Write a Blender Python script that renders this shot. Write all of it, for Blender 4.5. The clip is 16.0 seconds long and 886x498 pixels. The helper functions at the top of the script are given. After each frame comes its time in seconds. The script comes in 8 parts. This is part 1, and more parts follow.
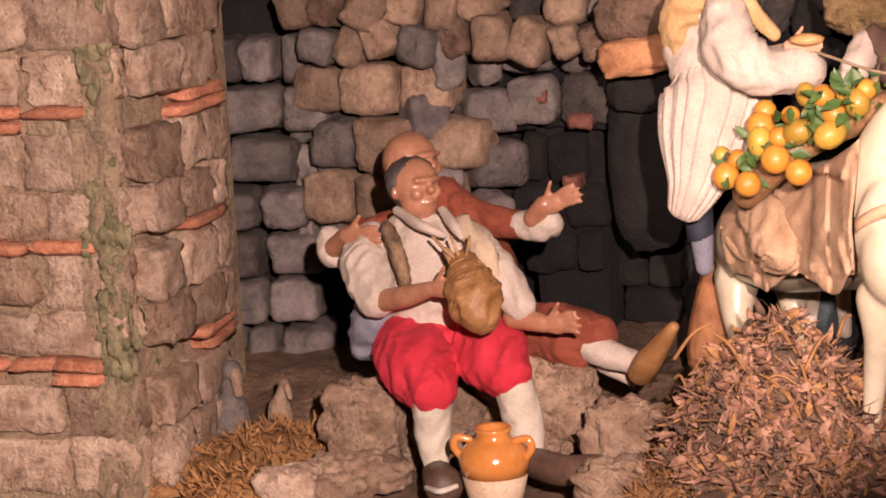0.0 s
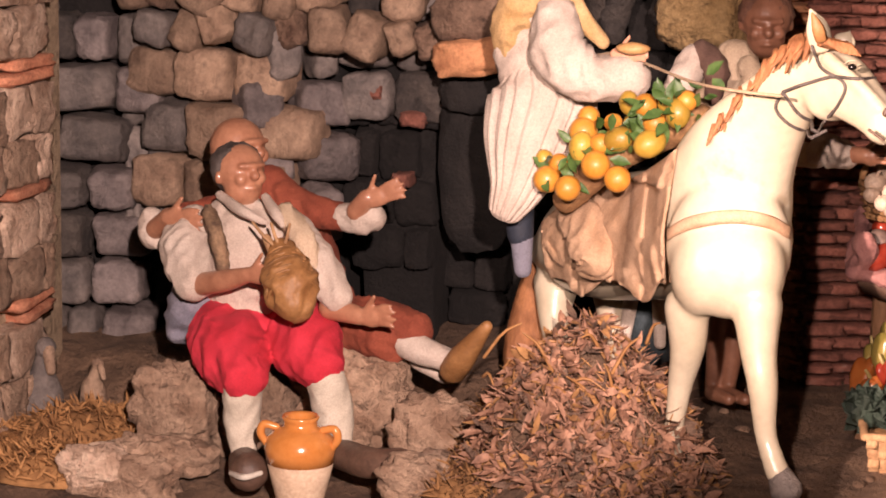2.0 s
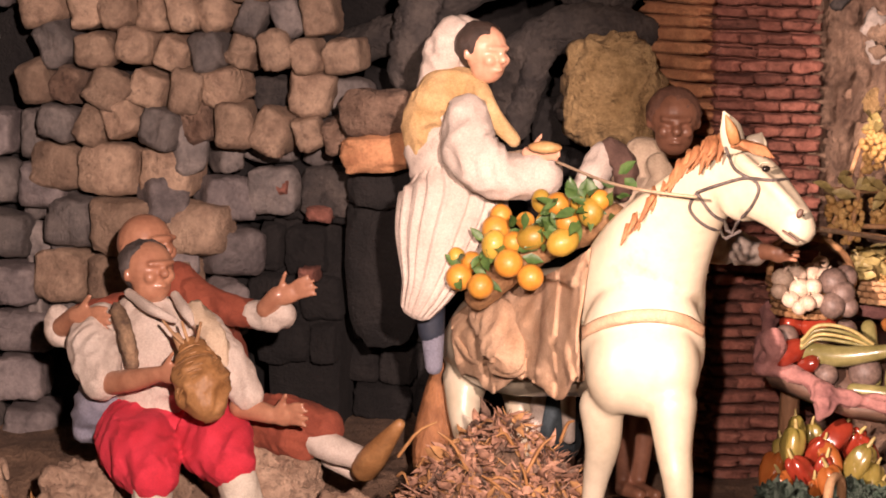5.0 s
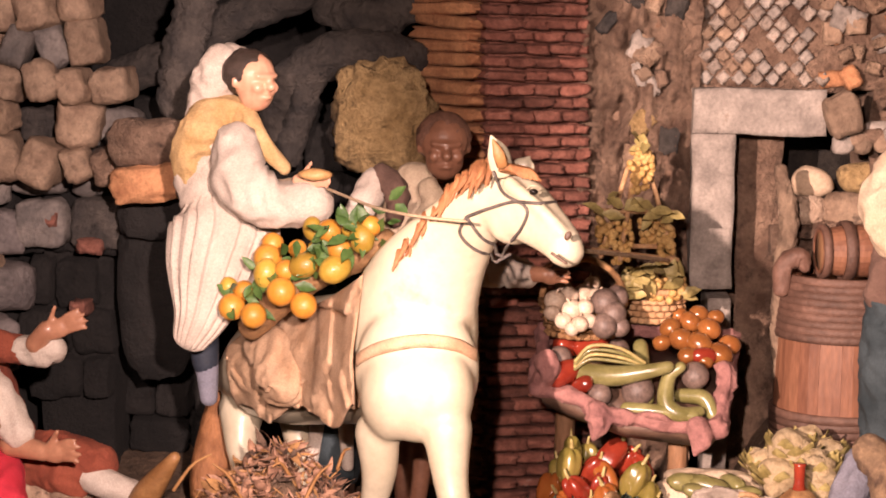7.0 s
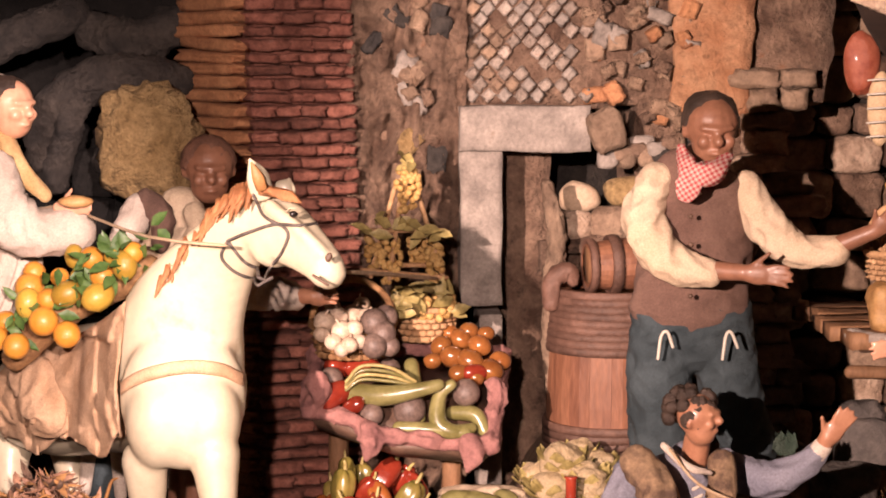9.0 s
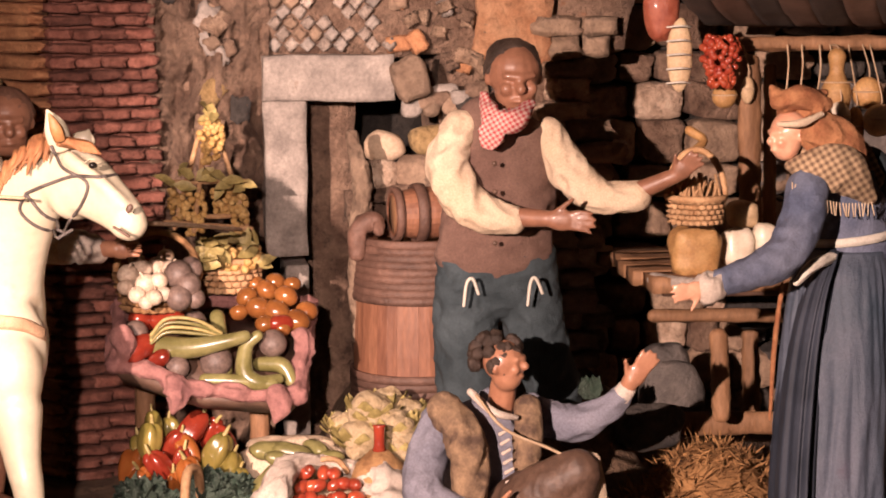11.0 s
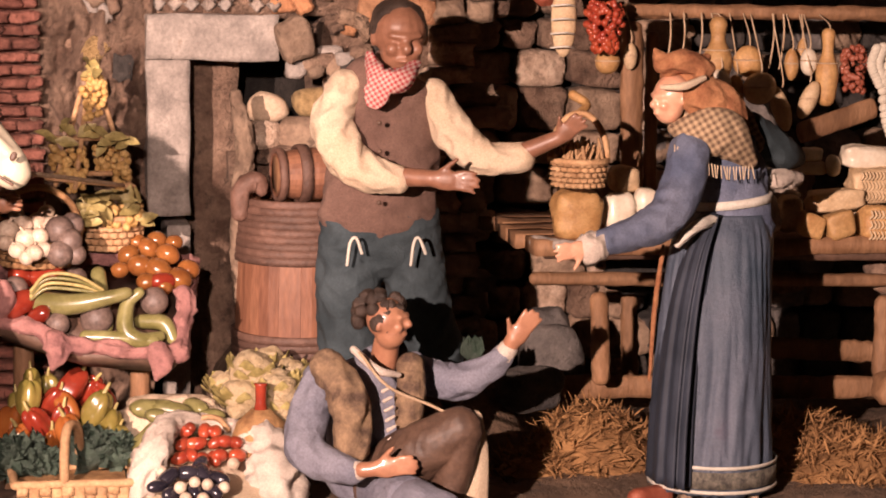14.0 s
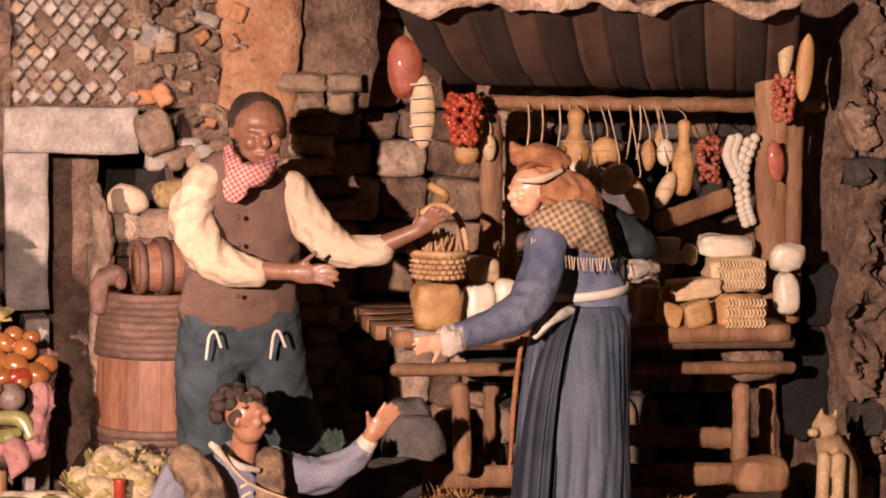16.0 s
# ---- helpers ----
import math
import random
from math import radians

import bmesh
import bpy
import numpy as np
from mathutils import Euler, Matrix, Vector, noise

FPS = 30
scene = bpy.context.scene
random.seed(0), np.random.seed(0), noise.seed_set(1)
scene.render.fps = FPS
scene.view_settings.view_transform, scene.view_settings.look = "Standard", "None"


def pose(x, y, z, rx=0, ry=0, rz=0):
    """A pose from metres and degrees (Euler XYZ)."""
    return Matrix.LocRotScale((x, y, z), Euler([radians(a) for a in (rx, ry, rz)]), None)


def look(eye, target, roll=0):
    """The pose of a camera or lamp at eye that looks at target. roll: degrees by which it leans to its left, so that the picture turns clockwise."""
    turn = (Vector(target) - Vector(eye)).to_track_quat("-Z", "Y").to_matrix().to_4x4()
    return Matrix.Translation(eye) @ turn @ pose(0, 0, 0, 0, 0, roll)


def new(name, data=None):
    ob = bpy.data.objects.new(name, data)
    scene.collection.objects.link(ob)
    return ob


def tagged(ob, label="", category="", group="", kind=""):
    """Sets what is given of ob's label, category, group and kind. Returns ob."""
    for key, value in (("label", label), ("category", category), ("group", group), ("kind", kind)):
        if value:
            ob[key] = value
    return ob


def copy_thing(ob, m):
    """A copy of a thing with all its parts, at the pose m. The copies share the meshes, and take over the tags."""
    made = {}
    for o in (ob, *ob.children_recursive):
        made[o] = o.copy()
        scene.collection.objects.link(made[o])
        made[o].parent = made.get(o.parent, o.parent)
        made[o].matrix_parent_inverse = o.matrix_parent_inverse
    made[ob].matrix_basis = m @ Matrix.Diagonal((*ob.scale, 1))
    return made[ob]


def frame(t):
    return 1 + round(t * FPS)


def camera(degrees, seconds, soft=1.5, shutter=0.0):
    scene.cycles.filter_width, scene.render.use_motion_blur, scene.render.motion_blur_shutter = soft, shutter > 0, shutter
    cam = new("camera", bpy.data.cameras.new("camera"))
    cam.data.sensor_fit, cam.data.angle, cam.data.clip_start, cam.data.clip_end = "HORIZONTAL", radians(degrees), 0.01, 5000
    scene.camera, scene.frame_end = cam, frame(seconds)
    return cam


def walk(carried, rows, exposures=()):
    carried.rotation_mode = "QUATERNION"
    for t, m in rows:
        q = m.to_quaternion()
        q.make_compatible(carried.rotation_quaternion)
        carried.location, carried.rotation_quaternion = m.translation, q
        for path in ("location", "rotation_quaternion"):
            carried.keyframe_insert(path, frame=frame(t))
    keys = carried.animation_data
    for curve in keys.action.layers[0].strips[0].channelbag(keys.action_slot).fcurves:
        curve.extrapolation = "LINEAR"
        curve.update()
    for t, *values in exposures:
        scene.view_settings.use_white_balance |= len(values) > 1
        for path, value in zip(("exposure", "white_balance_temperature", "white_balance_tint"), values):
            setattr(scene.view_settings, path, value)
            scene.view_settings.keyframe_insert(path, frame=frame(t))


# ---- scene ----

# ---------------------------------------------------------------- camera
cam = camera(24.00, 16.0, soft=1.8)
walk(cam, [
    (0.0, pose(-0.0389, -0.0076, 0.6573, 79.732, 2.833, 15.320)),
    (0.5, pose(-0.0257, -0.0094, 0.6446, 79.340, 1.820, 14.486)),
    (1.0, pose(-0.0163, -0.0117, 0.6384, 79.378, 1.343, 13.943)),
    (1.5, pose(0.0028, -0.0074, 0.6358, 79.908, 0.067, 13.133)),
    (2.0, pose(0.0073, -0.0026, 0.6347, 80.002, -1.162, 12.116)),
    (2.5, pose(0.0116, 0.0007, 0.6421, 80.942, -1.354, 11.685)),
    (3.0, pose(0.0135, 0.0002, 0.6499, 81.862, -1.023, 11.567)),
    (5.5, pose(-0.0379, -0.0059, 0.6557, 82.326, -1.372, 7.678)),
    (6.0, pose(-0.0328, -0.0006, 0.6543, 82.496, -1.044, 6.340)),
    (6.5, pose(-0.0256, 0.0032, 0.6574, 82.684, -0.989, 4.401)),
    (7.0, pose(-0.0193, 0.0050, 0.6575, 83.037, -0.948, 2.749)),
    (7.5, pose(-0.0117, 0.0036, 0.6545, 83.446, -1.032, 1.281)),
    (8.0, pose(-0.0026, 0.0053, 0.6549, 83.768, -1.006, -0.138)),
    (8.5, pose(0.0062, 0.0088, 0.6589, 83.716, -0.669, -1.246)),
    (9.0, pose(0.0173, 0.0093, 0.6598, 83.614, -0.096, -2.910)),
    (9.5, pose(0.0285, 0.0123, 0.6580, 82.931, 0.145, -4.205)),
    (10.0, pose(0.0347, 0.0163, 0.6596, 82.758, 0.388, -5.530)),
    (12.5, pose(0.0039, 0.0037, 0.6298, 81.779, -0.923, -10.705)),
    (13.0, pose(0.0009, 0.0051, 0.6226, 81.870, -0.944, -11.043)),
    (13.5, pose(0.0102, 0.0042, 0.6352, 81.447, -0.917, -11.306)),
    (14.0, pose(0.0114, 0.0070, 0.6222, 82.020, -1.012, -11.529)),
    (14.5, pose(0.0164, 0.0078, 0.6367, 82.132, -0.901, -12.157)),
    (15.0, pose(0.0139, 0.0053, 0.6371, 83.038, -0.951, -13.289)),
    (15.5, pose(0.0203, 0.0065, 0.6285, 83.912, -1.076, -14.059)),
    (16.0, pose(0.0300, -0.0012, 0.6393, 84.243, -1.004, -14.943)),
], exposures=[(0.0, -0.13), (16.0, -0.10)])

# ---------------------------------------------------------------- light
world = bpy.data.worlds.new("world")
scene.world = world
world.use_nodes = True
world.node_tree.nodes["Background"].inputs[0].default_value = (1.0, 0.72, 0.5, 1)
world.node_tree.nodes["Background"].inputs[1].default_value = 0.004


def spot(name, eye, target, watts, size, radius, colour, blend):
    data = bpy.data.lights.new(name, "SPOT")
    data.energy, data.spot_size, data.spot_blend, data.shadow_soft_size = watts, radians(size), blend, radius
    data.color = colour
    ob = new(name, data)
    ob.matrix_world = look(eye, target)
    return ob


spot("spotlight_east", (-0.78, -0.10, 0.84), (0.79, 2.5, 0.34), 790, 34, 0.018, (1.0, 0.685, 0.58), 0.3)
# Added spot, brightens the rack and horse where the east beam is blocked.
spot("added_spot_centre", (-0.15, -0.10, 0.84), (-0.05, 2.5, 0.37), 265, 23, 0.018, (1.0, 0.70, 0.61), 0.4)
spot("spotlight_west", (0.16, -0.10, 0.86), (-0.80, 2.4, 0.27), 530, 30, 0.018, (1.0, 0.71, 0.635), 0.4)

# ---------------------------------------------------------------- materials
MATS = {}


def mat(name, a, b, scale=40.0, rough=0.8, bump=0.3, fine=220.0, spread=0.25, coat=0.0, streak=1.0, third=None, metal=0.0, wave=0.0, relief=0.006):
    """A surface with two colours mixed at two scales, relief and a tint of its own for each object."""
    if name in MATS:
        return MATS[name]
    m = bpy.data.materials.new(name)
    m.use_nodes = True
    nt = m.node_tree
    n, l = nt.nodes, nt.links
    bsdf = n["Principled BSDF"]
    bsdf.inputs["Roughness"].default_value = rough
    bsdf.inputs["Metallic"].default_value = metal
    bsdf.inputs["Coat Weight"].default_value = coat
    bsdf.inputs["Coat Roughness"].default_value = 0.15
    info = n.new("ShaderNodeObjectInfo")
    mp = n.new("ShaderNodeMapping")
    mp.inputs["Scale"].default_value = (1.0, 1.0, streak)
    place = n.new("ShaderNodeNewGeometry")
    l.new(place.outputs["Position"], mp.inputs["Vector"])
    seed = n.new("ShaderNodeMath")
    seed.operation = "MULTIPLY"
    seed.inputs[1].default_value = 37.0
    l.new(info.outputs["Random"], seed.inputs[0])

    def noise_at(s, detail, r=0.6):
        t = n.new("ShaderNodeTexNoise")
        t.noise_dimensions = "4D"
        t.inputs["Scale"].default_value, t.inputs["Detail"].default_value, t.inputs["Roughness"].default_value = s, detail, r
        l.new(mp.outputs[0], t.inputs["Vector"])
        l.new(seed.outputs[0], t.inputs["W"])
        return t

    big, small = noise_at(scale, 5), noise_at(fine, 4, 0.7)
    ramp = n.new("ShaderNodeValToRGB")
    ramp.color_ramp.elements[0].position, ramp.color_ramp.elements[1].position = 0.36, 0.64
    ramp.color_ramp.elements[0].color, ramp.color_ramp.elements[1].color = (*a, 1), (*b, 1)
    if third:
        e = ramp.color_ramp.elements.new(0.72)
        e.color = (*third, 1)
    l.new(big.outputs[0], ramp.inputs[0])
    mid = noise_at(scale * 2.7, 6, 0.72)
    pores = n.new("ShaderNodeMapRange")
    pores.inputs[1].default_value, pores.inputs[2].default_value = 0.30, 0.47
    pores.inputs[3].default_value, pores.inputs[4].default_value = 1 - min(0.6, bump * 0.6) * (1.0 if relief > 0.009 else 0.3), 1.04
    l.new(mid.outputs[0], pores.inputs[0])
    # Colour gets darker where the relief noise is low.
    low_dark = n.new("ShaderNodeMix")
    low_dark.data_type, low_dark.blend_type = "RGBA", "MULTIPLY"
    low_dark.inputs[0].default_value = 1.0
    l.new(pores.outputs[0], low_dark.inputs[7])
    grain = n.new("ShaderNodeMix")
    grain.data_type, grain.blend_type = "RGBA", "OVERLAY"
    grain.inputs[0].default_value = 0.2 if coat else 0.55
    l.new(ramp.outputs[0], low_dark.inputs[6])
    l.new(low_dark.outputs[2], grain.inputs[6])
    l.new(small.outputs[0], grain.inputs[7])
    hsv = n.new("ShaderNodeHueSaturation")
    rng = n.new("ShaderNodeMapRange")
    rng.inputs[3].default_value, rng.inputs[4].default_value = 1 - spread, 1 + spread
    l.new(info.outputs["Random"], rng.inputs[0])
    l.new(rng.outputs[0], hsv.inputs["Value"])
    l.new(grain.outputs[2], hsv.inputs["Color"])
    l.new(hsv.outputs[0], bsdf.inputs["Base Color"])
    add = n.new("ShaderNodeMath")
    l.new(mid.outputs[0], add.inputs[0])
    l.new(small.outputs[0], add.inputs[1])
    small_part = n.new("ShaderNodeMath")
    small_part.operation = "MULTIPLY"
    small_part.inputs[1].default_value = 0.45
    l.new(small.outputs[0], small_part.inputs[0])
    l.new(small_part.outputs[0], add.inputs[1])
    height = add.outputs[0]
    if wave:
        w = n.new("ShaderNodeTexWave")
        w.inputs["Scale"].default_value, w.inputs["Distortion"].default_value = wave, 2.0
        l.new(mp.outputs[0], w.inputs["Vector"])
        more = n.new("ShaderNodeMath")
        l.new(height, more.inputs[0])
        l.new(w.outputs[1], more.inputs[1])
        height = more.outputs[0]
    bp = n.new("ShaderNodeBump")
    bp.inputs["Strength"].default_value, bp.inputs["Distance"].default_value = bump, relief
    l.new(height, bp.inputs["Height"])
    l.new(bp.outputs[0], bsdf.inputs["Normal"])
    MATS[name] = m
    return m


STONE_TAN = mat("tan tufa stone", (0.21, 0.140, 0.095), (0.36, 0.255, 0.175), 30, 0.75, 0.6, 140, 0.30, third=(0.17, 0.12, 0.085), relief=0.016)
STONE_PINK = mat("pale pinkish tufa stone", (0.33, 0.215, 0.145), (0.68, 0.52, 0.39), 24, 0.9, 0.85, 140, 0.22, third=(0.27, 0.19, 0.14), relief=0.016)
STONE_GREY = mat("grey lava stone", (0.095, 0.085, 0.080), (0.19, 0.165, 0.148), 28, 0.68, 0.55, 150, 0.35, relief=0.016)
STONE_BLUE = mat("bluish grey lava stone", (0.105, 0.090, 0.088), (0.215, 0.185, 0.175), 26, 0.62, 0.55, 150, 0.28, third=(0.27, 0.22, 0.19), relief=0.016)
STONE_DARK = mat("dark basalt stone", (0.030, 0.027, 0.026), (0.085, 0.072, 0.062), 25, 0.85, 0.8, 150, 0.35, relief=0.016)
MORTAR_DARK = mat("sooty mortar with recess shade in it", (0.02, 0.017, 0.015), (0.05, 0.04, 0.032), 40, 0.95, 1.0, 180, 0.1, relief=0.016)
MORTAR_PALE = mat("pale mortar with moss", (0.30, 0.22, 0.14), (0.46, 0.35, 0.23), 22, 0.95, 1.0, 160, 0.1, third=(0.13, 0.14, 0.06), relief=0.016)
BRICK_RED = mat("red clay brick", (0.44, 0.160, 0.085), (0.62, 0.290, 0.170), 60, 0.85, 0.6, 240, 0.2, third=(0.30, 0.11, 0.07), relief=0.010)
BRICK_DARK = mat("dark red clay brick", (0.17, 0.060, 0.042), (0.34, 0.14, 0.10), 55, 0.8, 0.7, 230, 0.35, third=(0.42, 0.24, 0.20), relief=0.010)
BRICK_ORANGE = mat("orange clay brick", (0.34, 0.15, 0.07), (0.50, 0.25, 0.12), 40, 0.85, 0.5, 220, 0.12, relief=0.010)
EARTH = mat("brown earth", (0.10, 0.062, 0.038), (0.22, 0.14, 0.088), 18, 0.95, 1.0, 160, 0.1, relief=0.016)
GREY_STONE = mat("dressed grey stone", (0.19, 0.165, 0.145), (0.36, 0.315, 0.275), 26, 0.85, 0.7, 200, 0.06, third=(0.25, 0.19, 0.15))
NET_STONE = mat("mottled grey brown tufa", (0.20, 0.155, 0.125), (0.46, 0.39, 0.33), 34, 0.9, 0.8, 170, 0.18, third=(0.30, 0.20, 0.15), relief=0.010)
RUBBLE = mat("weathered brown render", (0.115, 0.066, 0.044), (0.32, 0.215, 0.150), 22, 0.95, 1.0, 120, 0.1, third=(0.29, 0.145, 0.082), relief=0.018)
# Near black: deep shade is put into this rock's colour.
SHADE_BLACK = mat("black rock with shade in its colour", (0.004, 0.0036, 0.0036), (0.015, 0.013, 0.012), 14, 0.9, 1.0, 90, 0.1, relief=0.016)
OCHRE_ROCK = mat("ochre cork rock", (0.34, 0.22, 0.09), (0.55, 0.38, 0.18), 30, 0.95, 1.0, 120, 0.1, relief=0.016)
ROCK = mat("cork rock", (0.29, 0.185, 0.120), (0.56, 0.400, 0.280), 30, 0.92, 1.0, 130, 0.2, third=(0.16, 0.10, 0.065), relief=0.016)
PLASTER_ORANGE = mat("orange plaster", (0.38, 0.18, 0.09), (0.52, 0.30, 0.17), 24, 0.92, 0.7, 150, 0.1, third=(0.30, 0.20, 0.14), relief=0.016)
WOOD = mat("brown worn wood", (0.15, 0.075, 0.035), (0.30, 0.165, 0.085), 26, 0.7, 0.5, 170, 0.2, streak=0.25)
WOOD_RED = mat("reddish barrel wood", (0.155, 0.064, 0.036), (0.245, 0.112, 0.062), 20, 0.6, 0.25, 160, 0.05, streak=0.2)
HOOP = mat("split wood hoop", (0.085, 0.045, 0.032), (0.155, 0.086, 0.062), 40, 0.6, 0.4, 240, 0.25)
STRAW = mat("straw and wicker", (0.32, 0.175, 0.08), (0.50, 0.315, 0.165), 60, 0.7, 0.5, 300, 0.2)
WICKER = mat("brown wicker", (0.20, 0.10, 0.04), (0.40, 0.23, 0.10), 60, 0.65, 0.6, 260, 0.15)
MOSS = mat("dry orange moss", (0.19, 0.095, 0.036), (0.37, 0.200, 0.078), 30, 0.9, 0.3, 200, 0.2)
MOSS_GREEN = mat("grey green moss", (0.12, 0.115, 0.060), (0.30, 0.26, 0.15), 60, 0.95, 0.8, 260, 0.2)
LEAF_DRY = mat("dry brown leaves", (0.13, 0.066, 0.042), (0.37, 0.21, 0.135), 60, 0.7, 0.3, 200, 0.3)
SKIN = mat("painted terracotta skin", (0.33, 0.150, 0.088), (0.43, 0.215, 0.128), 30, 0.42, 0.1, 120, 0.04, coat=0.25)
SKIN_DARK = mat("dark painted terracotta", (0.19, 0.088, 0.052), (0.27, 0.13, 0.08), 30, 0.45, 0.1, 120, 0.04, coat=0.15)
SKIN_PALE = mat("pale painted terracotta", (0.58, 0.30, 0.19), (0.68, 0.38, 0.25), 30, 0.4, 0.1, 120, 0.04, coat=0.25)
SHIRT = mat("white linen cloth", (0.50, 0.42, 0.35), (0.62, 0.54, 0.46), 18, 0.9, 0.55, 500, 0.05, relief=0.0085)
CREAM = mat("cream cloth", (0.53, 0.41, 0.28), (0.63, 0.51, 0.37), 18, 0.9, 0.55, 500, 0.05, relief=0.0085)
RED_CLOTH = mat("bright red woollen cloth", (0.52, 0.020, 0.040), (0.66, 0.038, 0.07), 20, 0.85, 0.55, 520, 0.05, relief=0.0085)
RUST_CLOTH = mat("rust red cloth", (0.22, 0.050, 0.026), (0.33, 0.085, 0.045), 20, 0.85, 0.55, 480, 0.05, relief=0.0085)
BROWN_CLOTH = mat("brown woollen cloth", (0.11, 0.062, 0.047), (0.175, 0.105, 0.08), 20, 0.92, 0.55, 420, 0.05, relief=0.0085)
DENIM = mat("dark teal cloth", (0.018, 0.030, 0.036), (0.048, 0.068, 0.078), 22, 0.85, 0.55, 420, 0.05, relief=0.0085)
BLUE_CLOTH = mat("faded blue cloth", (0.075, 0.095, 0.155), (0.15, 0.17, 0.235), 16, 0.75, 0.55, 420, 0.06, relief=0.0085)
SKIRT_CLOTH = mat("blue grey silk cloth", (0.045, 0.066, 0.095), (0.10, 0.115, 0.155), 9, 0.5, 0.45, 380, 0.06, third=(0.085, 0.075, 0.11), relief=0.0085)
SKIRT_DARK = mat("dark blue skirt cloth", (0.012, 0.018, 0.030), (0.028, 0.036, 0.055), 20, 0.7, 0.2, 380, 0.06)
GREY_CLOTH = mat("grey blue cloth", (0.15, 0.155, 0.20), (0.24, 0.24, 0.29), 20, 0.9, 0.55, 420, 0.06, relief=0.0085)
FUR = mat("worn brown leather", (0.09, 0.055, 0.038), (0.36, 0.24, 0.14), 42, 0.8, 0.6, 260, 0.05, third=(0.14, 0.10, 0.075), relief=0.0085)
LINEN = mat("undyed tan cloth", (0.42, 0.26, 0.15), (0.58, 0.40, 0.26), 22, 0.9, 0.55, 480, 0.06, relief=0.0085)
OCHRE_CLOTH = mat("ochre shawl cloth", (0.42, 0.26, 0.10), (0.58, 0.40, 0.20), 22, 0.9, 0.55, 420, 0.05, relief=0.0085)
KERCHIEF = mat("orange brown kerchief", (0.24, 0.085, 0.035), (0.42, 0.20, 0.09), 45, 0.85, 0.55, 400, 0.05, relief=0.0085)
PINK_CLOTH = mat("dusty pink cloth", (0.20, 0.090, 0.085), (0.36, 0.175, 0.155), 30, 0.9, 0.55, 380, 0.06, relief=0.0085)
SOCK = mat("greenish white knitted stocking", (0.50, 0.45, 0.36), (0.60, 0.55, 0.45), 30, 0.9, 0.3, 520, 0.05)
LEATHER = mat("tan leather", (0.24, 0.115, 0.04), (0.36, 0.19, 0.075), 40, 0.5, 0.25, 220, 0.1)
LEATHER_DARK = mat("dark brown leather", (0.070, 0.042, 0.030), (0.13, 0.078, 0.054), 40, 0.5, 0.25, 220, 0.1)
HORSE = mat("ivory painted horse", (0.45, 0.395, 0.28), (0.54, 0.485, 0.365), 12, 0.38, 0.06, 90, 0.03, coat=0.22, third=(0.41, 0.34, 0.23))
MANE = mat("red brown horse hair", (0.20, 0.080, 0.030), (0.36, 0.16, 0.065), 60, 0.6, 0.6, 340, 0.1, streak=0.4)
HAIR = mat("dark hair", (0.030, 0.020, 0.015), (0.075, 0.05, 0.038), 60, 0.5, 0.7, 260, 0.1)
HAIR_GREY = mat("grey hair", (0.055, 0.046, 0.042), (0.13, 0.11, 0.10), 60, 0.6, 0.6, 260, 0.1)
HAIR_BROWN = mat("short brown hair", (0.12, 0.06, 0.04), (0.20, 0.10, 0.065), 60, 0.6, 0.6, 260, 0.1)
ROPE = mat("tan cord", (0.36, 0.25, 0.15), (0.52, 0.39, 0.26), 60, 0.9, 0.4, 500, 0.1)
GLAZE = mat("orange glazed earthenware", (0.50, 0.19, 0.045), (0.62, 0.27, 0.08), 24, 0.18, 0.05, 120, 0.03, coat=0.8)
CLAY = mat("unglazed pale clay", (0.46, 0.33, 0.22), (0.58, 0.45, 0.32), 24, 0.8, 0.2, 200, 0.03)
ORANGE = mat("orange peel", (0.50, 0.20, 0.025), (0.60, 0.29, 0.045), 40, 0.4, 0.25, 420, 0.14, coat=0.2)
LEMON = mat("yellow green lemon peel", (0.36, 0.22, 0.03), (0.48, 0.32, 0.05), 40, 0.4, 0.25, 420, 0.2, coat=0.2)
LEAF = mat("green citrus leaf", (0.045, 0.10, 0.022), (0.11, 0.19, 0.05), 50, 0.45, 0.2, 200, 0.35, coat=0.2)
LEAF_PALE = mat("pale yellow green leaf", (0.24, 0.190, 0.065), (0.42, 0.345, 0.140), 50, 0.5, 0.2, 200, 0.2)
CORN = mat("yellow corn and grapes", (0.42, 0.240, 0.070), (0.58, 0.390, 0.150), 80, 0.5, 0.5, 300, 0.2)
GARLIC = mat("white bulbs", (0.48, 0.36, 0.26), (0.60, 0.49, 0.38), 60, 0.5, 0.15, 240, 0.12)
MUSHROOM = mat("grey brown bulbs", (0.10, 0.07, 0.06), (0.19, 0.135, 0.11), 60, 0.5, 0.2, 240, 0.15)
TOMATO = mat("orange red tomato", (0.20, 0.070, 0.020), (0.30, 0.120, 0.034), 40, 0.22, 0.04, 160, 0.2, coat=0.5)
ZUCCHINI = mat("pale green gourd", (0.13, 0.12, 0.040), (0.23, 0.21, 0.085), 40, 0.32, 0.1, 160, 0.12, coat=0.4)
PEPPER_RED = mat("red pepper", (0.16, 0.018, 0.010), (0.25, 0.036, 0.018), 40, 0.24, 0.04, 140, 0.2, coat=0.5)
PEPPER_GREEN = mat("yellow green pepper", (0.13, 0.115, 0.025), (0.22, 0.17, 0.045), 40, 0.3, 0.04, 140, 0.2, coat=0.4)
PEPPER_ORANGE = mat("orange pepper", (0.22, 0.060, 0.014), (0.29, 0.10, 0.025), 40, 0.24, 0.04, 140, 0.15, coat=0.5)
CABBAGE_DARK = mat("dark green cabbage", (0.028, 0.052, 0.035), (0.07, 0.10, 0.075), 90, 0.5, 0.8, 260, 0.25)
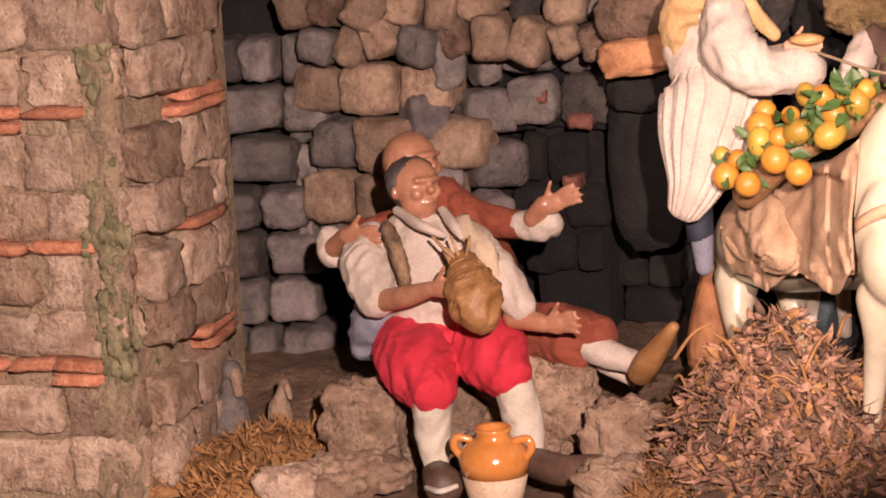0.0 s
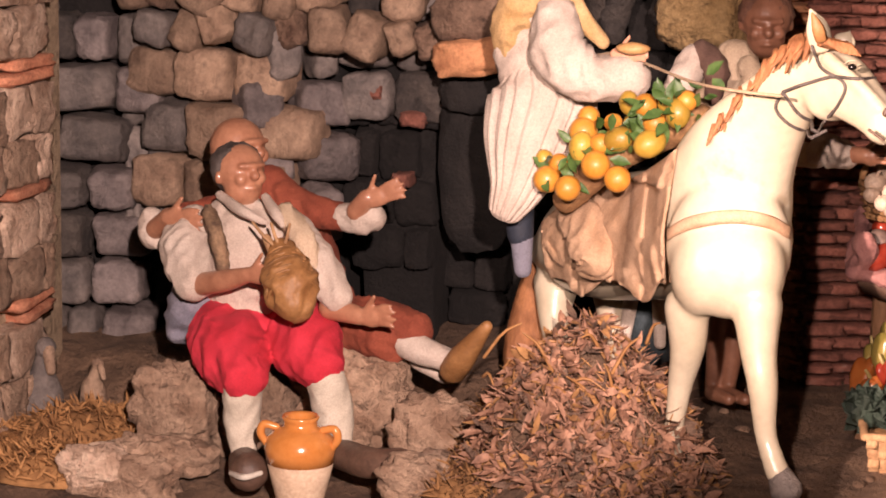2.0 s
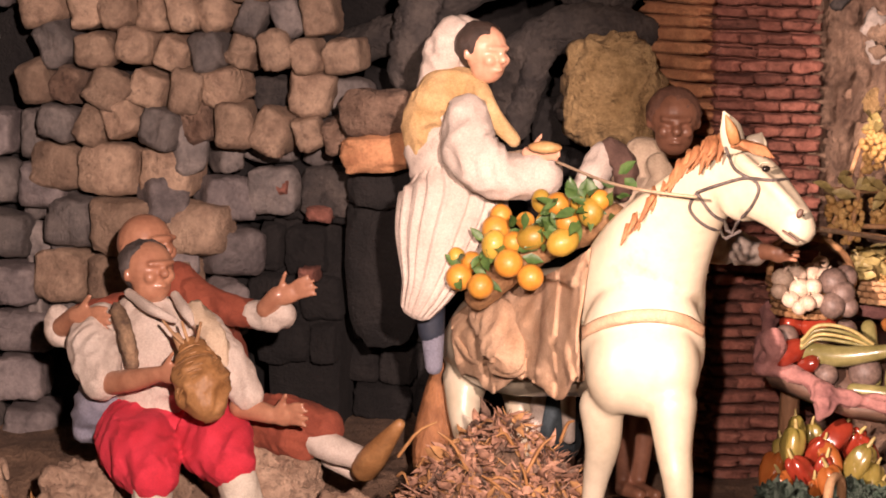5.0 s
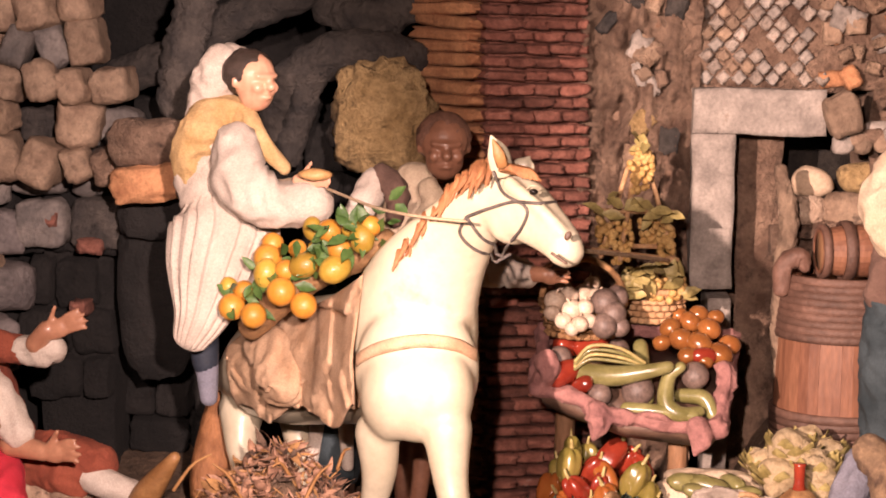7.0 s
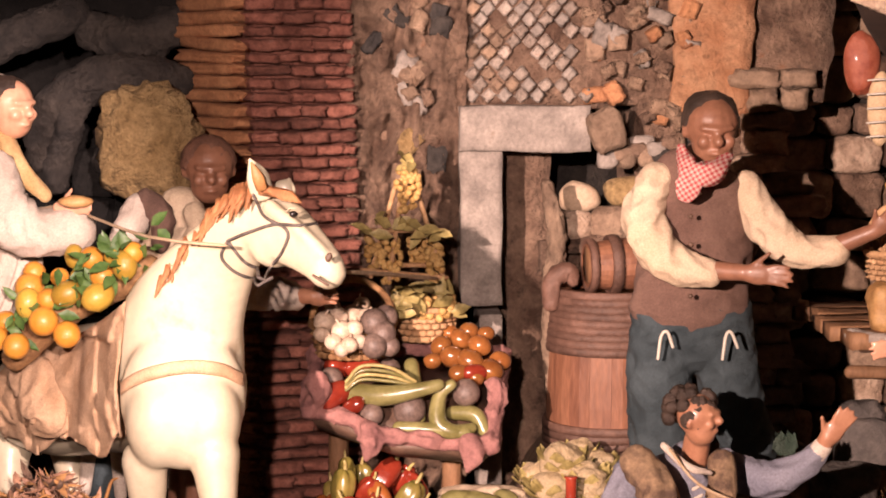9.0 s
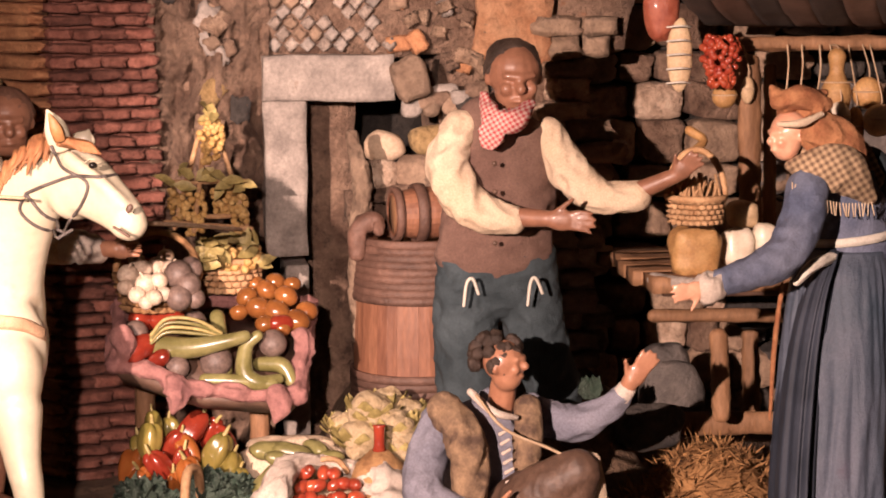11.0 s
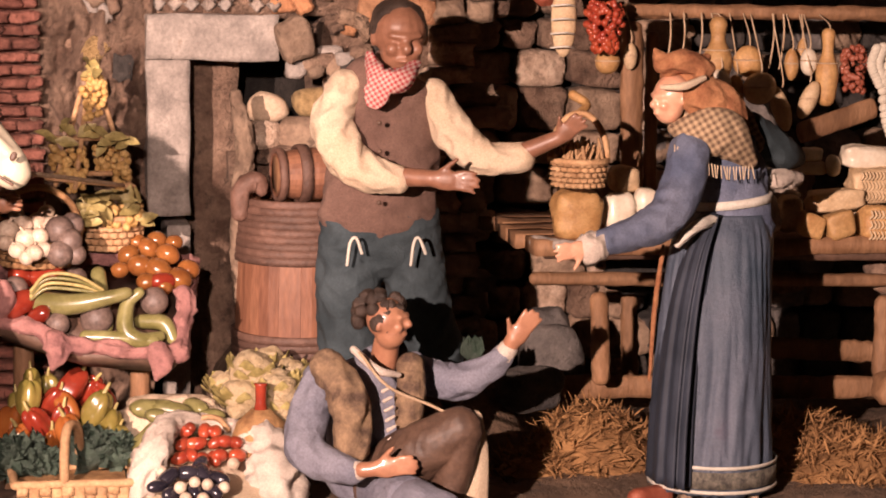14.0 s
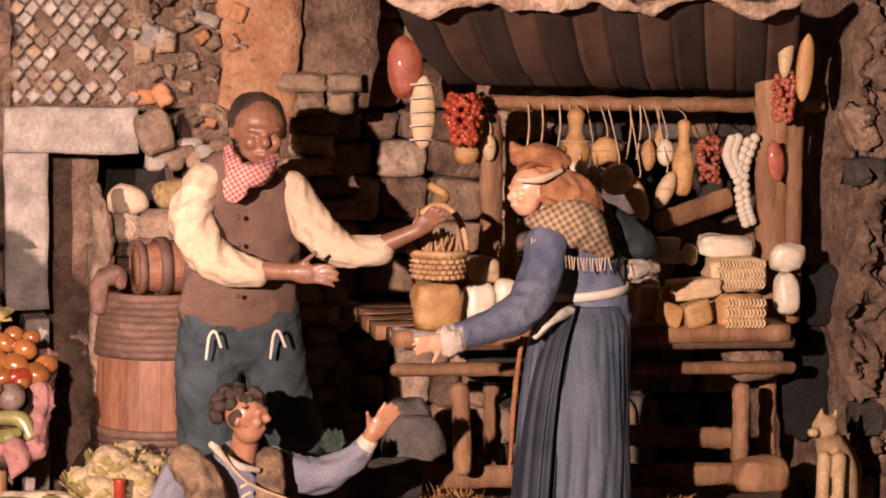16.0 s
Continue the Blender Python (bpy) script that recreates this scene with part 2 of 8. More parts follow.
CAULI = mat("cauliflower", (0.42, 0.31, 0.17), (0.54, 0.43, 0.27), 80, 0.7, 0.9, 300, 0.1)
AUBERGINE = mat("aubergine", (0.012, 0.011, 0.018), (0.03, 0.026, 0.035), 40, 0.16, 0.03, 140, 0.2, coat=0.8)
CHEESE = mat("pale cheese", (0.46, 0.32, 0.18), (0.56, 0.42, 0.26), 50, 0.6, 0.3, 260, 0.1)
CHEESE_WHITE = mat("white mozzarella", (0.58, 0.50, 0.38), (0.66, 0.59, 0.47), 50, 0.4, 0.15, 200, 0.05, coat=0.2)
CHEESE_GOLD = mat("golden cheese rind", (0.36, 0.19, 0.07), (0.48, 0.29, 0.12), 50, 0.5, 0.3, 260, 0.12)
SALAMI = mat("red sausage meat", (0.24, 0.055, 0.03), (0.38, 0.12, 0.07), 70, 0.45, 0.4, 260, 0.2, coat=0.2)
CHERRY = mat("red cherry tomato", (0.22, 0.028, 0.016), (0.31, 0.06, 0.026), 60, 0.28, 0.05, 160, 0.3, coat=0.4)
AWNING_DARK = mat("dark brown awning cloth", (0.030, 0.017, 0.012), (0.055, 0.032, 0.022), 24, 0.9, 0.4, 380, 0.02)
AWNING_LIGHT = mat("rust awning stripe", (0.085, 0.042, 0.026), (0.13, 0.068, 0.042), 24, 0.9, 0.4, 380, 0.02)
CAT = mat("tan painted cat", (0.34, 0.22, 0.11), (0.50, 0.36, 0.20), 40, 0.6, 0.5, 260, 0.05)
EYE_DARK = mat("dark glass bead", (0.01, 0.008, 0.007), (0.02, 0.015, 0.012), 40, 0.1, 0.0, 100, 0.0, coat=0.8)
RIBBON = mat("cream ribbon", (0.50, 0.47, 0.40), (0.62, 0.58, 0.50), 60, 0.7, 0.3, 500, 0.03)
PATTERN = mat("dark braided border", (0.05, 0.045, 0.04), (0.20, 0.18, 0.14), 160, 0.7, 0.5, 500, 0.03)


def gingham(name, a, b, size):
    """A checked cloth: two rows of bars that cross."""
    m = mat(name, a, a, 30, 0.9, 0.3, 480, 0.03)
    n, l = m.node_tree.nodes, m.node_tree.links
    tc, sep = n.new("ShaderNodeTexCoord"), n.new("ShaderNodeSeparateXYZ")
    mp = n.new("ShaderNodeMapping")
    mp.inputs["Rotation"].default_value = (0.3, 0.5, 0.4)
    l.new(tc.outputs["Object"], mp.inputs[0])
    l.new(mp.outputs[0], sep.inputs[0])
    bars = []
    for axis in (0, 2):
        w = n.new("ShaderNodeMath")
        w.operation = "PINGPONG"
        w.inputs[1].default_value = size
        g = n.new("ShaderNodeMath")
        g.operation = "GREATER_THAN"
        g.inputs[1].default_value = size * 0.5
        l.new(sep.outputs[axis], w.inputs[0])
        l.new(w.outputs[0], g.inputs[0])
        bars.append(g)
    s = n.new("ShaderNodeMath")
    l.new(bars[0].outputs[0], s.inputs[0])
    l.new(bars[1].outputs[0], s.inputs[1])
    half = n.new("ShaderNodeMath")
    half.operation = "MULTIPLY"
    half.inputs[1].default_value = 0.5
    l.new(s.outputs[0], half.inputs[0])
    mix = n.new("ShaderNodeMix")
    mix.data_type = "RGBA"
    mix.inputs[6].default_value, mix.inputs[7].default_value = (*a, 1), (*b, 1)
    l.new(half.outputs[0], mix.inputs[0])
    l.new(mix.outputs[2], n["Principled BSDF"].inputs["Base Color"])
    return m


BANDANA = gingham("red and white checked cloth", (0.60, 0.44, 0.38), (0.46, 0.06, 0.07), 0.0026)
PLAID = gingham("brown and cream plaid wool", (0.46, 0.33, 0.20), (0.15, 0.095, 0.06), 0.0036)


# ---------------------------------------------------------------- builders
def spline(pts, n):
    """n points evenly along a smooth curve through pts (rows of any width)."""
    p = np.array(pts, float)
    if len(p) == 2:
        u = np.linspace(0, 1, n)[:, None]
        return p[0] * (1 - u) + p[1] * u
    q = np.vstack([2 * p[0] - p[1], p, 2 * p[-1] - p[-2]])
    out = []
    for s in np.linspace(0, len(p) - 1, n):
        i = min(int(s), len(p) - 2)
        t = s - i
        a, b, c, d = q[i], q[i + 1], q[i + 2], q[i + 3]
        out.append(0.5 * (2 * b + (c - a) * t + (2 * a - 5 * b + 4 * c - d) * t * t + (3 * b - a - 3 * c + d) * t ** 3))
    return np.array(out)


CRAGGY = {m.name for m in (STONE_TAN, STONE_PINK, STONE_GREY, STONE_DARK, RUBBLE, ROCK, BRICK_DARK, WOOD, HOOP, GREY_STONE, LEATHER_DARK, WICKER, OCHRE_ROCK, EARTH)}


class Shape:
    """Collects rounded pieces into one mesh."""

    def __init__(self):
        self.v, self.f, self.m, self.mats = [], [], [], []

    def slot(self, material):
        if material not in self.mats:
            self.mats.append(material)
        return self.mats.index(material)

    def grid(self, rings, material, caps=True, close=True):
        k, base, s = len(rings[0]), len(self.v), self.slot(material)
        for r in rings:
            self.v.extend([tuple(map(float, p)) for p in r])
        for i in range(len(rings) - 1):
            for j in range(k if close else k - 1):
                a, b = base + i * k + j, base + i * k + (j + 1) % k
                self.f.append((a, b, b + k, a + k))
                self.m.append(s)
        if caps and close:
            for i in (0, len(rings) - 1):
                c = len(self.v)
                self.v.append(tuple(np.mean(np.array(rings[i], float), axis=0)))
                for j in range(k):
                    a, b = base + i * k + j, base + i * k + (j + 1) % k
                    self.f.append((b, a, c) if i == 0 else (a, b, c))
                    self.m.append(s)
        return self

    def tube(self, pts, radii, material, n=0, seg=14, folds=0.0, count=7, twist=0.0, wrinkle=0.0, round_ends=True, depth=1.0):
        """A limb or a length of cloth through pts; radii as numbers or (across, in depth)."""
        rad = [(r, r * depth) if not isinstance(r, tuple) else r for r in radii]
        n = n or max(6, 5 * len(pts))
        if wrinkle:
            n, seg = int(n * 1.7), int(seg * 1.7)
        full = spline([(*p, *r) for p, r in zip(pts, rad)], n)
        if round_ends:
            a, b = full[0].copy(), full[-1].copy()
            da, db = full[0, :3] - full[1, :3], full[-1, :3] - full[-2, :3]
            da, db = da / (np.linalg.norm(da) + 1e-9), db / (np.linalg.norm(db) + 1e-9)
            ends = []
            for e, d in ((a, da), (b, db)):
                more = []
                for h, w in ((0.45, 0.85), (0.75, 0.55), (0.85, 0.2)):
                    q = e.copy()
                    q[:3] += d * min(e[3], e[4]) * h
                    q[3:] *= w
                    more.append(q)
                ends.append(more)
            full = np.vstack([ends[0][::-1], full, ends[1]])
        rings, n, off, run = [], len(full), random.random() * 9, 0.0
        craggy = material.name in CRAGGY
        for i, row in enumerate(full):
            c = row[:3]
            run += float(np.linalg.norm(c - full[max(i - 1, 0), :3]))
            t = full[min(i + 1, n - 1), :3] - full[max(i - 1, 0), :3]
            t = t / (np.linalg.norm(t) + 1e-9)
            side = np.cross(t, (0, 1, 0))
            if np.linalg.norm(side) < 0.25:
                side = np.cross(t, (0, 0, 1))
            side /= np.linalg.norm(side)
            back = np.cross(side, t)
            ring = []
            for j in range(seg):
                a = 2 * math.pi * j / seg
                g = 1.0
                if folds:
                    g += folds * math.sin(count * a + off + twist * i / n) * (0.35 + 0.65 * i / n) + folds * 0.5 * math.sin(count * 1.7 * a + off * 2)
                if wrinkle and craggy:
                    q = Vector(c) * 55 + Vector((math.cos(a) * 1.6, math.sin(a) * 1.6, off))
                    g += wrinkle * (noise.noise(q) + 0.8 * noise.noise(q * 2.2) + 0.5 * noise.noise(q * 5))
                elif wrinkle:
                    q = Vector((math.cos(a + 14 * run) * 1.3, math.sin(a + 14 * run) * 1.3, run * 34 + 0.9 * math.sin(a) + off))
                    g += wrinkle * (0.8 - 3.0 * abs(noise.noise(q)) + 0.7 * noise.noise(q * 2.3))
                ring.append(c + side * math.cos(a) * row[3] * g + back * math.sin(a) * row[4] * g)
            rings.append(ring)
        return self.grid(rings, material)

    def blob(self, c, r, material, seg=14, rough=0.0, freq=30.0, tilt=0.0, power=1.0, lobes=0, lobe=0.0):
        """A rounded lump with radii r; tilt turns it in the plane that faces the viewer."""
        r = (r, r, r) if not isinstance(r, tuple) else r
        rings, ct, st, off = [], math.cos(radians(tilt)), math.sin(radians(tilt)), random.random() * 20
        nr = max(5, seg * 2 // 3)
        for i in range(nr + 1):
            p = math.pi * (i + 0.02) / (nr + 0.04)
            ring = []
            for j in range(seg):
                a = 2 * math.pi * j / seg
                x, y, z = math.sin(p) * math.cos(a), math.sin(p) * math.sin(a), math.cos(p)
                x, y, z = [math.copysign(abs(q) ** power, q) for q in (x, y, z)]
                g = 1.0
                if rough:
                    q = Vector((x, y, z)) * (freq * r[0]) + Vector((off, off, 0))
                    g += rough * (noise.noise(q) + 0.5 * noise.noise(q * 2.1))
                if lobes:
                    g += lobe * abs(math.sin(lobes * a / 2)) * math.sin(p)
                x, y, z = x * r[0] * g, y * r[1] * g, z * r[2] * g
                ring.append((c[0] + x * ct + z * st, c[1] + y, c[2] - x * st + z * ct))
            rings.append(ring)
        return self.grid(rings[::-1], material)

    def lathe(self, base, profile, material, seg=24, axis=(0, 0, 1)):
        """A turned form: profile as (radius, height) along axis from base."""
        ax = Vector(axis).normalized()
        s = ax.orthogonal().normalized()
        u = ax.cross(s)
        rings = []
        for r, h in profile:
            c = Vector(base) + ax * h
            rings.append([c + s * (r * math.cos(2 * math.pi * j / seg)) + u * (r * math.sin(2 * math.pi * j / seg)) for j in range(seg)])
        return self.grid(rings, material)

    def sheet(self, rows, material, thick=0.003):
        """A cloth or a slab from rows of points, with a thickness in depth."""
        rows = [[Vector(p) for p in r] for r in rows]
        rings = [[*r, *[p + Vector((0, thick, -thick * 0.3)) for p in r[::-1]]] for r in rows]
        return self.grid(rings, material)

    def leaf(self, c, length, width, way, material, up=(0, 0, 1), bend=0.25):
        w = Vector(way).normalized()
        s = w.cross(Vector(up))
        s = s.normalized() if s.length > 0.1 else Vector((1, 0, 0))
        u = s.cross(w)
        c, base, k = Vector(c), len(self.v), self.slot(material)
        for t, h in ((0, 0.06), (0.35, 1), (0.7, 0.8), (1, 0.04)):
            m = c + w * length * t - u * bend * length * t * t
            for g in (-1, 0, 1):
                self.v.append(tuple(m + s * (g * h * width / 2) + u * (abs(g) * width * 0.15)))
        for i in range(3):
            for j in range(2):
                a = base + i * 3 + j
                self.f.append((a, a + 1, a + 4, a + 3))
                self.m.append(k)
        return self

    def fused(self, voxel, rounds=4):
        """The pieces so far melted into one skin, in the first material."""
        me = bpy.data.meshes.new("soft")
        me.from_pydata(self.v, [], self.f)
        ob = new("soft", me)
        mod = ob.modifiers.new("melt", "REMESH")
        mod.mode, mod.voxel_size = "VOXEL", voxel
        mod = ob.modifiers.new("soften", "SMOOTH")
        mod.factor, mod.iterations = 0.5, rounds
        dg = bpy.context.evaluated_depsgraph_get()
        done = ob.evaluated_get(dg).to_mesh()
        self.v = [tuple(v.co) for v in done.vertices]
        self.f = [tuple(p.vertices) for p in done.polygons]
        self.m = [0] * len(self.f)
        bpy.data.objects.remove(ob)
        bpy.data.meshes.remove(me)
        return self

    def soften(self, materials, voxel, rounds=2):
        """Melts together the pieces of each of these materials."""
        for material in materials:
            if material not in self.mats:
                continue
            k = self.mats.index(material)
            mine = [f for f, m in zip(self.f, self.m) if m == k]
            used = sorted({i for f in mine for i in f})
            at = {i: n for n, i in enumerate(used)}
            part = Shape()
            part.v, part.f, part.mats = [self.v[i] for i in used], [tuple(at[i] for i in f) for f in mine], [material]
            part.fused(voxel, rounds)
            keep = [(f, m) for f, m in zip(self.f, self.m) if m != k]
            base = len(self.v)
            self.v = self.v + part.v
            self.f = [f for f, _ in keep] + [tuple(i + base for i in f) for f in part.f]
            self.m = [m for _, m in keep] + [k] * len(part.f)
        used = sorted({i for f in self.f for i in f})
        at = {i: n for n, i in enumerate(used)}
        self.v, self.f = [self.v[i] for i in used], [tuple(at[i] for i in f) for f in self.f]
        return self

    def object(self, name, parent=None, label="", category="", group="", kind="", at=None, smooth=True):
        v = np.array(self.v)
        lo, hi = v.min(0), v.max(0)
        o = np.array(at if at is not None else ((lo[0] + hi[0]) / 2, (lo[1] + hi[1]) / 2, lo[2]))
        me = bpy.data.meshes.new(name)
        me.from_pydata([tuple(p) for p in v - o], [], self.f)
        for m in self.mats:
            me.materials.append(m)
        me.polygons.foreach_set("material_index", self.m)
        me.polygons.foreach_set("use_smooth", [smooth] * len(self.f))
        me.update()
        ob = new(name, me)
        ob.location = o
        if parent is not None:
            ob.parent = parent
            ob.location = Vector(o) - Vector(parent.location)
        return tagged(ob, label, category, group, kind)


def empty(name, at, label, category, group="", kind=""):
    ob = new(name)
    ob.location = at
    ob.empty_display_size = 0.02
    return tagged(ob, label, category, group, kind)


def brick_mesh(name, rough, seed, sharp=0.72, cuts=3, corner=7):
    """A worn block one unit wide: a rounded cube whose faces and edges wander."""
    bm = bmesh.new()
    bmesh.ops.create_cube(bm, size=1.0)
    bmesh.ops.subdivide_edges(bm, edges=bm.edges[:], cuts=cuts, use_grid_fill=True)
    for v in bm.verts:
        c = v.co * 2
        k = max(1e-6, (abs(c.x) ** corner + abs(c.y) ** corner + abs(c.z) ** corner) ** (1 / corner))
        v.co = v.co * (sharp + (1 - sharp) / k)
        q = v.co * 2.1 + Vector((seed * 7.1, seed * 3.3, seed))
        v.co += noise.noise_vector(q) * rough + noise.noise_vector(q * 2.6) * rough * 0.55
        if cuts > 3:
            v.co += noise.noise_vector(q * 6.5) * rough * 0.28
    me = bpy.data.meshes.new(name)
    bm.to_mesh(me)
    bm.free()
    me.polygons.foreach_set("use_smooth", [True] * len(me.polygons))
    return me


BLOCKS = {}


def block(parent, name, at, size, material, turn=0.0, rough=0.13, lean=0.0):
    """One stone or brick, a part of parent; alike stones share meshes."""
    k = (name, material.name, random.randrange(9))
    if k not in BLOCKS:
        BLOCKS[k] = brick_mesh(name, 0.085, len(BLOCKS) + 1, 0.2, 7, 4.5) if name == "stone" else brick_mesh(name, rough, len(BLOCKS) + 1, 0.45, 7, 9) if name == "ashlar" else brick_mesh(name, rough, len(BLOCKS) + 1)
        BLOCKS[k].materials.append(material)
    ob = new(name, BLOCKS[k])
    ob.parent = parent
    ob.location = Vector(at) - Vector(parent.location)
    ob.rotation_euler = (random.uniform(-0.05, 0.05), lean + random.uniform(-0.04, 0.04), turn + random.uniform(-0.06, 0.06))
    ob.scale = size
    return ob


def slab(name, lo, hi, material, kind="structure", label="", category="", parent=None, bumps=0.0, cell=0.03, edge=0.006):
    """A bevelled box from corner to corner; with bumps its faces are uneven."""
    bm = bmesh.new()
    bmesh.ops.create_cube(bm, size=1.0)
    lo, hi = Vector(lo), Vector(hi)
    size, mid = hi - lo, (lo + hi) / 2
    for v in bm.verts:
        v.co = Vector((v.co.x * size.x, v.co.y * size.y, v.co.z * size.z))
    if bumps:
        for axis in range(3):
            n = max(0, min(60, int(size[axis] / cell)))
            if n:
                es = [e for e in bm.edges if abs((e.verts[0].co - e.verts[1].co)[axis]) > 0.9 * size[axis]]
                bmesh.ops.subdivide_edges(bm, edges=es, cuts=n, use_grid_fill=True)
        off = random.random() * 30
        for v in bm.verts:
            q = (v.co + mid) * 14
            v.co += noise.noise_vector(q + Vector((off, 0, 0))) * bumps + noise.noise_vector(q * 3.1) * bumps * 0.5
    else:
        bmesh.ops.bevel(bm, geom=bm.edges[:], offset=min(edge, min(size) * 0.3), segments=2, affect="EDGES", profile=0.6)
    me = bpy.data.meshes.new(name)
    bm.to_mesh(me)
    bm.free()
    me.materials.append(material)
    if bumps:
        me.polygons.foreach_set("use_smooth", [True] * len(me.polygons))
    ob = new(name, me)
    ob.location = mid
    if parent is not None:
        ob.parent = parent
        ob.location = mid - parent.location
    return tagged(ob, label, category, "", kind)


def palm(s, wrist, tip, r, material, spread=0.5, curl=0.0):
    """A carved mitt with four fingers and a thumb, from wrist to finger tips."""
    w, t = Vector(wrist), Vector(tip)
    d = t - w
    ln = d.length
    d.normalize()
    side = d.cross(Vector((0, 1, 0)))
    side = side.normalized() if side.length > 0.2 else Vector((1, 0, 0))
    k = w + d * ln * 0.45
    s.tube([w, w + d * ln * 0.25, k], [(r * 0.7, r * 0.6), (r, r * 0.55), (r * 0.95, r * 0.45)], material, n=6, seg=10)
    for i, g in enumerate((-0.75, -0.25, 0.25, 0.75)):
        a = k + side * r * g * 0.8
        b = a + (d + side * g * spread * 0.28).normalized() * ln * 0.55 * (0.86 if abs(g) > 0.5 else 1) + Vector((0, -curl * ln * 0.2, -curl * ln * 0.15))
        s.tube([a, (a + b) / 2 + Vector((0, -0.1 * r, 0.12 * r)), b], [r * 0.29, r * 0.27, r * 0.18], material, n=5, seg=7)
    a = w + d * ln * 0.2 + side * r * 0.7
    b = a + (d * 0.7 + side * 0.7).normalized() * ln * 0.4 + Vector((0, -0.3 * r, 0))
    s.tube([a, b], [r * 0.32, r * 0.22], material, n=4, seg=7)


def head(s, c, r, face, skin, hair=None, hair_grow=1.06, bald=False):
    """A plain carved head: skull, jaw, nose, brow, ears and a cap of hair; face: the way it looks."""
    c, f = Vector(c), Vector(face).normalized()
    side = f.cross(Vector((0, 0, 1))).normalized()
    s.blob(c + Vector((0, 0, r * 0.25)), (r * 0.92, r * 0.95, r * 0.95), skin, seg=18)
    s.blob(c + f * r * 0.22 - Vector((0, 0, r * 0.42)), (r * 0.72, r * 0.72, r * 0.75), skin, seg=16)
    n = c + f * r * 0.98 - Vector((0, 0, r * 0.12))
    s.tube([c + f * r * 0.9 + Vector((0, 0, r * 0.2)), n + f * r * 0.12], [r * 0.11, r * 0.2], skin, n=5, seg=8)
    s.tube([c + f * r * 0.86 + side * r * 0.5 + Vector((0, 0, r * 0.3)), c + f * r * 1.0 + Vector((0, 0, r * 0.27)), c + f * r * 0.86 - side * r * 0.5 + Vector((0, 0, r * 0.3))],
           [r * 0.1, r * 0.13, r * 0.1], skin, n=7, seg=7)
    s.tube([c + f * r * 0.86 + side * r * 0.26 - Vector((0, 0, r * 0.56)), c + f * r * 0.97 - Vector((0, 0, r * 0.54)), c + f * r * 0.86 - side * r * 0.26 - Vector((0, 0, r * 0.56))],
           [r * 0.06, r * 0.1, r * 0.06], skin, n=7, seg=7)
    for g in (-1, 1):
        s.blob(c + side * g * r * 0.9 - f * r * 0.05, (r * 0.13, r * 0.2, r * 0.26), skin, seg=9)
        s.blob(c + f * r * 0.76 + side * g * r * 0.42 - Vector((0, 0, r * 0.18)), r * 0.24, skin, seg=9)
    if hair:
        back = c - f * r * (0.42 if bald else 0.26) + Vector((0, 0, -r * 0.05 if bald else r * 0.34))
        s.blob(back, (r * hair_grow, r * hair_grow, r * (0.7 if bald else 0.98)), hair, seg=18, rough=0.10, freq=120)


# ---------------------------------------------------------------- setting
def ground():
    s = Shape()
    xs, ys = np.linspace(-2.2, 2.2, 200), np.linspace(1.94, 3.3, 100)
    rows = []
    for y in ys:
        row = []
        for x in xs:
            q = Vector((x * 9, y * 9, 0.3))
            z = 0.012 * noise.noise(q) + 0.007 * noise.noise(q * 3.3) + 0.003 * noise.noise(q * 9)
            z += 0.10 * max(0, min(1, (y - 2.42) / 0.10)) * max(0, min(1, (x - 0.24) / 0.05)) * max(0, min(1, (0.66 - x) / 0.06))
            z += -0.075 * max(0, min(1, (-0.36 - x) / 0.16)) * max(0, min(1, (2.60 - y) / 0.12))
            row.append((x, y, z))
        rows.append(row)
    s.grid(rows, EARTH, caps=False, close=False)
    return s.object("ground", label="bumpy brown earth floor of the display", category="ground", kind="structure", at=(0, 2, 0))


ground()
# Room box added round the display; the front floor is black to cut bounce.
slab("floor", (-3, -2.5, -0.22), (3, 1.96, -0.14), SHADE_BLACK)
slab("ceiling", (-3, -2.5, 2.2), (3, 3.4, 2.3), SHADE_BLACK)
slab("wall_back", (-3, 3.25, -0.1), (3, 3.4, 2.2), SHADE_BLACK, bumps=0.05, cell=0.06)
slab("wall_west", (-3.1, -2.5, -0.1), (-2.2, 3.4, 2.2), SHADE_BLACK)
slab("wall_east", (2.2, -2.5, -0.1), (3.1, 3.4, 2.2), SHADE_BLACK)
slab("wall_behind", (-3, -2.6, -0.1), (3, -2.5, 2.2), SHADE_BLACK)


def courses(parent, x0, x1, z0, z1, y, rows, wide, stones, deep=0.06, name="stone", turn=0.0, wander=0.012, lean=0.0, bow=0.0, jog=0.03):
    """Courses of uneven stones from x0 to x1; y: the face's depth, at x0 (and at x1)."""
    ya, yb = y if isinstance(y, tuple) else (y, y)
    z, k = z0, 0
    while z < z1:
        h = rows[k % len(rows)] * random.uniform(0.88, 1.12)
        x = x0 - random.uniform(0, wide)
        while x < x1:
            w = wide * random.uniform(0.6, 1.45)
            u = min(1, max(0, (x + w / 2 - x0) / (x1 - x0)))
            if x + w > x0 and x < x1 + wide * 0.3:
                yy = ya + (yb - ya) * u + random.uniform(-wander, wander) - bow * math.sin(math.pi * u)
                m = random.choices([q for q, _ in stones], [p for _, p in stones])[0]
                block(parent, name, (x + w / 2 + lean * (z - z0), yy + deep / 2, z + h / 2), (w * 0.95, deep, h * random.uniform(0.86, 0.98)), m, turn + math.atan2(yb - ya, x1 - x0), lean=random.uniform(-jog, jog))
            x += w
        z += h
        k += 1


